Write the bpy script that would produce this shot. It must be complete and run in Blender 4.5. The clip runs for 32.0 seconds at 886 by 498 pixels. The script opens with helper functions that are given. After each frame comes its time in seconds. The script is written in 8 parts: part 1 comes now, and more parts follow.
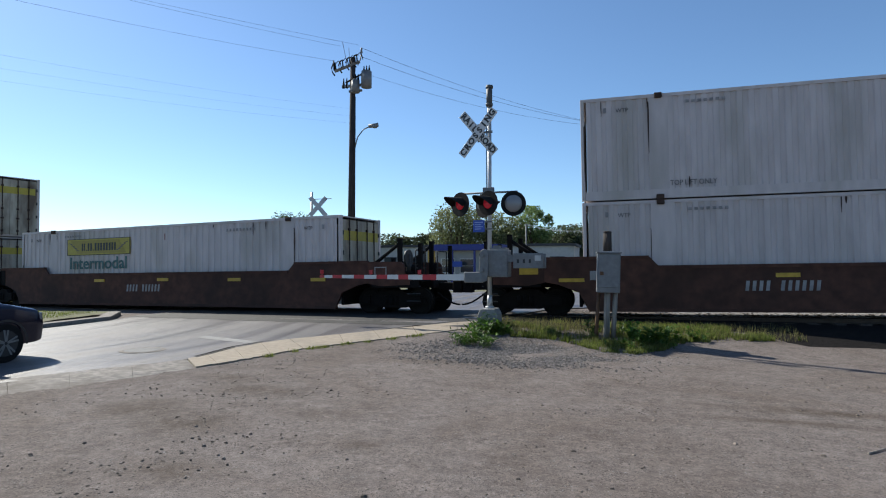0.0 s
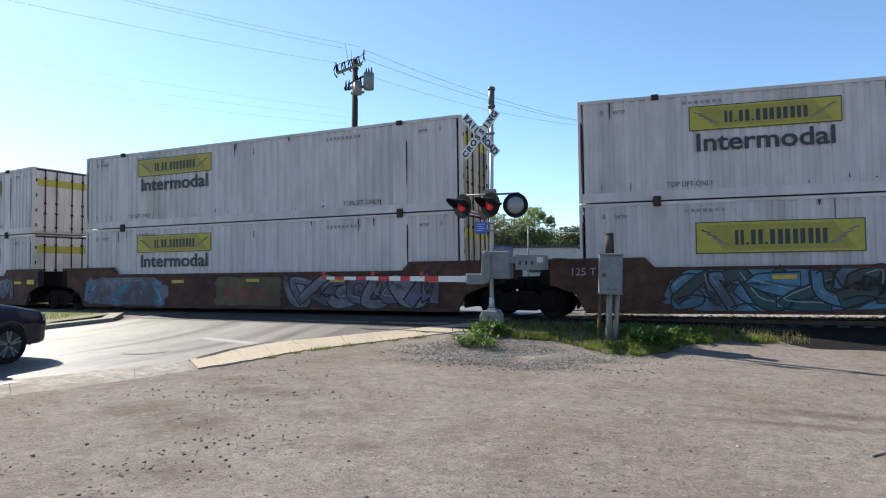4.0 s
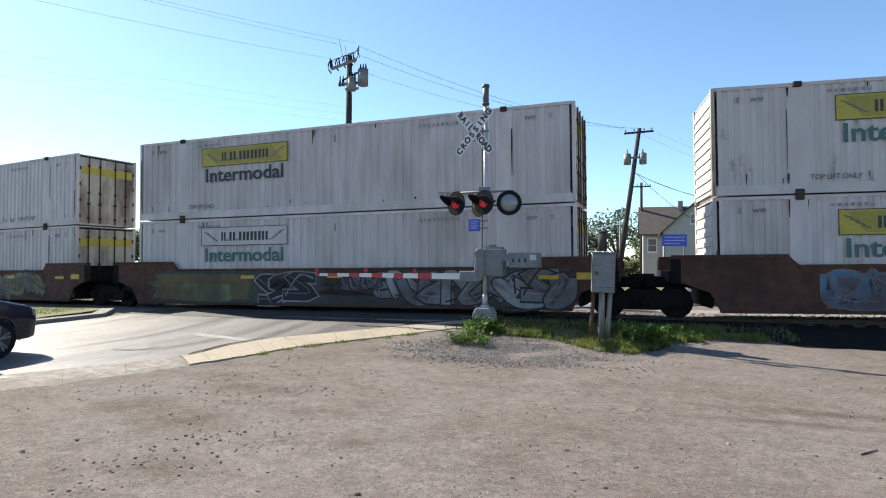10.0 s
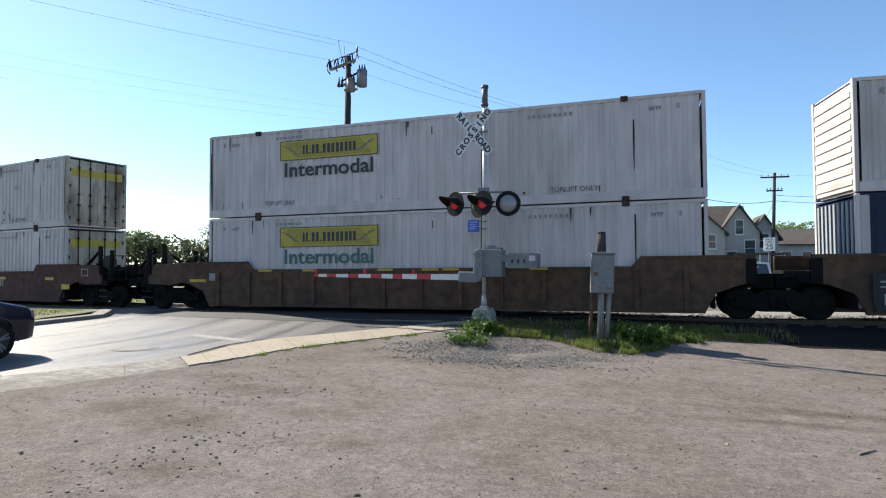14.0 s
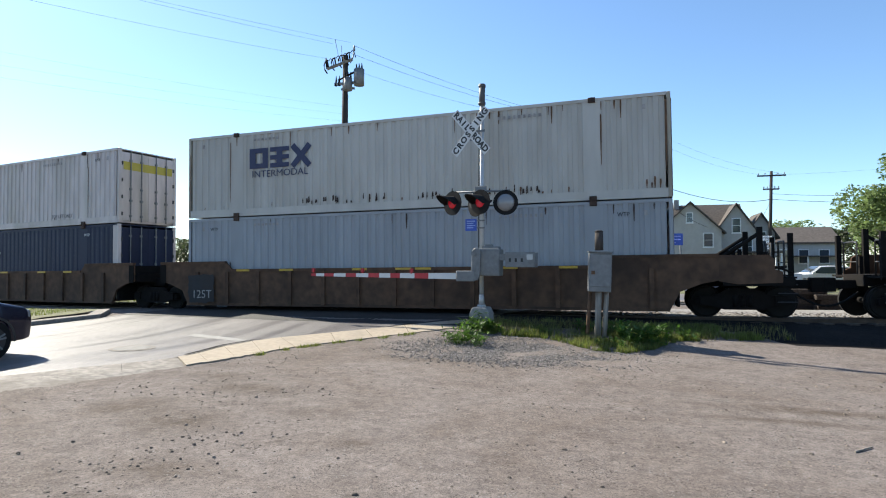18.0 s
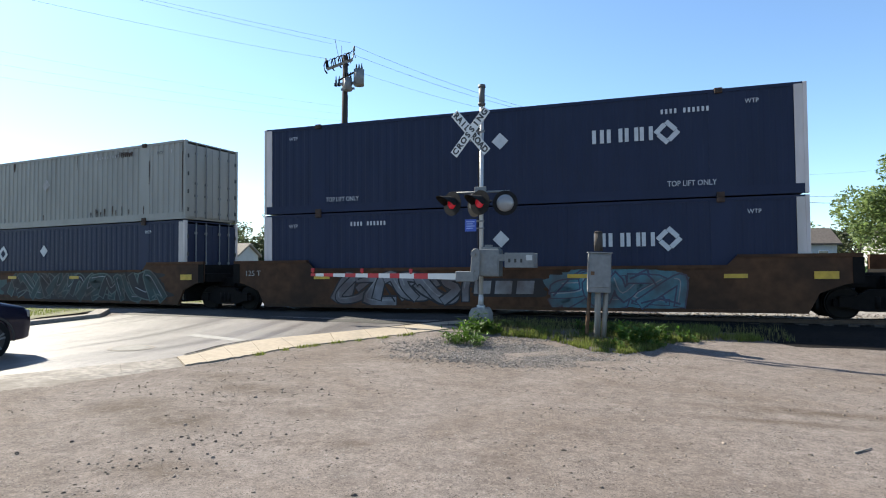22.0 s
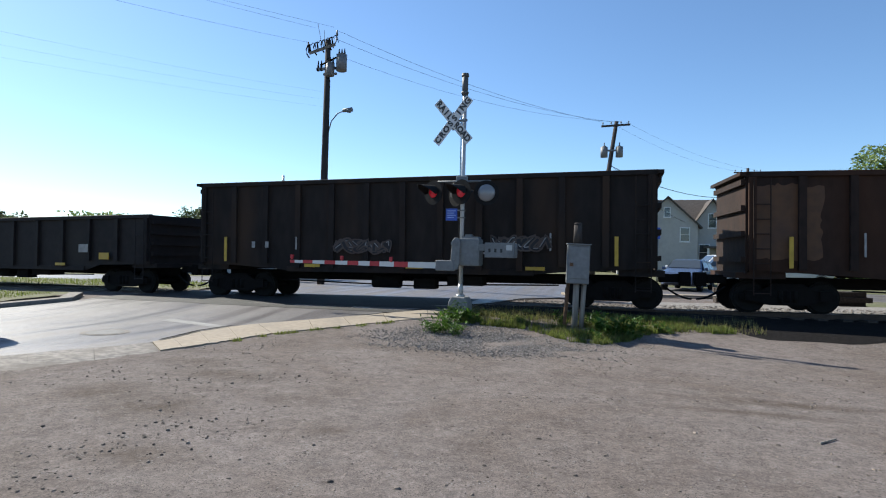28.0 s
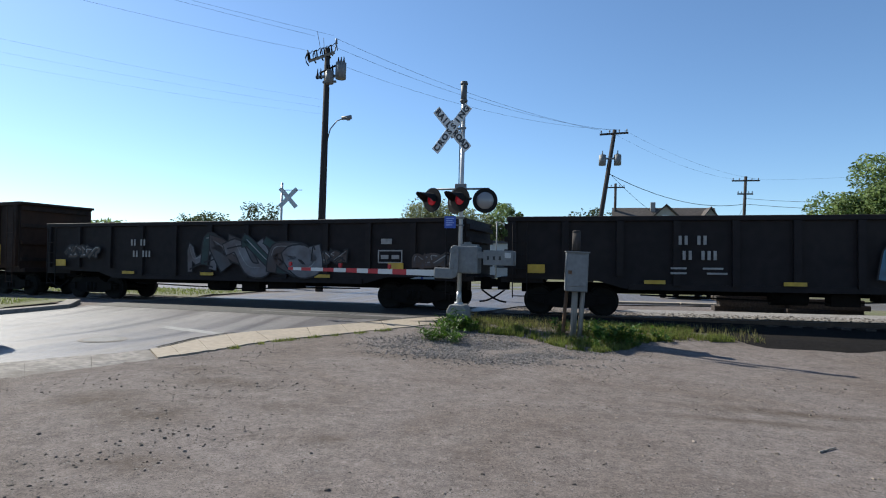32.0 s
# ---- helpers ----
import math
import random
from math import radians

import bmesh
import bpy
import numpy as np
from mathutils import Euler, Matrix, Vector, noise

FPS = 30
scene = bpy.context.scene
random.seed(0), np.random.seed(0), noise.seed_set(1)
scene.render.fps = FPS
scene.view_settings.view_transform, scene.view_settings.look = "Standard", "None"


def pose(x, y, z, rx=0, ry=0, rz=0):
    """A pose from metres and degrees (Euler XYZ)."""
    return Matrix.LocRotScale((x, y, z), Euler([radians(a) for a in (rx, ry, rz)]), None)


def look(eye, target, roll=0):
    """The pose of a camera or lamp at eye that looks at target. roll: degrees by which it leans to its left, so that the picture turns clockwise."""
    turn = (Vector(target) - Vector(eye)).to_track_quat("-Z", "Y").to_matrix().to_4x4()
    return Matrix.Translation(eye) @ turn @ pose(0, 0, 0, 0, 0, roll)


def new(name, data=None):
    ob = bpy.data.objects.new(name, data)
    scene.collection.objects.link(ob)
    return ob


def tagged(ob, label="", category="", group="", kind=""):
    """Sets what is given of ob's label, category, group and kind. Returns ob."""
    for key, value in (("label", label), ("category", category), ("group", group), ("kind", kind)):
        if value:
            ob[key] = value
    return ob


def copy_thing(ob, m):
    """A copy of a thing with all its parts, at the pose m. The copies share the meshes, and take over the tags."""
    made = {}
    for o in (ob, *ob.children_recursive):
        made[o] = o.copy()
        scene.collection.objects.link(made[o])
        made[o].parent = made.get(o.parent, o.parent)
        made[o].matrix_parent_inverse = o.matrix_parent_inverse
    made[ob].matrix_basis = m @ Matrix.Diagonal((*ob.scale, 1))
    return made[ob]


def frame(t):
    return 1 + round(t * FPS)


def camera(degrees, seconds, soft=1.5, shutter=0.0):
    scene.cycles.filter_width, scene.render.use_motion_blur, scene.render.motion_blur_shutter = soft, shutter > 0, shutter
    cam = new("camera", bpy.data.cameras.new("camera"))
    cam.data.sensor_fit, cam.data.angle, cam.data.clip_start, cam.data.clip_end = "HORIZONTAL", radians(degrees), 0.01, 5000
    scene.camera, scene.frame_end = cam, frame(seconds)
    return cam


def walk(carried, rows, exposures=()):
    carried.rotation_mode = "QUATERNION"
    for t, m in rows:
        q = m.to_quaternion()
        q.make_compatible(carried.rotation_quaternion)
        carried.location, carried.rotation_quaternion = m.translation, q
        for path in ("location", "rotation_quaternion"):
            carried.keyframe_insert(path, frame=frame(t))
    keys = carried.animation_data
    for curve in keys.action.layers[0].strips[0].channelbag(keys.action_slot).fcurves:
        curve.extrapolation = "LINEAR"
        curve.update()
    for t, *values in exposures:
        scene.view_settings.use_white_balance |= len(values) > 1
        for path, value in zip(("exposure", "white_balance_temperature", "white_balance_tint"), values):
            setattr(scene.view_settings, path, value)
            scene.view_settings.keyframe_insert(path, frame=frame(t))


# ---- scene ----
cam = camera(73.5, 32.0, soft=1.1)
EYE = (0.0, 0.0, 1.55)
# seconds, tilt, lean, turn in degrees: a hand-held camera on one spot, which drifts a little
AIM = [
    (0.0, 91.68, -0.01, 17.45), (0.5, 91.72, -0.03, 17.51), (1.0, 91.77, -0.04, 17.55), (1.5, 91.81, -0.02, 17.59),
    (2.0, 91.85, 0.02, 17.62), (2.5, 91.88, 0.03, 17.64), (3.0, 91.89, -0.01, 17.65), (3.5, 91.87, -0.06, 17.65),
    (5.5, 91.76, 0.02, 17.63), (6.0, 91.77, -0.14, 17.54), (6.5, 91.74, -0.26, 17.43), (7.0, 91.69, -0.31, 17.32),
    (7.5, 91.63, -0.32, 17.23), (8.0, 91.60, -0.33, 17.17), (8.5, 91.59, -0.36, 17.13), (9.0, 91.59, -0.40, 17.09),
    (9.5, 91.57, -0.42, 17.04), (10.0, 91.57, -0.40, 17.00), (10.5, 91.57, -0.38, 16.98), (11.0, 91.59, -0.39, 16.97),
    (11.5, 91.61, -0.40, 16.97), (12.0, 91.60, -0.36, 16.96), (12.5, 91.61, -0.33, 16.95), (13.0, 91.63, -0.37, 16.96),
    (13.5, 91.63, -0.39, 16.95), (14.0, 91.64, -0.35, 16.91), (14.5, 91.64, -0.38, 16.89), (16.5, 91.63, -0.31, 16.80),
    (17.0, 91.61, -0.28, 16.74), (17.5, 91.58, -0.23, 16.71), (18.0, 91.55, -0.22, 16.68), (18.5, 91.53, -0.26, 16.64),
    (19.0, 91.53, -0.25, 16.61), (19.5, 91.54, -0.22, 16.60), (20.0, 91.56, -0.25, 16.60), (20.5, 91.57, -0.33, 16.61),
    (21.0, 91.58, -0.38, 16.63), (21.5, 91.59, -0.35, 16.63), (22.0, 91.59, -0.33, 16.63), (22.5, 91.59, -0.35, 16.61),
    (23.0, 91.58, -0.34, 16.59), (23.5, 91.57, -0.34, 16.59), (24.0, 91.58, -0.40, 16.59), (24.5, 91.45, -0.93, 16.41),
    (25.0, 91.15, -1.73, 16.17), (25.5, 90.92, -1.63, 15.89), (27.5, 90.58, -1.39, 14.93), (28.0, 90.54, -1.35, 14.72),
    (28.5, 90.56, -1.13, 14.64), (29.0, 90.66, -0.94, 14.69), (29.5, 90.78, -0.84, 14.80), (30.0, 90.89, -0.83, 14.95),
    (30.5, 90.96, -0.96, 15.07), (31.0, 91.03, -1.19, 15.06), (31.5, 91.13, -1.40, 14.87), (32.0, 91.27, -1.45, 14.58)
]
# seconds, stops, white balance: the camera opens up when dark or pale loads fill its picture
LOOKS = [(0, 0.48, 6580), (1, 0.7, 6830), (2, 0.95, 6850), (3, 1.11, 7050), (6, 1.04, 6750), (7, 0.98, 6750), (8, 0.98, 6750), (9, 1.12, 7100), (10, 1.16, 7100), (12, 1.1, 6950), (13, 1.0, 6900), (15, 1.06, 6890), (17, 1.16, 6990), (18, 1.18, 6940), (20, 1.06, 6840), (22, 1.3, 7090), (24, 1.3, 7090), (25.5, 0.99, 6690), (28, 0.75, 6610), (29, 0.83, 6650), (30, 0.85, 6610), (31, 0.71, 6590), (32, 0.57, 6590)]
walk(cam, [(t, pose(*EYE, rx, ry, rz)) for t, rx, ry, rz in AIM], [(t, e, k, 5) for t, e, k in LOOKS])

# ---- light ----
SUN_EL, SUN_AZ = 37.8, -68.0          # elevation; azimuth from +y towards +x
world = bpy.data.worlds.new("sky")
scene.world = world
world.use_nodes = True
wn = world.node_tree
sky = wn.nodes.new("ShaderNodeTexSky")
sky.sky_type = "NISHITA"
sky.sun_disc = False
sky.sun_elevation = radians(SUN_EL)
sky.sun_rotation = radians(SUN_AZ)
sky.altitude, sky.air_density, sky.dust_density, sky.ozone_density = 1000, 1.0, 0.5, 6.0
bg = wn.nodes["Background"]
bg.inputs["Strength"].default_value = 0.112
wn.links.new(sky.outputs[0], bg.inputs["Color"])
sun = new("sun", bpy.data.lights.new("sun", "SUN"))
sun.data.energy, sun.data.angle, sun.data.color = 5.0, radians(0.6), (1.0, 0.95, 0.885)
sd = Vector((math.sin(radians(SUN_AZ)) * math.cos(radians(SUN_EL)), math.cos(radians(SUN_AZ)) * math.cos(radians(SUN_EL)), math.sin(radians(SUN_EL))))
sun.matrix_world = look(sd * 60, (0, 0, 0))


# ---- materials ----
def mat(name, color, rough=0.7, metal=0.0, var=0.25, scale=6.0, stain=0.3, stain_color=None, stain_scale=0.7, bump=0.15, bump_scale=60.0,
        emit=0.0, island=0.0, rnd=0.0, streak=1.0, spec=0.5, stain_lo=0.5, shift=False):
    """Principled surface: fine grain, broad stains, fine relief; rnd varies it from object to object."""
    m = bpy.data.materials.new(name)
    m.use_nodes = True
    nt = m.node_tree
    b = nt.nodes["Principled BSDF"]
    b.inputs["Roughness"].default_value, b.inputs["Metallic"].default_value = rough, metal
    b.inputs["Specular IOR Level"].default_value = spec
    co = nt.nodes.new("ShaderNodeTexCoord")
    mp = nt.nodes.new("ShaderNodeMapping")
    mp.inputs["Scale"].default_value = (1, 1, 1 / streak)
    nt.links.new(co.outputs["Object"], mp.inputs["Vector"])
    if shift:
        oi, vm = nt.nodes.new("ShaderNodeObjectInfo"), nt.nodes.new("ShaderNodeVectorMath")
        vm.operation = "SCALE"
        vm.inputs[0].default_value = (37, 11, 23)
        nt.links.new(oi.outputs["Random"], vm.inputs["Scale"])
        nt.links.new(vm.outputs[0], mp.inputs["Location"])

    def noise_tex(s, detail):
        n = nt.nodes.new("ShaderNodeTexNoise")
        n.inputs["Scale"].default_value, n.inputs["Detail"].default_value = s, detail
        nt.links.new(mp.outputs[0], n.inputs["Vector"])
        return n
    fine, broad = noise_tex(scale, 6), noise_tex(stain_scale, 5)
    ramp = nt.nodes.new("ShaderNodeMapRange")
    ramp.inputs["From Min"].default_value, ramp.inputs["From Max"].default_value = 0.3, 0.7
    ramp.inputs["To Min"].default_value, ramp.inputs["To Max"].default_value = 1 - var, 1 + var
    nt.links.new(fine.outputs["Fac"], ramp.inputs["Value"])
    mul = nt.nodes.new("ShaderNodeMix")
    mul.data_type, mul.blend_type = "RGBA", "MULTIPLY"
    mul.inputs["Factor"].default_value = 1
    mul.inputs["A"].default_value = (*color, 1)
    nt.links.new(ramp.outputs[0], mul.inputs["B"])
    out = mul.outputs["Result"]
    sc = stain_color or tuple(c * 0.55 for c in color)
    fac = nt.nodes.new("ShaderNodeMapRange")
    fac.inputs["From Min"].default_value, fac.inputs["From Max"].default_value = stain_lo, stain_lo + 0.22
    fac.inputs["To Max"].default_value = stain
    nt.links.new(broad.outputs["Fac"], fac.inputs["Value"])
    mix = nt.nodes.new("ShaderNodeMix")
    mix.data_type = "RGBA"
    mix.inputs["B"].default_value = (*sc, 1)
    nt.links.new(fac.outputs[0], mix.inputs["Factor"])
    nt.links.new(out, mix.inputs["A"])
    out = mix.outputs["Result"]
    if island or rnd:
        src = nt.nodes.new("ShaderNodeNewGeometry").outputs["Random Per Island"] if island else nt.nodes.new("ShaderNodeObjectInfo").outputs["Random"]
        k = island or rnd
        r2 = nt.nodes.new("ShaderNodeMapRange")
        r2.inputs["To Min"].default_value, r2.inputs["To Max"].default_value = 1 - k, 1 + k
        nt.links.new(src, r2.inputs["Value"])
        m2 = nt.nodes.new("ShaderNodeMix")
        m2.data_type, m2.blend_type = "RGBA", "MULTIPLY"
        m2.inputs["Factor"].default_value = 1
        nt.links.new(out, m2.inputs["A"])
        nt.links.new(r2.outputs[0], m2.inputs["B"])
        out = m2.outputs["Result"]
    nt.links.new(out, b.inputs["Base Color"])
    if bump:
        bn = noise_tex(bump_scale, 4)
        bp = nt.nodes.new("ShaderNodeBump")
        bp.inputs["Strength"].default_value, bp.inputs["Distance"].default_value = bump, 0.02
        nt.links.new(bn.outputs["Fac"], bp.inputs["Height"])
        nt.links.new(bp.outputs[0], b.inputs["Normal"])
    if emit:
        b.inputs["Emission Color"].default_value = (*color, 1)
        b.inputs["Emission Strength"].default_value = emit
    return m


def glass_mat(name, tint, rough=0.05):
    m = bpy.data.materials.new(name)
    m.use_nodes = True
    b = m.node_tree.nodes["Principled BSDF"]
    b.inputs["Base Color"].default_value = (*tint, 1)
    b.inputs["Roughness"].default_value = rough
    b.inputs["Specular IOR Level"].default_value = 0.8
    return m


def leafy(m, k=0.5):
    """Thin leaves let light through."""
    nt = m.node_tree
    b, out = nt.nodes["Principled BSDF"], nt.nodes["Material Output"]
    tr, mx = nt.nodes.new("ShaderNodeBsdfTranslucent"), nt.nodes.new("ShaderNodeMixShader")
    nt.links.new(b.inputs["Base Color"].links[0].from_socket, tr.inputs["Color"])
    mx.inputs[0].default_value = k
    nt.links.new(b.outputs[0], mx.inputs[1])
    nt.links.new(tr.outputs[0], mx.inputs[2])
    nt.links.new(mx.outputs[0], out.inputs["Surface"])
    return m


def lot_mat(name):
    """Packed dirt with gravel: pale grey wheel tracks, brown dirt, pebbles and fine grit."""
    m = bpy.data.materials.new(name)
    m.use_nodes = True
    nt = m.node_tree
    b = nt.nodes["Principled BSDF"]
    b.inputs["Roughness"].default_value, b.inputs["Specular IOR Level"].default_value = 0.95, 0.15
    co = nt.nodes.new("ShaderNodeTexCoord")

    def tex(scale, detail, rough=0.6, stretch=(1, 1, 1), distort=0.0):
        mp = nt.nodes.new("ShaderNodeMapping")
        mp.inputs["Scale"].default_value = stretch
        nt.links.new(co.outputs["Object"], mp.inputs["Vector"])
        n = nt.nodes.new("ShaderNodeTexNoise")
        n.inputs["Scale"].default_value, n.inputs["Detail"].default_value, n.inputs["Roughness"].default_value = scale, detail, rough
        n.inputs["Distortion"].default_value = distort
        nt.links.new(mp.outputs[0], n.inputs["Vector"])
        return n.outputs["Fac"]

    def ramp(src, lo, hi, a=0.0, c=1.0):
        r = nt.nodes.new("ShaderNodeMapRange")
        r.inputs["From Min"].default_value, r.inputs["From Max"].default_value = lo, hi
        r.inputs["To Min"].default_value, r.inputs["To Max"].default_value = a, c
        nt.links.new(src, r.inputs["Value"])
        return r.outputs[0]

    def mix(fac, a, c, kind="MIX"):
        x = nt.nodes.new("ShaderNodeMix")
        x.data_type, x.blend_type = "RGBA", kind
        if isinstance(fac, float):
            x.inputs["Factor"].default_value = fac
        else:
            nt.links.new(fac, x.inputs["Factor"])
        for slot, v in (("A", a), ("B", c)):
            if isinstance(v, tuple):
                x.inputs[slot].default_value = (*v, 1)
            else:
                nt.links.new(v, x.inputs[slot])
        return x.outputs["Result"]
    col = mix(ramp(tex(0.30, 8, 0.68, (1, 1, 1), 0.6), 0.44, 0.62), (0.168, 0.143, 0.131), (0.138, 0.112, 0.097))
    col = mix(ramp(tex(0.9, 8, 0.78, (1, 1.1, 1), 0.5), 0.52, 0.68, 0, 0.75), col, (0.108, 0.087, 0.076))
    col = mix(ramp(tex(0.55, 7, 0.75, (1, 1.2, 1), 0.3), 0.53, 0.70, 0, 0.60), col, (0.205, 0.178, 0.165))
    col = mix(ramp(tex(2.4, 9, 0.82, (1, 1.2, 1), 0.5), 0.56, 0.68, 0, 0.75), col, (0.074, 0.059, 0.050))
    # damp brown patches and tyre smears: middle and half-widths
    for cx, cy, rx, ry, k in ((-4.97, 5.82, 0.75, 0.55, 0.8), (-6.08, 6.19, 0.6, 0.5, 0.7), (-5.27, 7.58, 1.0, 0.45, 0.75), (-6.2, 8.29, 0.8, 0.4, 0.7), (2.3, 8.54, 1.5, 0.22, 0.8), (1.8, 7.9, 1.2, 0.16, 0.7),
                              (-3.66, 10.9, 1.2, 0.4, 0.5), (-3.7, 6.6, 0.5, 0.3, 0.6), (-3.9, 4.4, 0.7, 0.35, 0.7), (-2.6, 5.6, 0.35, 0.25, 0.6)):
        mp = nt.nodes.new("ShaderNodeMapping")
        mp.vector_type = "TEXTURE"
        mp.inputs["Location"].default_value, mp.inputs["Scale"].default_value = (cx, cy, 0), (rx, ry, 50)
        nt.links.new(co.outputs["Object"], mp.inputs["Vector"])
        ln = nt.nodes.new("ShaderNodeVectorMath")
        ln.operation = "LENGTH"
        nt.links.new(mp.outputs[0], ln.inputs[0])
        hide = nt.nodes.new("ShaderNodeMath")
        hide.operation = "MULTIPLY"
        nt.links.new(ramp(ln.outputs["Value"], 0.25, 1.25, k, 0.0), hide.inputs[0])
        nt.links.new(ramp(tex(3.1, 7, 0.8), 0.30, 0.52), hide.inputs[1])
        col = mix(hide.outputs[0], col, (0.078, 0.059, 0.045))
    col = mix(1.0, col, ramp(tex(5, 9, 0.9), 0.3, 0.7, 0.62, 1.38), "MULTIPLY")
    col = mix(1.0, col, ramp(tex(13, 6, 0.8), 0.3, 0.7, 0.74, 1.26), "MULTIPLY")
    col = mix(1.0, col, ramp(tex(40, 6, 0.85), 0.25, 0.75, 0.66, 1.34), "MULTIPLY")

    def specks(scale, size, cover, col, tint, patch):
        """Pebbles of one size and tint, gathered in patches."""
        mp = nt.nodes.new("ShaderNodeMapping")
        mp.inputs["Rotation"].default_value = (0.3, 0.2, scale)
        nt.links.new(co.outputs["Object"], mp.inputs["Vector"])
        vo = nt.nodes.new("ShaderNodeTexVoronoi")
        vo.inputs["Scale"].default_value = scale
        nt.links.new(mp.outputs[0], vo.inputs["Vector"])
        hide = nt.nodes.new("ShaderNodeMath")
        hide.operation = "MULTIPLY"
        nt.links.new(ramp(vo.outputs["Distance"], size, size * 1.6, 1, 0), hide.inputs[0])
        nt.links.new(ramp(tex(patch, 7, 0.85), cover, cover + 0.07), hide.inputs[1])
        return mix(hide.outputs[0], col, tint)
    col = specks(13, 0.15, 0.53, col, (0.060, 0.052, 0.046), 1.7)
    col = specks(15, 0.14, 0.55, col, (0.205, 0.195, 0.185), 2.3)
    col = specks(25, 0.18, 0.49, col, (0.052, 0.045, 0.040), 2.9)
    col = specks(32, 0.20, 0.52, col, (0.225, 0.215, 0.205), 3.3)
    col = specks(50, 0.22, 0.47, col, (0.060, 0.053, 0.048), 4.1)
    nt.links.new(col, b.inputs["Base Color"])
    h = mix(0.5, tex(14, 8, 0.7), tex(70, 3, 0.7))
    bp = nt.nodes.new("ShaderNodeBump")
    bp.inputs["Strength"].default_value, bp.inputs["Distance"].default_value = 0.7, 0.03
    nt.links.new(h, bp.inputs["Height"])
    nt.links.new(bp.outputs[0], b.inputs["Normal"])
    return m


M = {}
M["lot"] = lot_mat("lot_dirt")
M["stone"] = mat("lot_stone", (0.150, 0.122, 0.098), 0.9, var=0.3, stain=0.3, bump=0.3, island=0.55)
M["gutter"] = mat("gutter_concrete", (0.205, 0.184, 0.163), 0.9, var=0.4, scale=10, stain=0.9, stain_color=(0.125, 0.106, 0.090), stain_scale=1.6, stain_lo=0.44, bump=0.7, bump_scale=25)
def road_mat(name):
    """Asphalt polished in streaks along the lanes."""
    m = mat(name, (0.126, 0.114, 0.112), 0.5, var=0.25, scale=40, stain=0.5, stain_color=(0.066, 0.064, 0.063), stain_scale=0.5, bump=0.25, bump_scale=90)
    nt = m.node_tree
    b = nt.nodes["Principled BSDF"]
    co, mp, n, r = (nt.nodes.new(k) for k in ("ShaderNodeTexCoord", "ShaderNodeMapping", "ShaderNodeTexNoise", "ShaderNodeMapRange"))
    mp.inputs["Rotation"].default_value = (0, 0, radians(-6))
    mp.inputs["Scale"].default_value = (1.6, 0.10, 1)
    n.inputs["Scale"].default_value, n.inputs["Detail"].default_value = 1.0, 6
    r.inputs["From Min"].default_value, r.inputs["From Max"].default_value = 0.35, 0.65
    r.inputs["To Min"].default_value, r.inputs["To Max"].default_value = 0.36, 0.66
    nt.links.new(co.outputs["Object"], mp.inputs["Vector"])
    nt.links.new(mp.outputs[0], n.inputs["Vector"])
    nt.links.new(n.outputs["Fac"], r.inputs["Value"])
    nt.links.new(r.outputs[0], b.inputs["Roughness"])
    return m


# dark cinders, taken down to near-black so the colour also holds the train's shade
M["cinder_shade"] = mat("cinders_with_shade", (0.011, 0.010, 0.010), 0.95, var=0.5, scale=14, stain=0.6, stain_color=(0.020, 0.017, 0.014), stain_scale=1.2, bump=0.9, bump_scale=30, spec=0.1)
# darker crossing asphalt, deepened to near-black for the train's shadow
M["shaded_patch"] = mat("shaded_crossing_asphalt", (0.015, 0.0145, 0.0145), 0.75, var=0.3, scale=30, stain=0.5, stain_color=(0.036, 0.033, 0.031), stain_scale=0.7, bump=0.4, bump_scale=80)
M["kerbdark"] = mat("grimy_kerb", (0.20, 0.18, 0.16), 0.9, var=0.3, scale=12, stain=0.6, stain_color=(0.17, 0.155, 0.135), stain_scale=1.5, bump=0.4)
M["asphalt"] = road_mat("road_asphalt")
M["concrete"] = mat("kerb_concrete", (0.300, 0.248, 0.188), 0.9, var=0.14, scale=9, stain=0.7, stain_color=(0.195, 0.170, 0.138), stain_scale=0.9, bump=0.2, bump_scale=40)
M["greyconc"] = mat("grey_concrete", (0.223, 0.223, 0.217), 0.9, var=0.2, scale=14, stain=0.4, stain_scale=2.5, bump=0.4)
M["ballast"] = mat("ballast_stone", (0.168, 0.150, 0.136), 0.95, var=0.35, scale=20, stain=0.3, bump=0.8, bump_scale=30, island=0.45)
M["groundgrass"] = mat("grass_ground", (0.105, 0.108, 0.048), 0.95, var=0.5, scale=9, stain=0.8, stain_color=(0.135, 0.118, 0.075), stain_scale=0.5, bump=0.9, bump_scale=25)
M["grass"] = leafy(mat("grass_blades", (0.135, 0.170, 0.034), 0.7, var=0.3, stain=0.6, stain_color=(0.165, 0.145, 0.06), stain_scale=1.5, bump=0, island=0.45))
M["straw"] = leafy(mat("dry_grass", (0.18, 0.17, 0.065), 0.8, var=0.3, stain=0.4, bump=0, island=0.4))
M["weed"] = leafy(mat("weed_leaf", (0.060, 0.125, 0.018), 0.5, var=0.3, stain=0.3, bump=0.1, island=0.3))
M["leaf_a"] = leafy(mat("leaf_green", (0.155, 0.215, 0.075), 0.6, var=0.3, stain=0.4, bump=0, island=0.45, stain_scale=0.9))
M["leaf_b"] = leafy(mat("leaf_dark", (0.055, 0.072, 0.032), 0.6, var=0.3, stain=0.4, bump=0, island=0.45, stain_scale=0.9))
M["leaf_c"] = leafy(mat("leaf_willow", (0.155, 0.175, 0.075), 0.6, var=0.3, stain=0.4, bump=0, island=0.45, stain_scale=0.9))
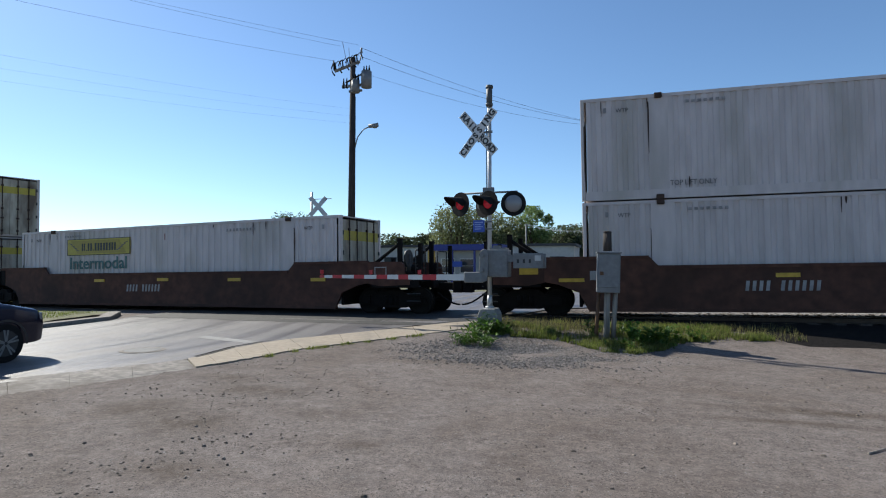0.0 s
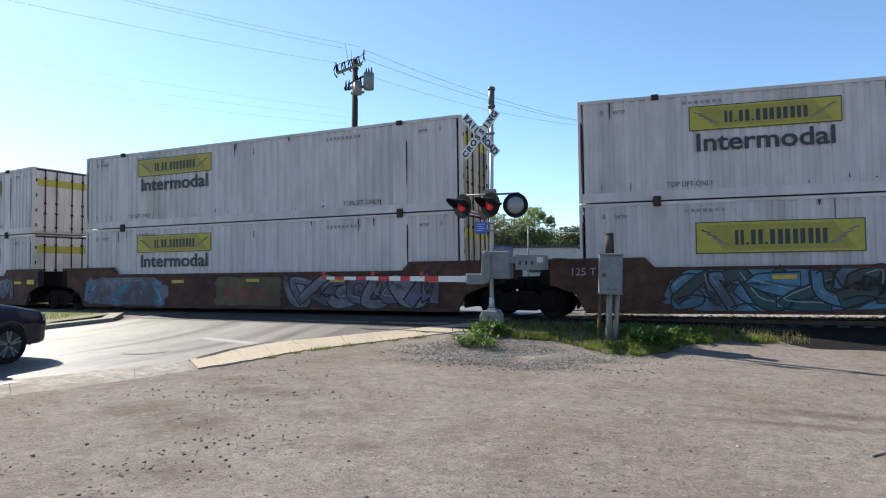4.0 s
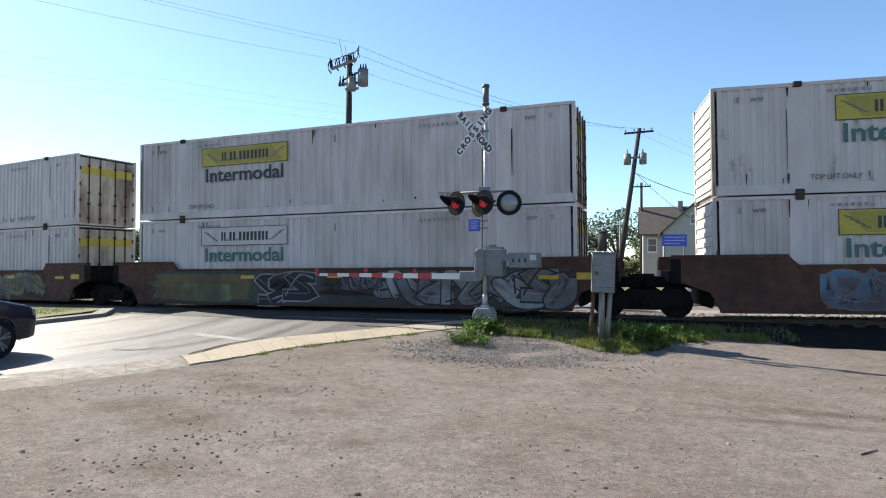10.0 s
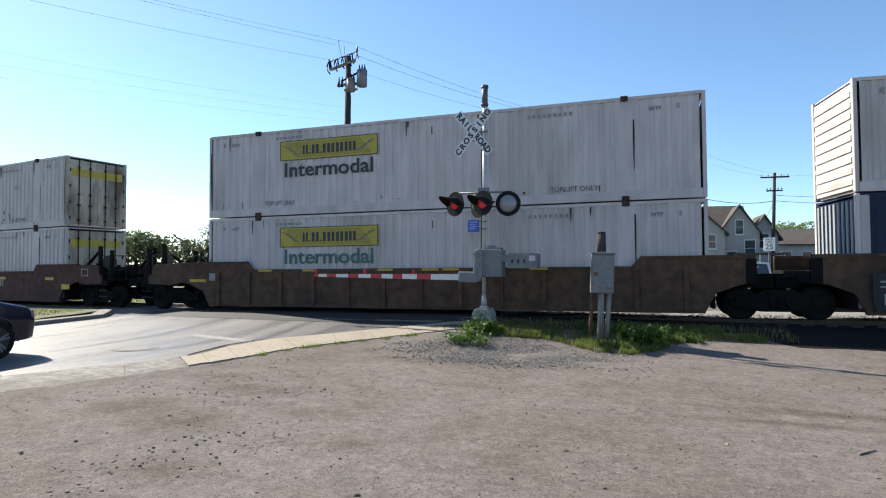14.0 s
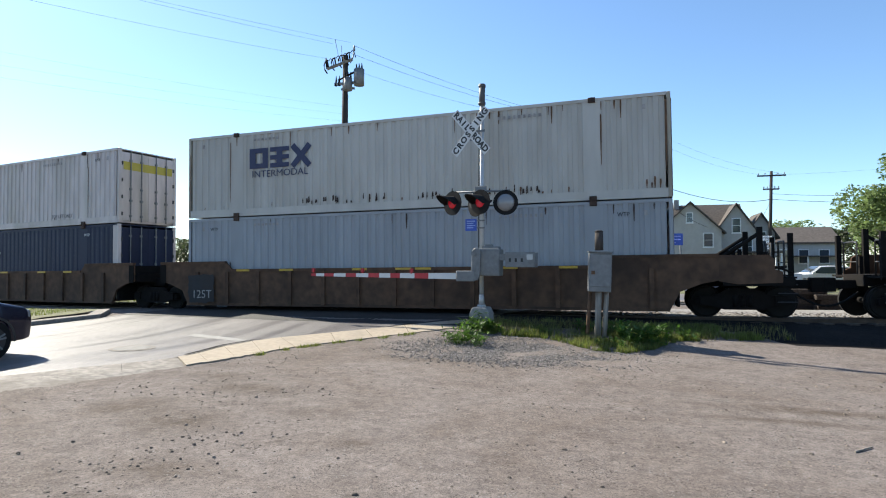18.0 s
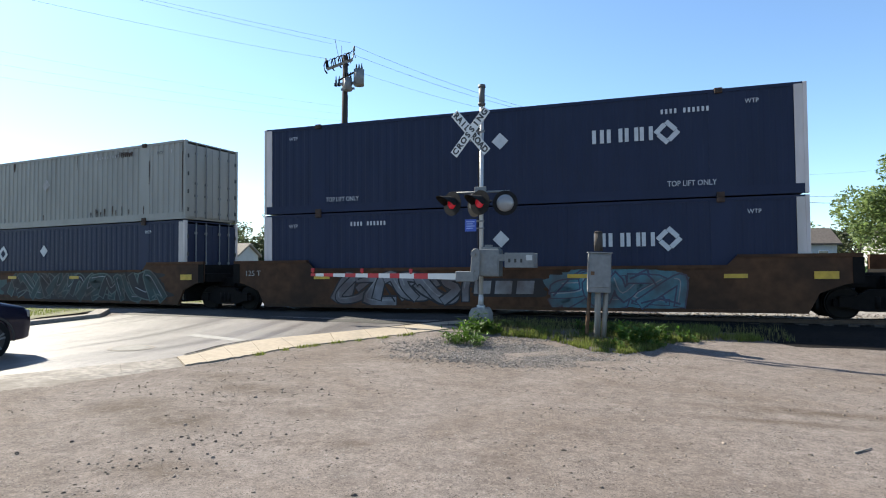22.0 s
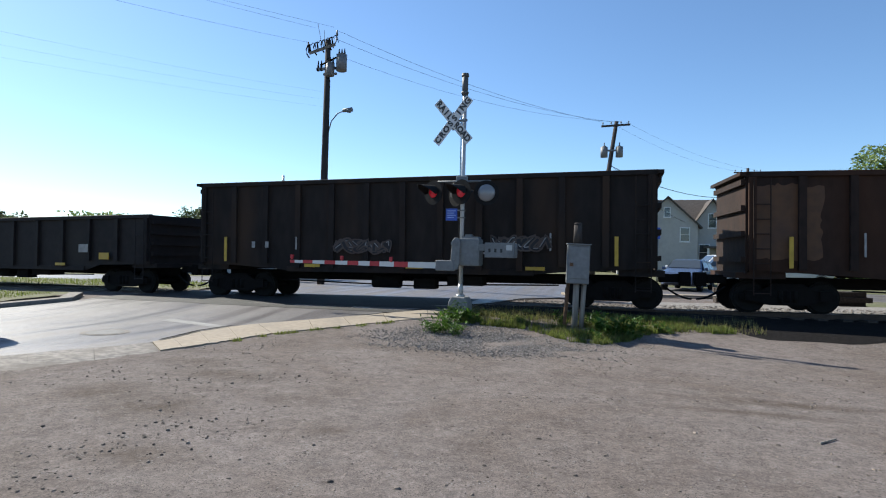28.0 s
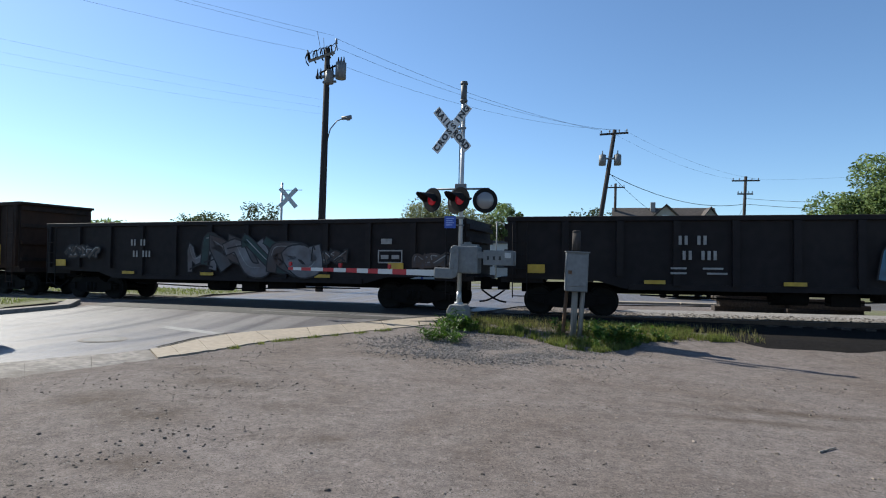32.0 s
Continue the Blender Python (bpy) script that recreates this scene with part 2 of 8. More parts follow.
M["bark"] = mat("bark", (0.10, 0.075, 0.05), 0.95, var=0.4, scale=14, bump=0.8, streak=4)
M["polewood"] = mat("pole_wood", (0.050, 0.043, 0.040), 0.9, var=0.35, scale=20, stain=0.4, bump=0.6, streak=10, spec=0.2)
M["greywood"] = mat("weathered_wood", (0.224, 0.196, 0.164), 0.9, var=0.35, scale=18, stain=0.4, bump=0.7, streak=12)
M["tie"] = mat("tie_timber", (0.048, 0.036, 0.028), 0.95, var=0.4, scale=16, bump=0.7, rnd=0.3)
M["rail"] = mat("rail_steel", (0.060, 0.040, 0.030), 0.5, 0.6, var=0.3, stain=0.4)
M["galv"] = mat("galvanised_steel", (0.165, 0.170, 0.172), 0.6, 0.1, var=0.14, scale=10, stain=0.4, stain_scale=3, bump=0.1)
M["alu"] = mat("silver_paint", (0.422, 0.428, 0.428), 0.4, 0.3, var=0.1, stain=0.2, stain_scale=3, bump=0.05)
M["black"] = mat("black_paint", (0.02, 0.02, 0.02), 0.55, var=0.3, stain=0.2, bump=0.1)
M["white"] = mat("white_sheet", (0.585, 0.585, 0.570), 0.5, var=0.06, stain=0.25, stain_scale=3, bump=0.05)
M["signblack"] = mat("sign_black", (0.03, 0.03, 0.03), 0.5, var=0.1, stain=0, bump=0)
M["signblue"] = mat("sign_blue", (0.024, 0.072, 0.360), 0.4, var=0.08, stain=0.1, bump=0)
M["red"] = mat("red_sheet", (0.400, 0.024, 0.032), 0.4, var=0.1, stain=0.15, bump=0)
M["signal_black"] = mat("flat_black_paint", (0.016, 0.016, 0.017), 0.9, var=0.3, stain=0.3, bump=0.1, spec=0.15)
M["lamp_on"] = mat("lit_red_lens", (0.55, 0.012, 0.03), 0.25, var=0.1, stain=0, bump=0, emit=0.06)
M["lamp_dim"] = mat("red_lens", (0.5, 0.02, 0.04), 0.25, var=0.1, stain=0, bump=0, emit=0.08)
M["lens"] = glass_mat("clear_lens", (0.20, 0.20, 0.205), 0.16)
M["wheel"] = mat("wheel_steel", (0.011, 0.010, 0.009), 0.85, 0.0, var=0.3, stain=0.3, spec=0.2)
M["truck"] = mat("truck_casting", (0.008, 0.007, 0.0065), 0.9, 0.0, var=0.3, stain=0.4, stain_color=(0.018, 0.012, 0.009), spec=0.15)
BROWN = (0.105, 0.050, 0.034)
M["car_a"] = mat("brown_car_paint", (0.082, 0.036, 0.024), 0.8, var=0.3, scale=4, stain=0.85, stain_color=(0.040, 0.021, 0.015), stain_scale=0.55, stain_lo=0.46, bump=0.1, spec=0.3, shift=True)
M["car_b"] = mat("tan_car_paint", (0.094, 0.052, 0.031), 0.8, var=0.3, scale=4, stain=0.85, stain_color=(0.036, 0.022, 0.015), stain_scale=0.6, stain_lo=0.48, bump=0.1, spec=0.3, shift=True)
M["car_c"] = mat("orange_brown_car_paint", (0.074, 0.035, 0.017), 0.8, var=0.3, scale=4, stain=0.9, stain_color=(0.026, 0.016, 0.011), stain_scale=0.45, stain_lo=0.44, bump=0.1, spec=0.25, shift=True)
M["gon_black"] = mat("black_gondola_paint", (0.0125, 0.0088, 0.0090), 0.75, var=0.3, scale=4, stain=0.6, stain_color=(0.026, 0.020, 0.016), stain_scale=0.6, bump=0.15, spec=0.3, shift=True)
M["gon_rust"] = mat("rusty_gondola_paint", (0.018, 0.013, 0.011), 0.85, var=0.35, scale=4, stain=0.8, stain_color=(0.052, 0.028, 0.016), stain_scale=0.6, bump=0.2, streak=3, spec=0.3, shift=True)
M["gon_rust2"] = mat("rustier_gondola_paint", (0.024, 0.013, 0.009), 0.85, var=0.4, scale=5, stain=0.8, stain_color=(0.062, 0.024, 0.010), stain_scale=0.30, stain_lo=0.52, bump=0.2, streak=2, spec=0.3, shift=True)
M["yellow"] = mat("yellow_reflector", (0.50, 0.31, 0.03), 0.5, var=0.2, stain=0.5, stain_color=(0.25, 0.16, 0.05), stain_scale=3, bump=0)
M["mark"] = mat("stencil_white", (0.294, 0.280, 0.266), 0.7, var=0.2, stain=0.4, stain_scale=4, bump=0)
M["hose"] = mat("rubber_hose", (0.012, 0.012, 0.012), 0.9, var=0.1, stain=0, bump=0, spec=0.15)
M["box_white"] = mat("white_container_paint", (0.510, 0.447, 0.424), 0.55, var=0.12, scale=3.5, stain=0.75, stain_color=(0.315, 0.285, 0.235), stain_scale=0.8, bump=0.04, streak=4, rnd=0.05, shift=True)
M["box_dirty"] = mat("rusted_white_paint", (0.482, 0.434, 0.404), 0.6, var=0.08, scale=2.5, stain=0.95, stain_color=(0.061, 0.037, 0.027), stain_scale=2.6, stain_lo=0.62, bump=0.05, streak=2, shift=True)
M["box_cream"] = mat("cream_container_paint", (0.435, 0.412, 0.372), 0.6, var=0.08, scale=2.5, stain=0.5, stain_color=(0.277, 0.238, 0.185), stain_scale=0.6, bump=0.05, streak=4, shift=True)
M["box_grey"] = mat("grey_container_paint", (0.276, 0.290, 0.304), 0.6, var=0.08, scale=2.5, stain=0.4, stain_scale=0.5, bump=0.05, streak=4, shift=True)
M["box_beige"] = mat("beige_grey_container_paint", (0.252, 0.244, 0.218), 0.6, var=0.08, scale=2.5, stain=0.4, stain_scale=0.5, bump=0.05, streak=4, shift=True)
M["box_navy"] = mat("navy_container_paint", (0.0085, 0.0150, 0.042), 0.55, spec=0.25, var=0.12, scale=2.5, stain=0.4, stain_color=(0.017, 0.024, 0.052), stain_scale=0.5, bump=0.04, streak=4, rnd=0.08)
M["rust"] = mat("rust_stain", (0.128, 0.068, 0.036), 0.9, var=0.4, stain=0.4, bump=0.3)
M["rustdark"] = mat("dark_rust", (0.045, 0.026, 0.018), 0.9, var=0.4, stain=0.4, bump=0.3)
M["doortan"] = mat("weathered_door_paint", (0.406, 0.371, 0.294), 0.65, var=0.1, stain=0.9, stain_color=(0.085, 0.050, 0.030), stain_scale=1.3, stain_lo=0.44, bump=0.1, streak=3)
M["plate"] = mat("yellow_plate", (0.396, 0.317, 0.036), 0.5, var=0.1, stain=0.25, stain_color=(0.238, 0.194, 0.036), stain_scale=1.5, bump=0)
M["plate_dark"] = mat("ochre_plate", (0.30, 0.235, 0.030), 0.5, var=0.12, stain=0.3, stain_color=(0.20, 0.16, 0.03), stain_scale=1.5, bump=0)
M["letter"] = mat("letter_black", (0.03, 0.035, 0.035), 0.6, var=0.15, stain=0.15, bump=0)
M["faint"] = mat("faint_stencil", (0.27, 0.25, 0.24), 0.6, var=0.3, stain=0.4, stain_scale=4, bump=0)
M["faded"] = mat("faded_stencil", (0.085, 0.085, 0.085), 0.6, var=0.3, stain=0.4, stain_color=(0.25, 0.24, 0.23), stain_scale=5, bump=0)
M["letter_green"] = mat("letter_faded_green", (0.048, 0.120, 0.112), 0.6, var=0.2, stain=0.3, bump=0)
M["letter_blue"] = mat("letter_blue", (0.043, 0.145, 0.306), 0.6, var=0.15, stain=0.25, bump=0)
M["letter_navy"] = mat("letter_navy", (0.025, 0.03, 0.075), 0.6, var=0.15, stain=0.2, bump=0)
M["letter_white"] = mat("letter_white", (0.450, 0.465, 0.480), 0.6, var=0.1, stain=0.2, bump=0)
for nm, c in dict(g_blue=(0.07, 0.17, 0.25), g_cyan=(0.055, 0.155, 0.185), g_grey=(0.15, 0.15, 0.16), g_pale=(0.25, 0.25, 0.25), g_green=(0.12, 0.15, 0.06), g_teal=(0.026, 0.066, 0.062), g_red=(0.22, 0.055, 0.035), g_black=(0.014, 0.014, 0.017), g_slate=(0.085, 0.112, 0.098), g_violet=(0.11, 0.10, 0.15), g_indigo=(0.045, 0.048, 0.085), g_night=(0.022, 0.021, 0.036), g_olive=(0.115, 0.085, 0.030), g_mint=(0.10, 0.135, 0.112), g_red2=(0.115, 0.040, 0.026), g_rust=(0.070, 0.052, 0.044), g_dgrey=(0.062, 0.062, 0.066), g_dteal=(0.020, 0.045, 0.042), g_moss=(0.050, 0.050, 0.040), g_ochre_rust=(0.090, 0.038, 0.013)).items():
    M[nm] = mat("spray_" + nm, c, 0.7, var=0.2, scale=4, stain=0.72, stain_color=tuple(v * 0.6 for v in BROWN) if max(c) > 0.05 else (0.024, 0.015, 0.011), stain_scale=0.9, stain_lo=0.44, bump=0)


# ---- mesh helpers ----
def part(name, bm, material, parent=None, label=""):
    me = bpy.data.meshes.new(name)
    bm.normal_update()
    bm.to_mesh(me)
    bm.free()
    me.materials.append(M[material] if isinstance(material, str) else material)
    ob = new(name, me)
    ob.parent = parent
    if label:
        tagged(ob, label)
    return ob


def same(name, ob, parent, m=None):
    """Another object on ob's mesh."""
    o = new(name, ob.data)
    o.parent = parent
    if m is not None:
        o.matrix_basis = m
    return o


def thing(name, label, category, m=None, group="", kind=""):
    ob = new(name)
    ob.empty_display_size = 0.3
    if m is not None:
        ob.matrix_basis = m
    return tagged(ob, label, category, group, kind)


def tag(ob, label, category, group="", kind=""):
    return tagged(ob, label, category, group, kind)


def box(bm, x0, x1, y0, y1, z0, z1, m=None):
    vs = [bm.verts.new(Vector(p) if m is None else m @ Vector(p)) for p in
          ((x0, y0, z0), (x1, y0, z0), (x1, y1, z0), (x0, y1, z0), (x0, y0, z1), (x1, y0, z1), (x1, y1, z1), (x0, y1, z1))]
    for f in ((3, 2, 1, 0), (4, 5, 6, 7), (0, 1, 5, 4), (1, 2, 6, 5), (2, 3, 7, 6), (3, 0, 4, 7)):
        bm.faces.new([vs[i] for i in f])
    return vs


def bevelled(bm, w=0.01, seg=1):
    bmesh.ops.bevel(bm, geom=bm.edges[:], offset=w, segments=seg, affect="EDGES", profile=0.5)
    return bm


def B():
    return bmesh.new()


def boxpart(name, dims, material, parent, bev=0.0, label="", m=None):
    bm = B()
    box(bm, *dims, m=m)
    if bev:
        bevelled(bm, bev)
    return part(name, bm, material, parent, label)


def tube(bm, p0, p1, r0, r1=None, seg=10, caps=True):
    p0, p1 = Vector(p0), Vector(p1)
    r1 = r0 if r1 is None else r1
    q = (p1 - p0).to_track_quat("Z", "Y").to_matrix()
    rings = []
    for p, r in ((p0, r0), (p1, r1)):
        rings.append([bm.verts.new(p + q @ Vector((r * math.cos(6.28319 * i / seg), r * math.sin(6.28319 * i / seg), 0))) for i in range(seg)])
    for i in range(seg):
        j = (i + 1) % seg
        f = bm.faces.new((rings[0][i], rings[0][j], rings[1][j], rings[1][i]))
        f.smooth = seg > 6
    if caps:
        bm.faces.new(rings[0][::-1])
        bm.faces.new(rings[1])


def path_tube(bm, pts, r, seg=6):
    """One tube along a line of points."""
    pts = [Vector(p) for p in pts]
    rings = []
    for i, p in enumerate(pts):
        d = (pts[min(i + 1, len(pts) - 1)] - pts[max(i - 1, 0)])
        q = d.to_track_quat("Z", "Y").to_matrix()
        rings.append([bm.verts.new(p + q @ Vector((r * math.cos(6.28319 * k / seg), r * math.sin(6.28319 * k / seg), 0))) for k in range(seg)])
    for a, b in zip(rings, rings[1:]):
        for k in range(seg):
            bm.faces.new((a[k], a[(k + 1) % seg], b[(k + 1) % seg], b[k])).smooth = True
    bm.faces.new(rings[0][::-1])
    bm.faces.new(rings[-1])


def slab(bm, pts, axis, a, b):
    """A flat outline pulled through a thickness: axis y (outline x, z) or z (outline x, y)."""
    def at(p, d):
        return (p[0], d, p[1]) if axis == "y" else (p[0], p[1], d)
    lo, hi = [bm.verts.new(at(p, a)) for p in pts], [bm.verts.new(at(p, b)) for p in pts]
    bm.faces.new(lo)
    bm.faces.new(hi[::-1])
    n = len(pts)
    for i in range(n):
        j = (i + 1) % n
        bm.faces.new((lo[j], lo[i], hi[i], hi[j]))
    bmesh.ops.recalc_face_normals(bm, faces=bm.faces[:])


TEXTS = {}


def text_mesh(words, size, bold=0.0):
    """Letters as a thin mesh in the x-z plane, facing -y, centred."""
    key = (words, size, bold)
    if key not in TEXTS:
        cu = bpy.data.curves.new("lettering", "FONT")
        cu.body, cu.size, cu.extrude, cu.align_x, cu.align_y, cu.resolution_u = words, size, 0.002, "CENTER", "CENTER", 3
        cu.offset = bold
        ob = new("lettering", cu)
        me = bpy.data.meshes.new_from_object(ob)
        bpy.data.objects.remove(ob)
        me.transform(pose(0, 0, 0, 90, 0, 0))
        me.update()
        TEXTS[key] = me
    return TEXTS[key]


def lettering(words, size, x, y, z, material, parent, stretch=1.0, m=None, bold=0.0):
    me = text_mesh(words, size, bold).copy()
    me.materials.clear()
    me.materials.append(M[material])
    ob = tagged(new("lettering", me), kind="stuff")
    ob.parent = parent
    ob.matrix_basis = m if m is not None else Matrix.Translation((x, y, z)) @ Matrix.Diagonal((stretch, 1, 1, 1))
    return ob


def sm(v):
    v = min(max(v, 0.0), 1.0)
    return v * v * (3 - 2 * v)


def gz(x, y):
    """Height of the ground: the crossing lies a little above the lot."""
    g0 = min(0.12 + 0.0146 * max(x, -40), 0.06)
    k = sm((16.5 - y) / 5.0)
    return g0 * (1 - k) - 0.28 * k


# ---- the track: a bend of 163 m radius on a slight grade, straight beyond ----
RAD, YC, GRADE, ZR = 163.4, 18.23, 0.0146, 0.14


def track(s):
    c = min(max(s, -45.0), 25.0)
    a, r = c / RAD, s - c
    x, y = RAD * math.sin(a) + r * math.cos(a), YC + RAD * (1 - math.cos(a)) + r * math.sin(a)
    return Vector((x, y, ZR + GRADE * min(max(x, -60), 40)))


def travelled(t):
    u = t - 16
    return 9.9391 * u + 0.0019994 * u * u - 0.00015686 * u ** 3


def car_pose(s, half):
    """Pose of a car whose middle is at s and whose trucks stand half to both sides."""
    a, b = track(s - half), track(s + half)
    d = b - a
    turn = Matrix((d.normalized(), Vector((-d.y, d.x, 0)).normalized(), d.normalized().cross(Vector((-d.y, d.x, 0)).normalized()))).transposed().to_4x4()
    return Matrix.Translation((a + b) / 2) @ turn


MOVING = []

# ---- ground, road, kerbs, track ----
def sheet(name, xs, ys, material, lift=0.0, rough=0.0, label="", cat="ground"):
    """A grid laid on the ground."""
    vs = [(x, y, gz(x, y) + lift + (rough * noise.noise((x * 0.9, y * 0.9, 3)) if rough else 0)) for y in ys for x in xs]
    n = len(xs)
    fs = [(j * n + i, j * n + i + 1, (j + 1) * n + i + 1, (j + 1) * n + i) for j in range(len(ys) - 1) for i in range(n - 1)]
    me = bpy.data.meshes.new(name)
    me.from_pydata(vs, [], fs)
    me.polygons.foreach_set("use_smooth", [True] * len(fs))
    me.materials.append(M[material])
    ob = new(name, me)
    return tagged(ob, label, cat, kind="structure")


def grid(a, b, step):
    n = max(1, int(round((b - a) / step)))
    return [a + (b - a) * k / n for k in range(n + 1)]


xs = [-900, -300, -120, -60] + grid(-40, 24, 1.0) + [60, 120, 300, 900]
ys = [-300, -80, -20] + grid(-4, 40, 0.8) + [60, 90, 140, 300, 1200]
sheet("ground", xs, ys, "lot", 0.0, 0.02, "grey-brown gravel and dirt ground with scattered stones")

# road edges along the driving direction, then a wide apron beyond the track
ROAD_R = [(-7.6, -12), (-9.55, 5.0), (-9.08, 7.3), (-8.2, 9.4), (-8.2, 12.1), (-6.4, 13.85), (-5.45, 14.75), (-4.4, 15.8), (-3.2, 18.0), (-2.6, 20.5), (0.5, 23.5), (5.0, 25.5), (24.0, 29.0)]
ROAD_L = [(-17.5, -12), (-16.6, 5.0), (-16.3, 8.0), (-16.0, 11.0), (-15.9, 12.7), (-15.4, 14.6), (-15.6, 16.0), (-15.4, 18.0), (-14.8, 20.5), (-13.5, 30.0), (-14.0, 45.0), (-15.0, 45.2), (-16.0, 45.3)]


def along(poly, k):
    i = min(int(k), len(poly) - 2)
    f = k - i
    return (poly[i][0] * (1 - f) + poly[i + 1][0] * f, poly[i][1] * (1 - f) + poly[i + 1][1] * f)


vs, fs, NW = [], [], 12
steps = [k / 4 for k in range(4 * (len(ROAD_R) - 1) + 1)]
for k in steps:
    (ax, ay), (bx, by) = along(ROAD_L, k), along(ROAD_R, k)
    for j in range(NW + 1):
        f = j / NW
        x, y = ax + (bx - ax) * f, ay + (by - ay) * f
        vs.append((x, y, gz(x, y) + 0.040))
for i in range(len(steps) - 1):
    for j in range(NW):
        a = i * (NW + 1) + j
        fs.append((a, a + 1, a + NW + 2, a + NW + 1))
me = bpy.data.meshes.new("road")
me.from_pydata(vs, [], fs)
me.materials.append(M["asphalt"])
tag(new("road", me), "worn grey asphalt road with faint tyre streaks", "road", kind="structure")

# band of darker asphalt along the rails that also carries the train's shadow as colour
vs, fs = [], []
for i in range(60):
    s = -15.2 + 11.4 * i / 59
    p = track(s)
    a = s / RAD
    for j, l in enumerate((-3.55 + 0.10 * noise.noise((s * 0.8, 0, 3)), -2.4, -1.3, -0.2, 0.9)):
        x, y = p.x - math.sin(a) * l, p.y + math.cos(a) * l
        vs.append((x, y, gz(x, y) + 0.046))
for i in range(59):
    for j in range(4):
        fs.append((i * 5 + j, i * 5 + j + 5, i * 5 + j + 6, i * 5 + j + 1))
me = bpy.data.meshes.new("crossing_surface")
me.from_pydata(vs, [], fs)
me.materials.append(M["shaded_patch"])
tag(new("crossing_surface", me), "darker asphalt round the rails, train's shadow painted into its colour", "road", kind="structure")
sheet("far_street", grid(-60, 60, 3), grid(26.0, 33.0, 1.0), "asphalt", 0.03, 0, "asphalt street beyond the railway", "road")
sheet("far_grass", grid(-60, -15.6, 2), grid(20.6, 26.0, 0.6), "groundgrass", 0.05, 0.06, "patchy green and dry grass strip beside the track", "grass")
sheet("near_verge", grid(-60, -16.9, 2), grid(11.0, 16.2, 0.6), "groundgrass", 0.10, 0.05, "patchy grass verge behind the kerb", "grass")
sheet("right_grass", grid(9.0, 60, 2), grid(22.5, 26.0, 0.6), "groundgrass", 0.05, 0.06, "grass strip beside the street", "grass")
sheet("house_lawn", grid(-60, 60, 3), grid(33.2, 70.0, 3), "groundgrass", 0.04, 0.06, "lawn in front of the houses", "grass")


# cinders and soil by the near rail, with shade beside the train painted in
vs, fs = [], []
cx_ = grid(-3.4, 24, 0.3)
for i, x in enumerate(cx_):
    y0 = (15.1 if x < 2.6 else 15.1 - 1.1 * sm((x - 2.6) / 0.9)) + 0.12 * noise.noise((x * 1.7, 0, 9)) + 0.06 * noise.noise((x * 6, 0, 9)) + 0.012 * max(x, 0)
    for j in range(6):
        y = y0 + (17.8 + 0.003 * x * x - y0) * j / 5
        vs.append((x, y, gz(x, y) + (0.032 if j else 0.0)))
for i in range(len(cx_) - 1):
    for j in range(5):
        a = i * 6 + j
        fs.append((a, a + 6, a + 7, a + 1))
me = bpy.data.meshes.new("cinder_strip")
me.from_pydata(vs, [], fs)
me.materials.append(M["cinder_shade"])
tag(new("cinder_strip", me), "dark cinders and soil along near rail, train's shade painted in", "ground", kind="structure")


def kerb(name, line, width, height, material, label, joint=2.4):
    """A kerb in cast lengths along a line; each length is a piece of its own."""
    root = thing(name, label, "kerb", kind="structure")
    rest, k = [], 0
    pts = [Vector((x, y, 0)) for x, y in line]
    for a, b in zip(pts, pts[1:]):
        n = max(1, int((b - a).length / joint))
        for i in range(n):
            p, q = a.lerp(b, i / n), a.lerp(b, (i + 1) / n)
            d = (q - p).normalized()
            p, q = p + d * 0.008, q - d * 0.008
            nrm = Vector((-d.y, d.x, 0)) * width
            bm = B()
            c = [p, q, q + nrm, p + nrm]
            lo = [bm.verts.new((v.x, v.y, gz(v.x, v.y) - 0.15)) for v in c]
            hi = [bm.verts.new((v.x, v.y, gz(v.x, v.y) + height)) for v in c]
            bm.faces.new(lo[::-1])
            bm.faces.new(hi)
            for j in range(4):
                bm.faces.new((lo[j], lo[(j + 1) % 4], hi[(j + 1) % 4], hi[j]))
            bmesh.ops.recalc_face_normals(bm, faces=bm.faces[:])
            bmesh.ops.bevel(bm, geom=[e for e in bm.edges], offset=0.015, segments=1, affect="EDGES")
            part("kerb_stone", bm, material, root)
            k += 1
    return root


kerb("kerb_west", [(-17.4, 4.0), (-16.5, 9.0), (-16.05, 12.7), (-15.45, 14.6), (-16.6, 16.1)], 0.40, 0.15, "kerbdark", "grimy concrete kerb at the road's far side")
kerb("kerb_far", [(-1.2, 23.3), (3.2, 25.0), (9.0, 26.0)], 0.6, 0.12, "concrete", "pale concrete kerb beyond the railway")

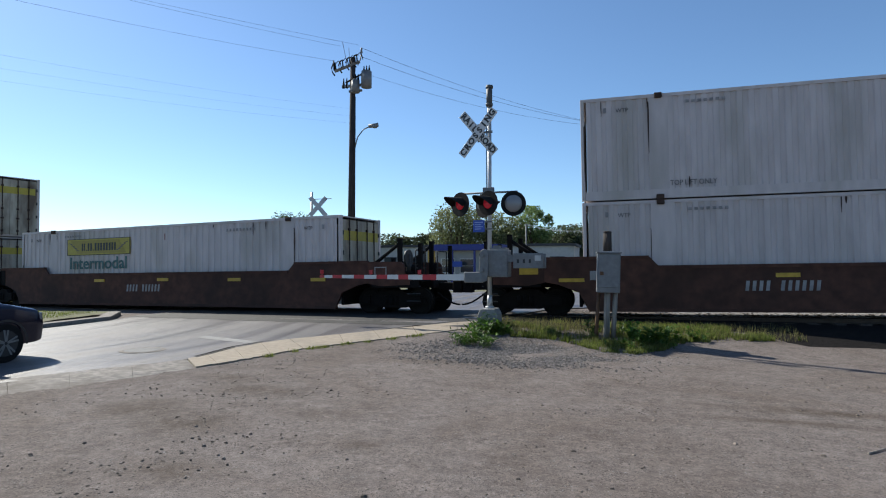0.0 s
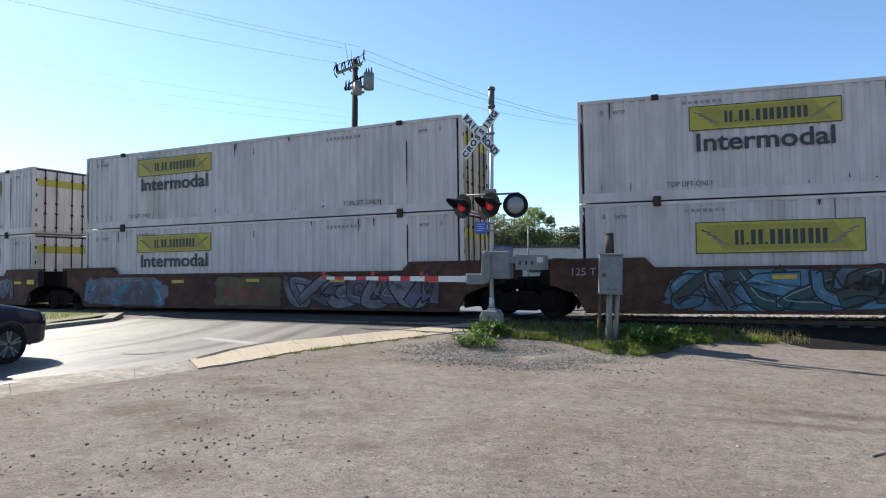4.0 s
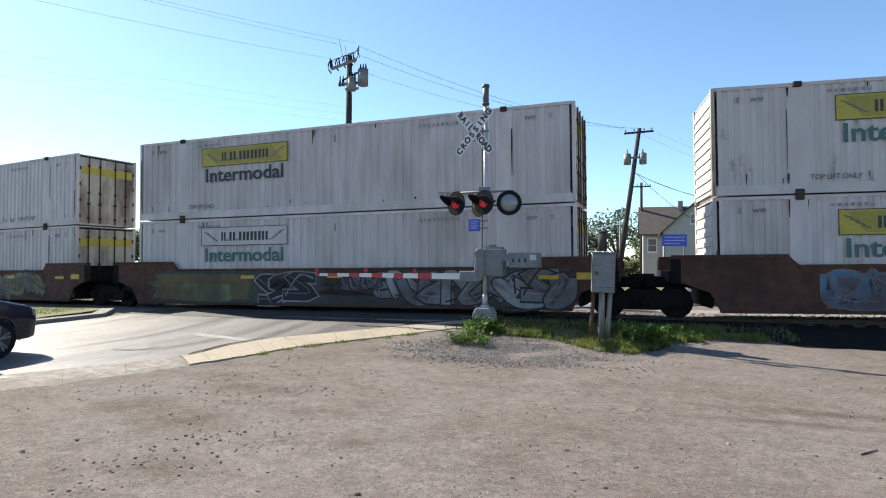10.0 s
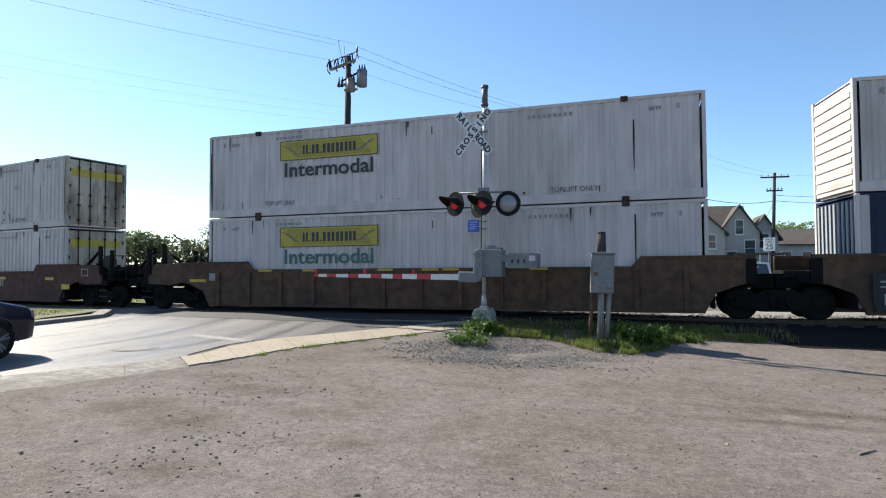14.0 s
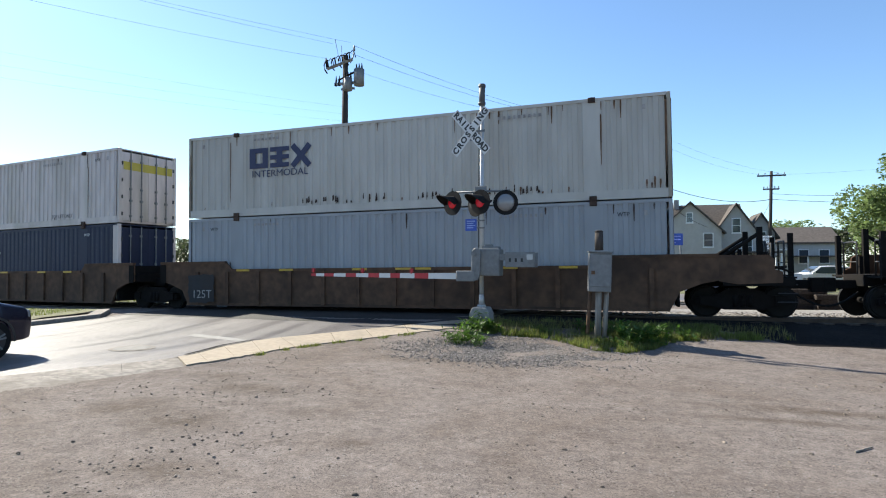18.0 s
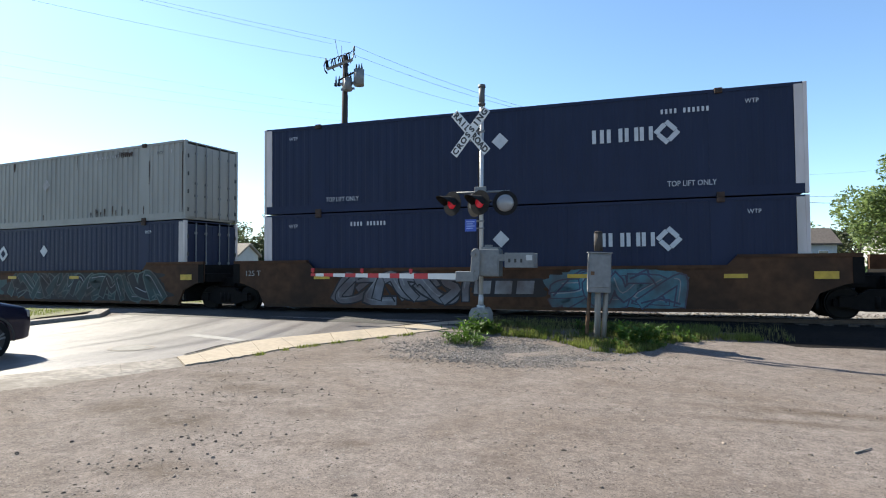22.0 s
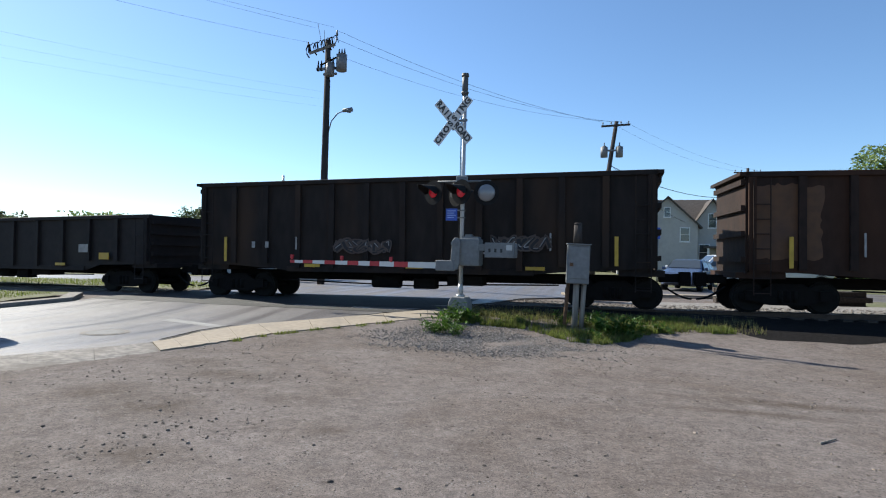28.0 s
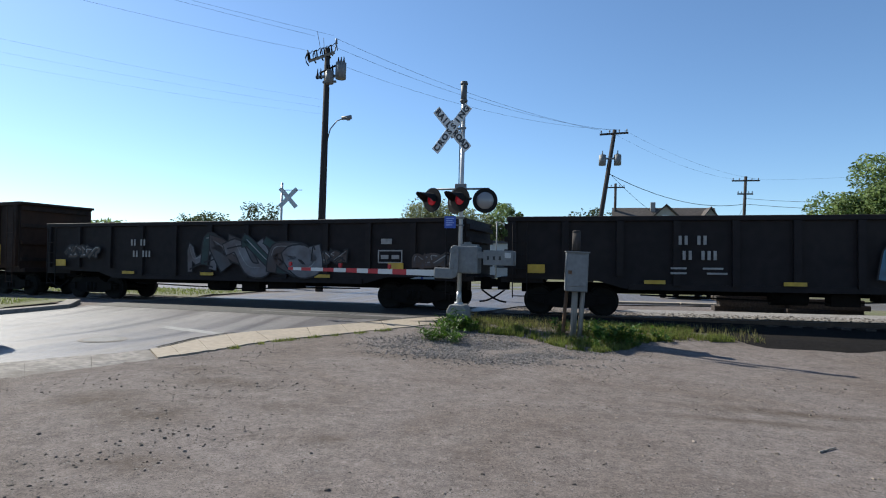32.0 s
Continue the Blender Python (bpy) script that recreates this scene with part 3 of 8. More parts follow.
# broken concrete walk at the near edge of the road, flush with the lot
WALK_L = [(-8.17, 9.52), (-8.20, 10.1), (-8.36, 11.13), (-8.25, 12.01), (-7.85, 12.6), (-6.92, 13.39), (-6.25, 13.94), (-5.42, 14.59), (-4.43, 15.35), (-3.93, 15.56)]
WALK_R = [(-7.45, 8.89), (-7.30, 9.30), (-7.14, 9.9), (-7.03, 10.62), (-6.85, 11.6), (-6.30, 12.45), (-5.64, 13.07), (-4.96, 13.70), (-4.14, 14.4), (-3.58, 14.79)]
root = thing("concrete_walk", "cracked pale concrete walk along the road edge", "pavement", kind="structure")
rngw = random.Random(12)
for i in range(9):
    a0, a1 = i + 0.006, i + 0.994
    top, n = [], 6
    for k in range(n + 1):
        (px, py), (qx, qy) = along(WALK_L, a0 + (a1 - a0) * k / n), along(WALK_R, a0 + (a1 - a0) * k / n)
        wob = 0.05 * noise.noise((qx * 3.1, qy * 3.1, 7)) + 0.02 * rngw.uniform(-1, 1)
        rows_ = []
        for f, up in ((0.02, 0.052), (0.5, 0.042), (0.97 + wob, 0.026)):
            x, y = px + (qx - px) * f, py + (qy - py) * f
            rows_.append((x, y, gz(x, y) + up + 0.004 * noise.noise((x, y, 1))))
        top.append(rows_)
    bm = B()
    g = [[bm.verts.new(p) for p in r] for r in top]
    for r, q in zip(g, g[1:]):
        for j in range(2):
            bm.faces.new((r[j], q[j], q[j + 1], r[j + 1]))
    edge = [r[0] for r in g] + g[-1][1:] + [r[2] for r in g[-2::-1]] + [g[0][1]]
    low = [bm.verts.new((v.co.x, v.co.y, v.co.z - 0.15)) for v in edge]
    for k in range(len(edge)):
        k2 = (k + 1) % len(edge)
        bm.faces.new((edge[k], edge[k2], low[k2], low[k]))
    bmesh.ops.recalc_face_normals(bm, faces=bm.faces[:])
    part("concrete_slab", bm, "concrete", root)
# dark open joint between walk and road
bm = B()
prev = None
for k in range(25):
    x, y = along(WALK_L, 0.3 + 3.0 * k / 24)
    w = 0.05 * max(0.1, math.sin(math.pi * min(1, k / 22)) ** 0.6) * (0.7 + 0.6 * rngw.random())
    ring = [bm.verts.new((x - w, y, gz(x, y) + 0.066)), bm.verts.new((x + 0.05, y, gz(x, y) + 0.066))]
    if prev:
        bm.faces.new((prev[0], prev[1], ring[1], ring[0]))
    prev = ring
tag(part("open_joint", bm, "cinder_shade"), "dark open joint between the walk and the asphalt", "pavement", kind="structure")
# worn gutter that runs on along the lot, half buried in dirt
root = thing("gutter", "worn concrete gutter half covered by dirt", "gutter", kind="structure")
GUT_L = [(-10.6, 3.0), (-9.95, 5.2), (-9.40, 6.94), (-9.10, 7.46), (-8.88, 8.03), (-8.40, 8.76), (-8.12, 9.45)]
GUT_R = [(-9.5, 2.6), (-8.80, 4.9), (-8.37, 6.2), (-8.17, 6.71), (-8.05, 7.3), (-7.69, 8.04), (-7.43, 8.85)]
for a0, a1 in ((0.0, 0.985), (0.99, 1.99), (1.995, 3.4), (3.405, 4.7), (4.705, 6.0)):
    bm = B()
    g, n = [], 12
    for k in range(n + 1):
        (px, py), (qx, qy) = along(GUT_L, min(a0 + (a1 - a0) * k / n, 5.999)), along(GUT_R, min(a0 + (a1 - a0) * k / n, 5.999))
        wob = 0.10 * noise.noise((qx * 2.3, qy * 2.3, 5)) + 0.05 * rngw.uniform(-1, 1)
        row = []
        for f, up in ((-0.04, 0.044), (0.35, 0.030), (0.7, 0.020), (0.98 + wob, -0.004)):
            x, y = px + (qx - px) * f, py + (qy - py) * f
            row.append(bm.verts.new((x, y, gz(x, y) + up + 0.008 * noise.noise((x * 3, y * 3, 2)))))
        g.append(row)
    for r, q in zip(g, g[1:]):
        for m_ in range(3):
            bm.faces.new((r[m_], q[m_], q[m_ + 1], r[m_ + 1]))
    edge = [r[0] for r in g] + g[-1][1:] + [r[3] for r in g[-2::-1]] + g[0][2:0:-1]
    low = [bm.verts.new((v.co.x, v.co.y, v.co.z - 0.12)) for v in edge]
    for k in range(len(edge)):
        k2 = (k + 1) % len(edge)
        bm.faces.new((edge[k], edge[k2], low[k2], low[k]))
    bmesh.ops.recalc_face_normals(bm, faces=bm.faces[:])
    part("gutter_slab", bm, "gutter", root)

# rails, ties, ballast
bm = B()
for s in (-1, 1):
    for half, hh, zz in ((0.035, 0.03, -0.03), (0.012, 0.10, -0.12), (0.07, 0.02, -0.14)):
        prev = None
        for k in range(-90, 61):
            p = track(k * 0.8)
            q = track(k * 0.8 + 0.1) - p
            nrm = Vector((-q.y, q.x, 0)).normalized()
            c = p + nrm * s * 0.7525 - Vector((0, 0, 0.09 if s > 0 else 0.0))
            ring = [bm.verts.new(c + nrm * a + Vector((0, 0, b))) for a, b in ((-half, zz), (half, zz), (half, zz + hh), (-half, zz + hh))]
            if prev:
                for j in range(4):
                    bm.faces.new((prev[j], prev[(j + 1) % 4], ring[(j + 1) % 4], ring[j]))
            prev = ring
bmesh.ops.recalc_face_normals(bm, faces=bm.faces[:])
tag(part("rails", bm, "rail"), "pair of brown steel rails on a slight bend", "rail", kind="structure")
tb = B()
box(tb, -0.12, 0.12, -1.3, 1.3, -0.18, 0)
bevelled(tb, 0.01)
troot = thing("track_bed", "dark timber ties in ballast under the rails", "track", kind="structure")
t0 = part("tie", tb, "tie", troot)
first = True
for k in range(-20, 44):
    s = k * 0.55
    p = track(s)
    if -15.5 < p.x < -4.0:
        continue
    a = math.degrees(min(max(s, -45), 25) / RAD)
    m = pose(p.x, p.y, p.z - 0.16, -3.4, 0, a)
    if first:
        t0.matrix_basis = m
        first = False
    else:
        same("tie", t0, troot, m)


def stones(name, n, place, r0, r1, material, label, seed, cat="stones"):
    """Many small angular stones in one mesh."""
    rng = random.Random(seed)
    vs, fs = [], []
    for _ in range(n):
        x, y, z = place(rng)
        r = r0 + (r1 - r0) * rng.random() ** 1.8 * (1 if rng.random() < 0.95 else 1.7)
        o = len(vs)
        a = rng.uniform(0, 6.28)
        ax, ay, up = rng.uniform(0.75, 1.25), rng.uniform(0.75, 1.25), rng.uniform(0.45, 0.85)
        for rr, zz in ((1.0, -0.15), (0.92, 0.45), (0.50, 1.0)):
            for k in range(5):
                g = a + k * 1.25664 + rng.uniform(-0.3, 0.3)
                q = r * rr * rng.uniform(0.85, 1.1)
                vs.append((x + q * ax * math.cos(g), y + q * ay * math.sin(g), z + r * up * (zz + rng.uniform(-0.12, 0.12))))
        for lv in (0, 5):
            fs += [(o + lv + k, o + lv + (k + 1) % 5, o + lv + 5 + (k + 1) % 5, o + lv + 5 + k) for k in range(5)]
        fs.append(tuple(o + 10 + k for k in range(5)))
    me = bpy.data.meshes.new(name)
    me.from_pydata(vs, [], fs)
    me.materials.append(M[material])
    return tag(new(name, me), label, cat, kind="stuff")


def ballast_at(rng):
    while True:
        s = rng.uniform(-26, 16)
        lat = rng.uniform(0.6, 2.3)
        p = track(s)
        a = min(max(s, -45), 25) / RAD
        x, y = p.x - math.sin(a) * lat, p.y + math.cos(a) * lat
        if -15.3 < x < -3.9:
            continue
        return x, y, max(gz(x, y), p.z - (0.10 if lat > 1.2 else 0.22)) - 0.01


stones("ballast", 6500, ballast_at, 0.02, 0.05, "ballast", "grey crushed stone ballast along the track", 1, "ballast")
# bed under the rails: its near-black colour stands for the shade below the train
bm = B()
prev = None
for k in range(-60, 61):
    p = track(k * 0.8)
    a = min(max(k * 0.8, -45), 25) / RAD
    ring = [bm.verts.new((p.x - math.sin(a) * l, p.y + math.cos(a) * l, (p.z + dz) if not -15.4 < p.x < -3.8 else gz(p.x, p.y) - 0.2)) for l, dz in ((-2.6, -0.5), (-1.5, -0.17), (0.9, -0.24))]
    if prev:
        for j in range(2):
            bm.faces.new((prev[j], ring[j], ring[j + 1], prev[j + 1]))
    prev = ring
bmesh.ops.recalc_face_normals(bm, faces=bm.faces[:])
tag(part("ballast_bed", bm, "cinder_shade"), "bed of cinders under the track, darkened for the train's shade", "ballast", kind="structure")
bm = B()
prev = None
for k in range(-60, 61):
    p = track(k * 0.8)
    a = min(max(k * 0.8, -45), 25) / RAD
    ring = [bm.verts.new((p.x - math.sin(a) * l, p.y + math.cos(a) * l, (p.z + dz) if not -15.4 < p.x < -3.8 else gz(p.x, p.y) - 0.2)) for l, dz in ((0.9, -0.24), (1.3, -0.10), (3.6, -0.09))]
    if prev:
        for j in range(2):
            bm.faces.new((prev[j], ring[j], ring[j + 1], prev[j + 1]))
    prev = ring
bmesh.ops.recalc_face_normals(bm, faces=bm.faces[:])
tag(part("ballast_shoulder", bm, mat("pale_ballast", (0.22, 0.205, 0.19), 0.95, var=0.5, scale=16, stain=0.6, stain_color=(0.12, 0.105, 0.09), stain_scale=1.4, bump=1.0, bump_scale=22)), "pale crushed stone shoulder beyond the far rail", "ballast", kind="structure")


def gravel_at(rng):
    while True:
        x, y = rng.gauss(-2.2, 1.7), rng.gauss(12.4, 0.95)
        if ((x + 2.2) / 3.6) ** 2 + ((y - 12.4) / 2.2) ** 2 < 0.35 + 0.65 * rng.random() and y < 15.0 and noise.noise((x * 1.2, y * 1.6, 8)) > -0.6 * rng.random():
            return x, y, gz(x, y)


stones("gravel_patch", 14000, gravel_at, 0.007, 0.025, "ballast", "loose grey gravel spread beside the crossing mast", 2, "gravel")
rngd = random.Random(77)
CL = [(rngd.uniform(-7, 6), rngd.uniform(3.4, 11)) for _ in range(30)] + [(-5.0, 4.1), (-4.3, 3.85), (-4.05, 4.5), (-5.0, 5.0), (-4.1, 5.25), (-4.6, 3.9), (0.1, 8.07), (-0.3, 8.6), (0.3, 7.4), (0.75, 7.5)]


def lot_at(rng):
    if rng.random() < 0.32:
        cx, cy = CL[rng.randrange(len(CL))]
        k = 0.25 + 0.8 * rng.random() ** 2
        x, y = rng.gauss(cx, k), rng.gauss(cy, k * 0.6)
    else:
        x, y = rng.uniform(-8.0, 8), rng.uniform(3.2, 12)
    x = max(x, -7.6 + 0.1 * (y - 5))
    return x, y, gz(x, y) - 0.004


stones("lot_stones", 5600, lot_at, 0.004, 0.021, "stone", "small loose stones scattered on the dirt lot", 3)


bm = B()
tube(bm, (2.20, 6.80, gz(2.2, 6.8) + 0.012), (2.42, 7.02, gz(2.4, 7) + 0.014), 0.011, 0.007, 6)
tag(part("stick", bm, "greywood"), "short dry stick lying on the dirt", "stick")


def blades(name, n, place, h0, h1, w, material, label, seed, cat="grass"):
    rng = random.Random(seed)
    vs, fs = [], []
    for _ in range(n):
        x, y, z = place(rng)
        h, a, lean = rng.uniform(h0, h1), rng.uniform(0, 6.28), rng.uniform(0, 0.5)
        o = len(vs)
        dx, dy = math.cos(a) * w / 2, math.sin(a) * w / 2
        lx, ly = -math.sin(a) * lean * h, math.cos(a) * lean * h
        vs += [(x - dx, y - dy, z), (x + dx, y + dy, z), (x + dx * 0.7 + lx * 0.4, y + dy * 0.7 + ly * 0.4, z + h * 0.6), (x - dx * 0.7 + lx * 0.4, y - dy * 0.7 + ly * 0.4, z + h * 0.6), (x + lx, y + ly, z + h)]
        fs += [(o, o + 1, o + 2, o + 3), (o + 3, o + 2, o + 4)]
    me = bpy.data.meshes.new(name)
    me.from_pydata(vs, [], fs)
    me.materials.append(M[material])
    return tag(new(name, me), label, cat, kind="stuff")


FRONT = [(-3.4, 14.2), (-2.6, 13.9), (-1.6, 13.75), (-1.0, 13.2), (-0.55, 12.75), (0.1, 12.65), (0.7, 13.2), (1.2, 14.0), (2.3, 14.3), (3.5, 14.4), (5.5, 14.6)]


def front(x):
    for (a, p), (b, q) in zip(FRONT, FRONT[1:]):
        if x <= b:
            return p + (q - p) * (x - a) / (b - a)
    return FRONT[-1][1]


def verge_at(rng, lush=True):
    while True:
        x = rng.uniform(-3.4, 5.2)
        f = front(x) + 0.12 * noise.noise((x * 4, 0, 2))
        y = f + (15.9 - f) * rng.random() ** 1.15
        d = noise.noise((x * 1.3, y * 1.7, 0)) + 0.6 * noise.noise((x * 4.1, y * 4.1, 4)) + 0.35 * noise.noise((x * 11, y * 11, 4))
        bare = 0.35 if (x < -0.9 and y > f + 0.5) else (-0.05 if x < 2.2 else 0.02 + 0.55 * (x - 2.0))
        if (d < bare - 0.12) if lush else (x > 3.6 or (rng.random() > 0.35 and not (x < -0.7 and y > 14.4))):
            continue
        return x, y, gz(x, y) - 0.01


def edge_at(rng):
    k = rng.uniform(0, 6.9)
    x, y = along(WALK_R, 2.5 + k * 0.94)
    if noise.noise((x * 2.9, y * 2.9, 5)) < 0.12:
        return edge_at(rng)
    return x + rng.gauss(0.06, 0.05), y + rng.gauss(-0.05, 0.05), gz(x, y)


blades("verge_grass", 20000, verge_at, 0.04, 0.16, 0.013, "grass", "short uneven green grass along the track", 4)
blades("dry_grass", 4200, lambda r: verge_at(r, False), 0.07, 0.24, 0.008, "straw", "dry straw-coloured grass stems among the green", 14)
blades("edge_grass", 900, edge_at, 0.02, 0.09, 0.012, "grass", "sparse weeds along the edge of the walk", 6)
blades("left_grass", 5000, lambda r: (lambda x, y: (x, y, gz(x, y) + 0.1))(r.uniform(-24, -17.5), r.uniform(12.5, 16)), 0.03, 0.09, 0.014, "grass", "short green grass on the verge behind the kerb", 7)
blades("far_strip_grass", 6000, lambda r: (lambda x, y: (x, y, gz(x, y) + 0.05))(r.uniform(-34, -15.8), r.uniform(20.8, 25.8)), 0.04, 0.12, 0.02, "grass", "tufted grass beyond the track", 8)


def weed(x, y, n, size, seed):
    """A bushy weed: stems with many small pointed leaves."""
    rng = random.Random(seed)
    root = thing("weed", "bushy green weed growing in the gravel", "plant", pose(x, y, gz(x, y)), "weeds by the crossing")
    bm, bs = B(), B()
    for k in range(max(5, n // 3)):
        ox, oy = rng.gauss(0, size * 0.32), rng.gauss(0, size * 0.28)
        a0, t0 = rng.uniform(0, 6.28), rng.uniform(0.1, 0.9)
        h = size * rng.uniform(0.45, 0.95)
        tip = Vector((ox + h * math.sin(t0) * math.cos(a0), oy + h * math.sin(t0) * math.sin(a0), h * math.cos(t0)))
        tube(bs, (ox, oy, -0.02), tip, 0.005, 0.002, 4, False)
        for q in range(9):
            f = rng.uniform(0.15, 1.0)
            p = Vector((ox, oy, 0)).lerp(tip, f)
            a, t = rng.uniform(0, 6.28), rng.uniform(0.5, 1.4)
            L = size * rng.uniform(0.22, 0.48)
            w = L * rng.uniform(0.12, 0.22)
            d = Vector((math.sin(t) * math.cos(a), math.sin(t) * math.sin(a), math.cos(t)))
            s = Vector((-math.sin(a), math.cos(a), 0)) * w
            v = [bm.verts.new(u) for u in (p, p + d * L * 0.5 + s, p + d * L - Vector((0, 0, L * 0.2)), p + d * L * 0.5 - s)]
            bm.faces.new(v)
    tagged(part("stem", bs, "weed", root), kind="stuff")
    tagged(part("foliage", bm, "weed", root), kind="stuff")
    return root


for i, (x, y, n, s) in enumerate(((-3.35, 14.3, 26, 0.52), (-3.05, 14.2, 20, 0.46), (-3.65, 14.2, 14, 0.40), (-3.3, 13.0, 20, 0.42), (-3.6, 12.8, 18, 0.40), (-3.0, 12.75, 16, 0.34), (-3.45, 13.5, 16, 0.40), (-3.75, 13.2, 12, 0.36),
                                  (0.1, 13.9, 20, 0.50), (0.5, 13.75, 20, 0.52), (0.3, 13.4, 18, 0.44), (0.9, 13.9, 16, 0.42), (-0.9, 14.4, 12, 0.40), (-0.1, 14.4, 14, 0.46), (1.3, 14.2, 12, 0.36), (-0.2, 13.3, 12, 0.3), (0.0, 13.0, 10, 0.28), (0.7, 13.3, 12, 0.34))):
    weed(x, y, int(n * 2.2), s * 0.95, 40 + i)

# manhole, stop line
mh = thing("manhole_cover", "round dark iron manhole cover in the road", "manhole", pose(-9.92, 10.2, gz(-9.9, 10.2) + 0.044))
bm = B()
tube(bm, (0, 0, -0.05), (0, 0, 0.006), 0.36, seg=28)
part("cover", bm, mat("iron_cover", (0.10, 0.095, 0.09), 0.6, var=0.3, stain=0.5), mh)
bm = B()
for k in range(28):
    a, b = 6.28319 * k / 28, 6.28319 * (k + 1) / 28
    q = [bm.verts.new((r * math.cos(g), r * math.sin(g), 0.004)) for r, g in ((0.37, a), (0.46, a), (0.46, b), (0.37, b))]
    bm.faces.new(q)
part("ring", bm, "gutter", mh)
bm = B()
pts = [(-10.3, 12.6), (-8.3, 12.1), (-8.25, 11.8), (-10.25, 12.25)]
q = [bm.verts.new((x, y, gz(x, y) + 0.044)) for x, y in pts]
bm.faces.new(q)
tag(part("stop_line", bm, mat("worn_road_paint", (0.25, 0.245, 0.235), 0.7, var=0.3, stain=0.9, stain_color=(0.14, 0.135, 0.13), stain_scale=1.6, stain_lo=0.42)), "worn white stop line on the asphalt", "road marking", kind="structure")


# ---- the crossing mast ----
def disc(bm, c, n, r, th, seg=26, r2=None):
    c, n = Vector(c), Vector(n).normalized()
    tube(bm, c, c + n * th, r, r2 if r2 is not None else r, seg)


def facing(c, n):
    """Pose at c whose -y axis points along n."""
    n = Vector(n).normalized()
    return Matrix.Translation(c) @ pose(0, 0, 0, 0, 0, math.degrees(math.atan2(n.x, -n.y)))


MX, MY = -3.68, 16.0
sig = thing("crossing_signal", "silver railroad crossing mast with crossbuck, red lights and lowered gate", "crossing signal",
            Matrix.Translation((0, 0, 0.0969)) @ Matrix.Scale(0.9375, 4))
bm = B()
slab(bm, [(-0.30, -0.16), (0.30, -0.16), (0.27, 0.30), (0.19, 0.44), (-0.19, 0.44), (-0.27, 0.30)], "y", -0.30, 0.30)
bevelled(bm, 0.02)
o = part("foundation", bm, "greyconc", sig, "grey concrete foundation")
o.matrix_basis = pose(MX, MY, -0.04)
bm = B()
tube(bm, (MX, MY, 0.35), (MX, MY, 6.0), 0.062, 0.058, 14)
part("mast", bm, "alu", sig)
bm = B()
tube(bm, (MX, MY, 0.38), (MX, MY, 0.46), 0.12, seg=14)
tube(bm, (MX, MY, 0.46), (MX, MY, 0.75), 0.085, 0.065, 14)
part("mast_collar", bm, "alu", sig)
bm = B()
tube(bm, (MX, MY, 5.98), (MX, MY, 6.54), 0.086, seg=14)
tube(bm, (MX, MY, 6.54), (MX, MY, 6.58), 0.100, 0.096, 14)
for zz in (6.02, 6.5):
    tube(bm, (MX, MY, zz), (MX, MY, zz + 0.05), 0.105, seg=14)
part("bell", bm, mat("bell_grey", (0.075, 0.078, 0.08), 0.6, var=0.2, stain=0.3, bump=0.1), sig, "dark grey cylindrical bell housing")
bm = B()
path_tube(bm, [(MX - 0.08, MY - 0.02, z) for z in (0.8, 2.0, 3.4, 4.6, 5.6)] + [(MX - 0.05, MY, 5.95)], 0.012)
part("cable", bm, "hose", sig)
ROADN = Vector((-0.225, -0.974, 0))
XC = facing((MX - 0.29, MY - 0.14, 5.24), ROADN)
for k, (words, ang, dy) in enumerate((("CROSSING", -49, -0.012), ("RAIL ROAD", 49, 0.012))):
    m = XC @ pose(0, dy, 0, 0, ang, 0)
    bm = B()
    box(bm, -0.78, 0.78, -0.006, 0.006, -0.125, 0.125)
    bevelled(bm, 0.003)
    bl = part("crossbuck_blade", bm, "white", sig, "white blade with black letters")
    bl.matrix_basis = m
    n = len(words)
    for i, ch in enumerate(words):
        if ch == " " or (k == 1 and abs(-0.66 + 1.32 * i / (n - 1)) < 0.1):
            continue
        lettering(ch, 0.235, 0, 0, 0, "signblack", bl, bold=0.011, m=pose(-0.67 + 1.34 * i / (n - 1), -0.009, 0))
bm = B()
box(bm, -0.05, 0.42, 0.02, 0.05, -0.03, 0.03, m=XC)
box(bm, -0.03, 0.03, 0.02, 0.05, -0.25, 0.25, m=XC)
part("crossbuck_bracket", bm, "galv", sig)

# crossarm and light heads
AZ = 3.58
bm = B()
tube(bm, (MX - 0.92, MY - 0.02, AZ), (MX + 0.80, MY - 0.12, AZ), 0.028, seg=8)
part("crossarm", bm, "galv", sig)
bm = B()
tube(bm, (MX, MY, AZ - 0.10), (MX, MY, AZ + 0.12), 0.10, seg=12)
part("arm_clamp", bm, "galv", sig)
boxpart("junction_case", (MX - 0.16, MX + 0.16, MY - 0.16, MY - 0.09, AZ - 0.06, AZ + 0.14), "galv", sig, 0.01)


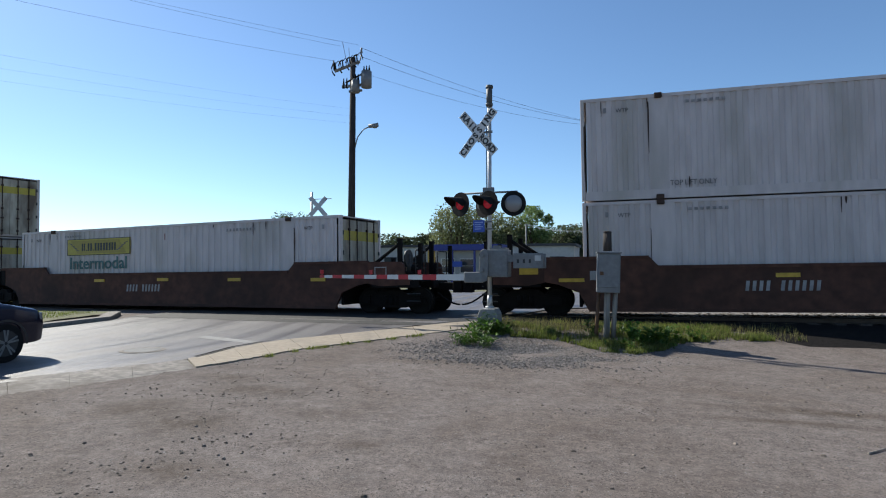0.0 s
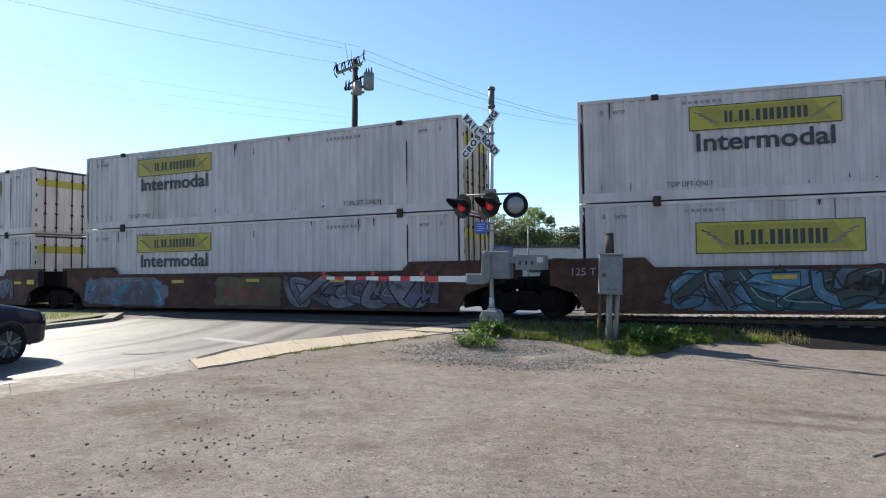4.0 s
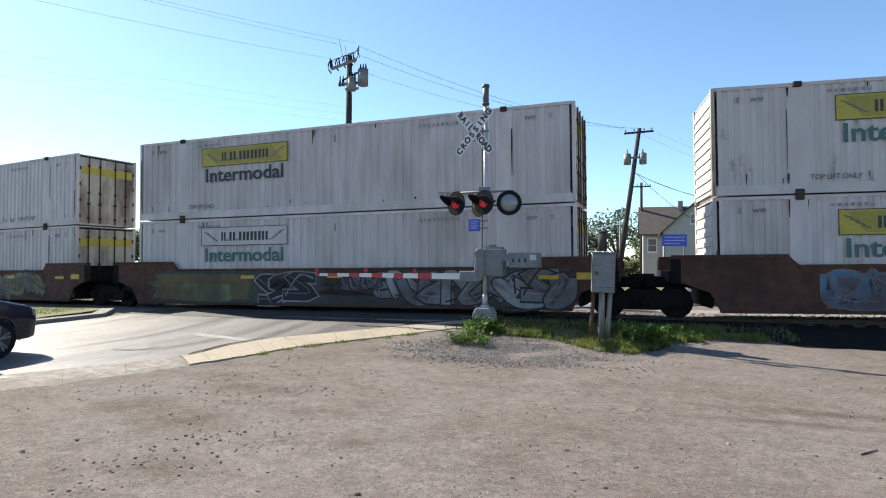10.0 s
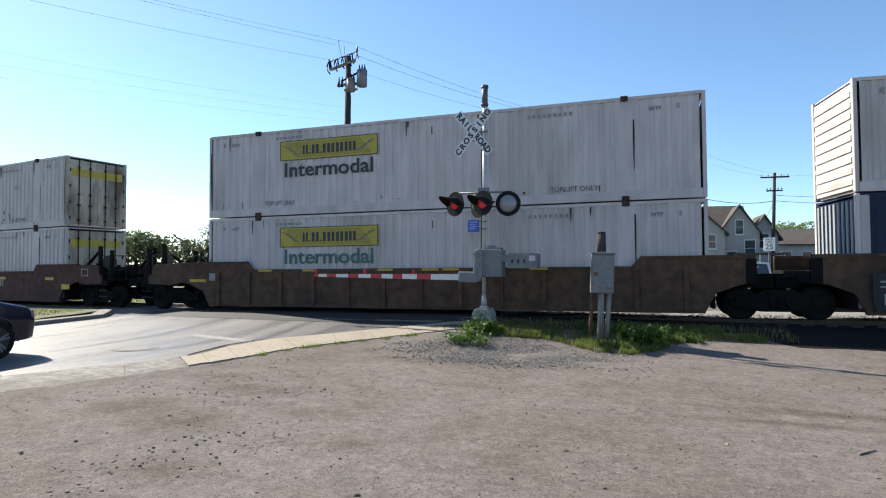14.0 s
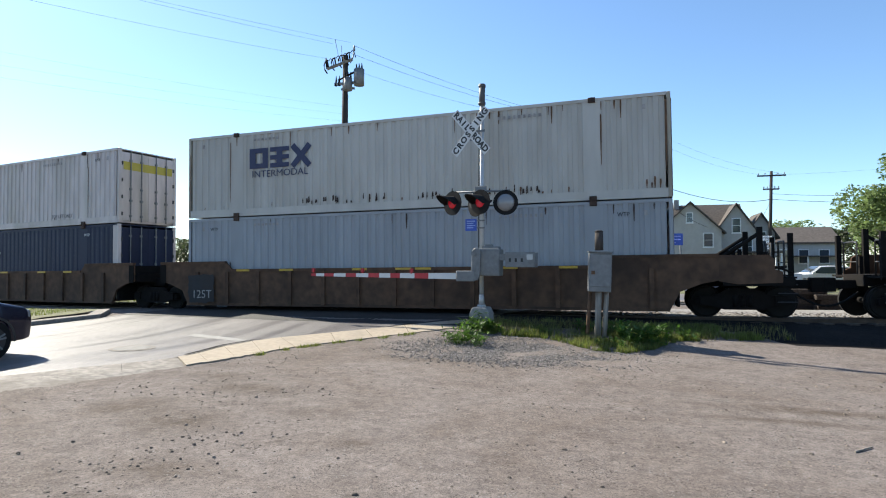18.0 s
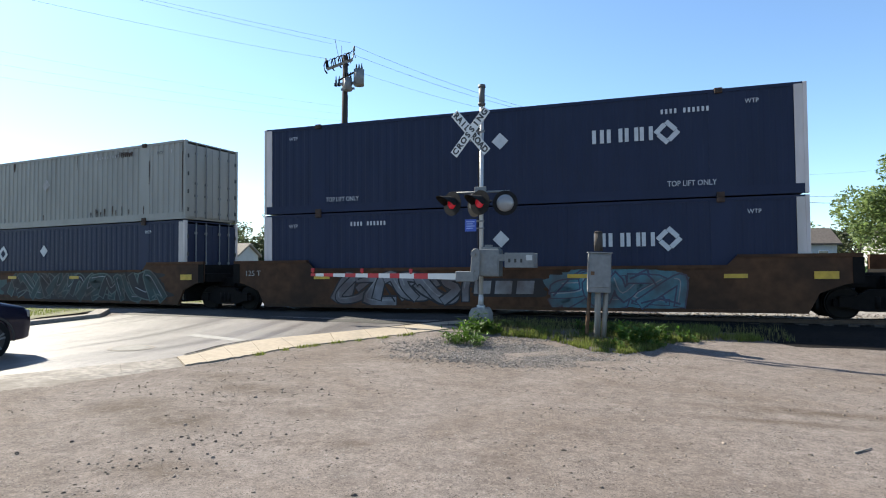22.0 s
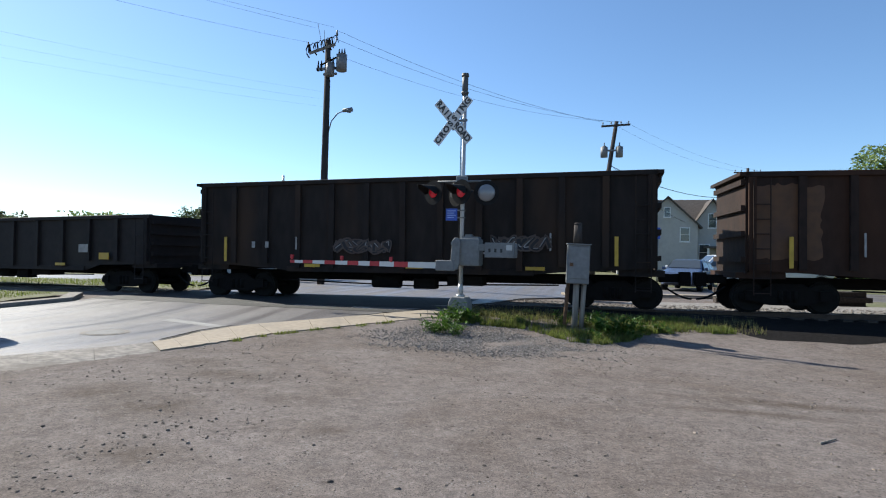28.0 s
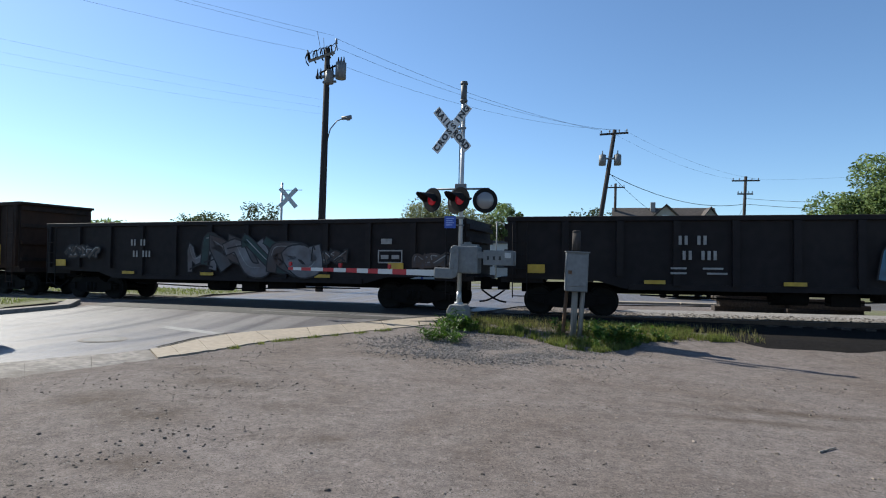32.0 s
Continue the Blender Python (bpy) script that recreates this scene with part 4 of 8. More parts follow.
def light_head(c, n, lens, visor):
    n = Vector(n).normalized()
    c = Vector(c)
    bm = B()
    disc(bm, c, -n, 0.34, 0.015, 30)
    h = part("backboard", bm, "signal_black", sig, "round black backboard")
    bm = B()
    disc(bm, c - n * 0.015, -n, 0.15, 0.14, 20, 0.10)
    tube(bm, c - n * 0.1, c - n * 0.1 + Vector((0, 0, 0.32)), 0.025, seg=8)
    part("housing", bm, "black", h)
    bm = B()
    lr = 0.15 if visor else 0.235
    q = n.to_track_quat("Z", "Y").to_matrix()
    rings = [[bm.verts.new(c + q @ Vector((lr * math.cos(u) * math.cos(g), lr * math.cos(u) * math.sin(g), 0.006 + 0.45 * lr * math.sin(u)))) for g in (6.28319 * k / 28 for k in range(28))]
             for u in (math.radians(15 * k) for k in range(6))]
    top = bm.verts.new(c + n * (0.006 + 0.45 * lr))
    for r0, r1 in zip(rings, rings[1:]):
        for k in range(28):
            bm.faces.new((r0[k], r0[(k + 1) % 28], r1[(k + 1) % 28], r1[k])).smooth = True
    for k in range(28):
        bm.faces.new((rings[-1][k], rings[-1][(k + 1) % 28], top)).smooth = True
    part("lens", bm, lens, h)
    if visor:
        bm = B()
        side = n.cross(Vector((0, 0, 1))).normalized()
        prev = None
        for k in range(13):
            a = math.radians(-100 + 200 * k / 12)
            d = side * math.sin(a) * 0.185 + Vector((0, 0, 1)) * math.cos(a) * 0.185
            ln = 0.58 * max(0.16, math.cos(a * 0.78))
            ring = [bm.verts.new(c + d + n * 0.01), bm.verts.new(c + d * 1.05 + n * ln - Vector((0, 0, 0.03))), bm.verts.new(c + d * 1.10 + n * ln - Vector((0, 0, 0.03))), bm.verts.new(c + d * 1.06 + n * 0.01)]
            if prev:
                for j in range(4):
                    bm.faces.new((prev[j], prev[(j + 1) % 4], ring[(j + 1) % 4], ring[j]))
            prev = ring
        bmesh.ops.recalc_face_normals(bm, faces=bm.faces[:])
        part("visor", bm, "signal_black", h)


light_head((MX - 0.80, MY - 0.16, 3.27), (-0.48, -0.877, 0), "lamp_on", True)
light_head((MX + 0.02, MY - 0.28, 3.27), (-0.46, -0.888, 0), "lamp_dim", True)
light_head((MX + 0.70, MY - 0.18, 3.25), (0.12, -0.99, 0), "lens", False)
light_head((MX - 0.22, MY + 0.20, 3.25), (0.62, 0.78, 0), "lamp_dim", True)
sb = boxpart("notice_plate", (-0.165, 0.165, -0.006, 0.006, -0.165, 0.165), "signblue", sig, 0.002, "small blue notice plate")
sb.matrix_basis = facing((MX - 0.28, MY - 0.10, 2.66), (-0.1, -1, 0))
bm = B()
for k in range(4):
    box(bm, -0.12, 0.12 - 0.05 * (k % 2), -0.009, -0.006, 0.09 - k * 0.06, 0.115 - k * 0.06)
part("notice_bar", bm, mat("pale_bar", (0.25, 0.33, 0.6), 0.6, stain=0, bump=0), sb)
bm = B()
for zz in (2.56, 2.76):
    box(bm, MX - 0.28, MX + 0.1, MY - 0.09, MY - 0.06, zz, zz + 0.04)
part("plate_bracket", bm, "galv", sig)

# gate machine, arm and counterweights
bm = B()
box(bm, MX - 0.02, MX + 0.56, MY - 0.30, MY + 0.25, 1.26, 2.00)
bevelled(bm, 0.03, 2)
gm = part("gate_machine", bm, "galv", sig, "grey steel gate machine case")
bm = B()
box(bm, MX + 0.02, MX + 0.52, MY - 0.315, MY - 0.30, 1.32, 1.94)
box(bm, MX + 0.33, MX + 0.43, MY - 0.33, MY - 0.315, 1.40, 1.52)
part("case_door", bm, "galv", gm)
bm = B()
box(bm, MX + 0.05, MX + 0.5, MY - 0.2, MY + 0.2, 2.0, 2.06)
box(bm, MX + 0.12, MX + 0.3, MY - 0.1, MY + 0.1, 2.06, 2.12)
part("case_lid", bm, "galv", gm)
bm = B()
slab(bm, [(-0.16, 1.22), (-0.06, 1.12), (0.06, 1.16), (0.11, 1.34)] + [(0.0 + 0.12 * math.cos(g), 1.88 + 0.14 * math.sin(g)) for g in (0.3 + 0.40 * k for k in range(7))] + [(-0.13, 1.6)], "y", -0.42, -0.34)
bevelled(bm, 0.012)
o = part("gate_bracket", bm, "galv", sig)
o.matrix_basis = pose(MX - 0.06, MY, 0)
bm = B()
tube(bm, (MX - 0.12, MY - 0.46, 1.86), (MX - 0.12, MY - 0.40, 1.86), 0.07, seg=12)
tube(bm, (MX - 0.12, MY - 0.46, 1.45), (MX - 0.12, MY - 0.40, 1.45), 0.05, seg=12)
tagged(part("pivot", bm, "galv", sig), kind="stuff")
bm = B()
box(bm, MX - 0.62, MX - 0.10, MY - 0.43, MY - 0.30, 1.11, 1.40)
bevelled(bm, 0.02)
part("arm_holder", bm, "galv", sig)
bm = B()
box(bm, MX + 0.5, MX + 1.35, MY - 0.28, MY - 0.22, 1.68, 1.86)
box(bm, MX + 0.5, MX + 1.35, MY + 0.12, MY + 0.18, 1.68, 1.86)
part("counterweight_arm", bm, "galv", sig)
for y0 in (MY - 0.36, MY + 0.18):
    cw = boxpart("counterweight", (MX + 0.72, MX + 1.52, y0, y0 + 0.06, 1.50, 1.90), "galv", sig, 0.012, "grey slotted counterweight plate")
    for k in range(3):
        boxpart("weight_slot", (MX + 0.82 + 0.16 * k, MX + 0.88 + 0.16 * k, y0 - 0.004, y0, 1.64, 1.74), "black", cw)
arm0, arm1 = Vector((MX - 0.55, MY - 0.36, 1.25)), Vector((-8.93, 16.02, 1.245))
cuts = [0.0, 0.19, 0.28, 0.375, 0.44, 0.515, 0.59, 0.675, 0.75, 0.835, 0.905, 0.965, 1.0]
for k, (u, v_) in enumerate(zip(cuts, cuts[1:])):
    a, b = arm0.lerp(arm1, u), arm0.lerp(arm1, v_)
    h0, h1 = 0.085 - 0.045 * u, 0.085 - 0.045 * v_
    bm = B()
    v = [bm.verts.new((p.x, p.y + dy, p.z + dz)) for p, h in ((a, h0), (b, h1)) for dy, dz in ((-0.025, -h), (0.025, -h), (0.025, h), (-0.025, h))]
    for f in ((0, 1, 2, 3), (7, 6, 5, 4), (0, 4, 5, 1), (1, 5, 6, 2), (2, 6, 7, 3), (3, 7, 4, 0)):
        bm.faces.new([v[i] for i in f])
    bmesh.ops.recalc_face_normals(bm, faces=bm.faces[:])
    part("gate_arm_stripe", bm, "red" if k % 2 else "white", sig, "red gate arm section" if k % 2 else "")
for f in (0.30, 0.63, 0.985):
    p = arm0.lerp(arm1, f)
    bm = B()
    tube(bm, p + Vector((0, -0.02, 0.06)), p + Vector((0, -0.02, 0.19)), 0.028, seg=8)
    box(bm, p.x - 0.04, p.x + 0.04, p.y - 0.06, p.y + 0.02, p.z + 0.09, p.z + 0.2)
    part("arm_lamp", bm, "red", sig, "small red lamp on the arm")
bm = B()
box(bm, MX + 1.30, MX + 1.46, MY - 0.375, MY - 0.362, 1.70, 1.84)
part("blank_plate", bm, "alu", sig)

# ---- metal box on timber posts ----
PX, PY = -0.55, 14.1
jb = thing("junction_box", "grey metal cabinet on weathered timber posts with a round cap", "junction box")
bm = B()
tube(bm, (PX + 0.03, PY, -0.3), (PX + 0.06, PY, 1.05), 0.075, 0.07, 14)
part("timber_post", bm, "greywood", jb)
bm = B()
tube(bm, (PX + 0.17, PY + 0.05, -0.3), (PX + 0.24, PY + 0.05, 1.05), 0.058, 0.055, 12)
part("timber_post", bm, "greywood", jb)
bm = B()
tube(bm, (PX - 0.22, PY + 0.1, -0.3), (PX - 0.13, PY + 0.1, 1.0), 0.045, seg=10)
part("conduit", bm, "rust", jb)
bm = B()
box(bm, -0.25, 0.25, -0.16, 0.16, 0.02, 0.92)
bevelled(bm, 0.02, 2)
cab = part("cabinet", bm, "galv", jb)
cab.matrix_basis = pose(PX + 0.07, PY, 0.93, 0, 1.5, 8)
bm = B()
box(bm, -0.225, 0.225, -0.178, -0.16, 0.14, 0.88)
bevelled(bm, 0.008)
dr = part("cabinet_door", bm, "galv", cab)
bm = B()
box(bm, -0.20, -0.12, -0.195, -0.178, 0.42, 0.50)
box(bm, -0.18, -0.14, -0.21, -0.195, 0.44, 0.48)
part("latch", bm, "rust", dr)
bm = B()
box(bm, -0.27, 0.27, -0.20, 0.18, 0.92, 0.945)
part("rain_hood", bm, "galv", cab)
bm = B()
tube(bm, (PX + 0.07, PY, 1.9), (PX + 0.07, PY, 2.33), 0.10, 0.09, 16)
tube(bm, (PX + 0.07, PY, 2.33), (PX + 0.07, PY, 2.36), 0.105, 0.07, 16)
part("cap", bm, "polewood", jb)


# ---- poles and wires ----
def insulator(bm, x, y, z):
    tube(bm, (x, y, z), (x, y, z + 0.10), 0.02, seg=6)
    tube(bm, (x, y, z + 0.08), (x, y, z + 0.20), 0.055, 0.035, 8)


def sagging(name, a, b, sag, r, label):
    a, b = Vector(a), Vector(b)
    bm = B()
    path_tube(bm, [a.lerp(b, k / 14) - Vector((0, 0, sag * 4 * (k / 14) * (1 - k / 14))) for k in range(15)], r, 5)
    return tag(part(name, bm, "hose"), label, "wire")


p1 = thing("utility_pole", "tall dark timber utility pole with transformers and street lamp", "utility pole")
A, Bv = Vector((-13.09, 26.48, -0.3)), Vector((-13.01, 26.48, 11.9))
bm = B()
tube(bm, A, Bv, 0.19, 0.13, 14)
part("pole", bm, "polewood", p1)
bm = B()
m = Matrix.Translation((-12.95, 26.4, 11.55)) @ pose(0, 0, 0, 0, -24, 25)
box(bm, -1.0, 0.35, -0.05, 0.05, -0.06, 0.06, m=m)
part("crossarm", bm, "greywood", p1)
for k in range(4):
    bm = B()
    q = m @ Vector((-0.9 + 0.38 * k, 0, 0.06))
    tube(bm, q, q + Vector((-0.05, 0, 0.30)), 0.045, 0.03, 8)
    path_tube(bm, [q + Vector((-0.02, 0, 0.34)), q + Vector((-0.16, 0, 0.30)), q + Vector((-0.24, 0, 0.10)), q + Vector((-0.18, -0.02, -0.12)), q + Vector((-0.05, -0.02, -0.30))], 0.034)
    path_tube(bm, [q + Vector((0.0, 0, 0.30)), q + Vector((0.12, 0, 0.42)), q + Vector((0.24, 0, 0.30)), q + Vector((0.30, 0, 0.05))], 0.020)
    part("cutout_fuse", bm, "truck", p1, "dark fuse cutout")
bm = B()
q = m @ Vector((-0.98, 0, 0.05))
tube(bm, q, (-14.04, 26.4, 11.83), 0.05, 0.035, 8)
part("strain_insulator", bm, "truck", p1)
bm = B()
path_tube(bm, [(-12.75, 26.48, 11.5), (-12.6, 26.48, 11.8), (-12.55, 26.48, 12.15)], 0.03)
tube(bm, (-12.55, 26.48, 12.1), (-12.55, 26.48, 12.35), 0.06, 0.04, 8)
part("top_bracket", bm, "galv", p1)
bm = B()
tube(bm, (-13.25, 26.3, 11.6), (-13.5, 26.3, 12.7), 0.012, seg=5)
tube(bm, (-13.1, 26.3, 11.6), (-13.15, 26.3, 12.35), 0.012, seg=5)
part("arrester_rod", bm, "black", p1)
bm = B()
box(bm, -13.5, -12.1, 26.25, 26.35, 10.38, 10.50)
box(bm, -13.1, -12.4, 26.20, 26.28, 10.1, 10.2)
part("transformer_bracket", bm, "galv", p1)
for x, y, z, w, h in ((-12.14, 26.2, 10.25, 0.25, 0.78), (-12.68, 26.1, 10.02, 0.20, 0.60)):
    bm = B()
    tube(bm, (x, y, z), (x, y, z + h), w, seg=16)
    tube(bm, (x, y, z + h), (x, y, z + h + 0.05), w * 1.04, w * 0.6, 16)
    box(bm, x - w * 1.05, x - w * 0.9, y - 0.06, y + 0.06, z + 0.1, z + h - 0.1)
    tr = part("transformer", bm, "galv", p1, "grey transformer can")
    for dx in (-0.14, 0.0, 0.14):
        bm = B()
        tube(bm, (x + dx, y, z + h), (x + dx, y, z + h + 0.14), 0.055, 0.045, 7)
        tube(bm, (x + dx, y, z + h + 0.14), (x + dx, y, z + h + 0.30), 0.04, 0.018, 7)
        part("bushing", bm, "truck", tr)
for x in (-13.42, -13.25):
    bm = B()
    tube(bm, (x, 26.3, 10.35), (x, 26.3, 10.62), 0.07, 0.05, 8)
    tube(bm, (x, 26.3, 10.62), (x, 26.3, 10.86), 0.04, 0.018, 7)
    part("arrester", bm, "truck", p1, "dark surge arrester")
bm = B()
tube(bm, (-13.3, 26.28, 10.62), (-12.2, 26.22, 11.02), 0.045, seg=8)
part("brace", bm, "truck", p1)
bm = B()
path_tube(bm, [(-12.85, 26.4, 7.35), (-12.7, 26.4, 7.9), (-12.4, 26.45, 8.28), (-12.05, 26.5, 8.42)], 0.028)
part("lamp_arm", bm, "galv", p1)
bm = B()
tube(bm, (-12.15, 26.5, 8.42), (-11.68, 26.55, 8.47), 0.09, 0.11, 12)
tube(bm, (-11.85, 26.53, 8.33), (-11.85, 26.53, 8.44), 0.11, 0.13, 12)
part("lamp_head", bm, "galv", p1, "grey street lamp head")
bm = B()
path_tube(bm, [(-12.8, 26.33, z) for z in (1.0, 4.0, 7.0, 9.9)], 0.02, 5)
part("riser_cable", bm, "hose", p1)

p2 = thing("utility_pole", "leaning timber utility pole with crossarm and two transformers", "utility pole")
A, Bv = Vector((-0.55, 42.0, -0.3)), Vector((0.98, 42.0, 10.9))
bm = B()
tube(bm, A, Bv, 0.19, 0.13, 12)
part("pole", bm, "polewood", p2)
bm = B()
m = Matrix.Translation((0.93, 41.85, 10.6)) @ pose(0, 0, 0, 0, -4, 8)
box(bm, -0.95, 0.95, -0.06, 0.06, -0.06, 0.06, m=m)
part("crossarm", bm, "polewood", p2)
for k in (-0.85, -0.3, 0.35, 0.85):
    bm = B()
    q = m @ Vector((k, 0, 0.06))
    insulator(bm, q.x, q.y, q.z)
    part("insulator", bm, "galv", p2)
for dx in (-0.45, 0.55):
    bm = B()
    tube(bm, (0.65 + dx, 41.9, 8.45), (0.65 + dx, 41.9, 9.15), 0.24, seg=14)
    tube(bm, (0.65 + dx, 41.9, 9.15), (0.65 + dx, 41.9, 9.22), 0.2, 0.1, 14)
    tube(bm, (0.65 + dx, 41.9, 9.2), (0.65 + dx, 41.9, 9.45), 0.04, seg=6)
    part("transformer", bm, "galv", p2, "grey transformer can")
bm = B()
box(bm, 0.1, 1.3, 41.85, 41.95, 8.85, 8.97)
part("transformer_bracket", bm, "galv", p2)


def plain_pole(x, y, h, lean, arms, label):
    r = thing("utility_pole", label, "utility pole")
    bm = B()
    tube(bm, (x, y, -0.3), (x + lean, y, h), 0.17, 0.12, 10)
    part("pole", bm, "polewood", r)
    for z, w in arms:
        bm = B()
        xx = x + lean * z / h
        box(bm, xx - w, xx + w, y - 0.12, y - 0.02, z - 0.06, z + 0.06)
        part("crossarm", bm, "polewood", r)
        for k in (-0.9, -0.45, 0.45, 0.9):
            bm = B()
            insulator(bm, xx + k * w, y - 0.07, z + 0.05)
            part("insulator", bm, "galv", r)
    return r


plain_pole(1.62, 62.0, 9.9, 0.0, [(9.5, 0.9)], "thin timber utility pole with one crossarm")
plain_pole(12.6, 58.7, 10.0, 0.25, [(9.6, 1.15), (8.4, 0.65)], "timber utility pole with two crossarms")
W1 = "black overhead power line"
for i, (a, b, s) in enumerate((
        ((-14.03, 26.4, 11.83), (-26.4, 11.5, 11.95), 0.22), ((-13.67, 26.4, 12.53), (-23.5, 14.1, 12.62), 0.10), ((-12.68, 26.4, 12.48), (-24.4, 12.7, 12.58), 0.10),
        ((-12.9, 26.4, 9.3), (-27.5, 6.6, 9.45), 0.35), ((-12.9, 26.4, 8.95), (-28.2, 6.8, 9.05), 0.35), ((-12.9, 26.4, 8.6), (-28.6, 7.1, 8.65), 0.35))):
    sagging("overhead_wire", a, b, s, 0.005 if i < 3 else 0.002, W1)
for a, b, s, r in (((-12.55, 26.48, 12.35), (0.1, 41.85, 10.85), 0.5, 0.010), ((-12.75, 26.48, 12.0), (0.7, 41.85, 10.85), 0.6, 0.010), ((-12.3, 26.3, 11.0), (1.3, 41.85, 10.85), 0.7, 0.008),
                   ((0.62, 42, 7.9), (12.8, 58.7, 7.5), 0.9, 0.03), ((0.62, 42, 8.0), (7.5, 57.5, 5.0), 0.5, 0.018), ((0.6, 41.85, 10.8), (11.8, 58.6, 9.75), 0.5, 0.007), ((1.6, 41.85, 10.8), (13.7, 58.6, 9.75), 0.5, 0.007),
                   ((12.85, 58.7, 8.0), (30, 55, 8.2), 0.6, 0.02), ((12.85, 58.7, 7.5), (32, 52, 7.4), 0.7, 0.025), ((12.85, 58.7, 7.6), (12.5, 61, 6.0), 0.1, 0.016), ((12.85, 58.7, 9.7), (30, 55, 10.4), 0.4, 0.007)):
    sagging("overhead_wire", a, b, s, r * 0.75, W1)

fw = thing("festoon_wire", "white pennant wire strung beyond the track", "wire")
bm = B()
fa, fb = Vector((-7.5, 45.0, 4.75)), Vector((-0.3, 45.0, 4.70))
fpts = [fa.lerp(fb, k / 14) - Vector((0, 0, 0.55 * 4 * (k / 14) * (1 - k / 14))) for k in range(15)]
path_tube(bm, fpts, 0.02, 5)
part("wire", bm, "white", fw)
for k in range(1, 14):
    bm = B()
    p = fpts[k]
    slab(bm, [(p.x - 0.1, p.z), (p.x + 0.1, p.z), (p.x + 0.02, p.z - 0.16)], "y", p.y - 0.005, p.y + 0.005)
    part("pennant", bm, "white", fw)
for p in (fa, fb):
    bm = B()
    tube(bm, (p.x, p.y, -0.2), (p.x, p.y, p.z + 0.05), 0.05, seg=8)
    part("post", bm, "galv", fw)

# ---- signs beyond the track ----
sp = thing("speed_sign", "white speed limit sign on a steel post beyond the track", "road sign")
bm = B()
box(bm, 7.91, 7.99, 37.72, 37.77, -0.1, 3.30)
part("post", bm, "galv", sp)
pl = boxpart("panel", (-0.30, 0.30, -0.006, 0.006, -0.38, 0.38), mat("bright_sign_sheet", (0.80, 0.80, 0.78), 0.4, var=0.03, stain=0.1, bump=0), sp, 0.003)
pl.matrix_basis = facing((7.95, 37.70, 2.90), (-0.40, -0.92, 0))
lettering("SPEED", 0.15, 0, -0.008, 0.27, "signblack", pl)
lettering("LIMIT", 0.15, 0, -0.008, 0.11, "signblack", pl)
lettering("25", 0.42, 0, -0.008, -0.16, "signblack", pl)
bs = thing("blue_sign", "blue rectangular property sign on two posts", "sign")
pl = boxpart("panel", (-0.74, 0.74, -0.04, 0.04, -0.37, 0.37), "signblue", bs, 0.01)
pl.matrix_basis = facing((3.0, 39.85, 3.22), (0.1, -1, 0))
for k in range(3):
    boxpart("text_bar", (-0.6, 0.6 - 0.3 * (k == 2), -0.046, -0.04, 0.16 - 0.2 * k, 0.22 - 0.2 * k), mat("bar_pale_blue", (0.3, 0.34, 0.7), 0.5, stain=0, bump=0), pl)
for x in (2.4, 3.6):
    bm = B()
    tube(bm, (x, 39.95, -0.1), (x, 39.95, 3.6), 0.05, seg=8)
    part("post", bm, "galv", bs)

# ---- signal at the other side of the track ----
s2 = thing("crossing_signal", "crossing mast with crossbuck seen from behind beyond the track", "crossing signal")
FX, FY = -16.48, 28.6
bm = B()
tube(bm, (FX, FY, -0.1), (FX, FY, 5.6), 0.07, 0.06, 12)
part("mast", bm, "alu", s2)
for ang in (-49, 49):
    bm = B()
    box(bm, -0.66, 0.66, -0.006 + 0.0001 * ang, 0.006 + 0.0001 * ang, -0.115, 0.115, m=facing((FX + 0.45, FY - 0.12, 4.78), (0.35, -0.94, 0)) @ pose(0, 0, 0, 0, ang, 0))
    part("crossbuck_blade", bm, "alu", s2, "bare back of a crossbuck blade")
bm = B()
tube(bm, (FX, FY, 5.2), (FX + 1.2, FY, 5.2), 0.02, seg=6)
part("bracket_arm", bm, "galv", s2)
bm = B()
tube(bm, (FX - 0.9, FY, 2.9), (FX + 0.9, FY, 2.9), 0.03, seg=6)
part("crossarm", bm, "galv", s2)
for dx in (-0.75, 0.75):
    bm = B()
    disc(bm, (FX + dx, FY, 2.65), (0, 1, 0), 0.3, 0.02)
    disc(bm, (FX + dx, FY, 2.65), (0, -1, 0), 0.13, 0.15)
    part("light_head", bm, "black", s2)
boxpart("gate_machine", (FX - 0.1, FX + 0.5, FY - 0.3, FY + 0.3, 1.0, 1.8), "galv", s2, 0.03)
boxpart("foundation", (FX - 0.3, FX + 0.3, FY - 0.3, FY + 0.3, -0.3, 0.3), "greyconc", s2, 0.02)
sh = thing("signal_cabinet", "white metal signal cabinet beside the far crossing", "cabinet", pose(-16.0, 31.5, gz(-16, 31.5)))
boxpart("body", (-0.7, 0.7, -0.6, 0.6, 0.0, 2.1), "alu", sh, 0.03)
boxpart("roof", (-0.76, 0.76, -0.66, 0.66, 2.1, 2.16), "alu", sh, 0.01)
boxpart("door", (-0.45, 0.45, -0.62, -0.60, 0.15, 1.95), "galv", sh, 0.005)


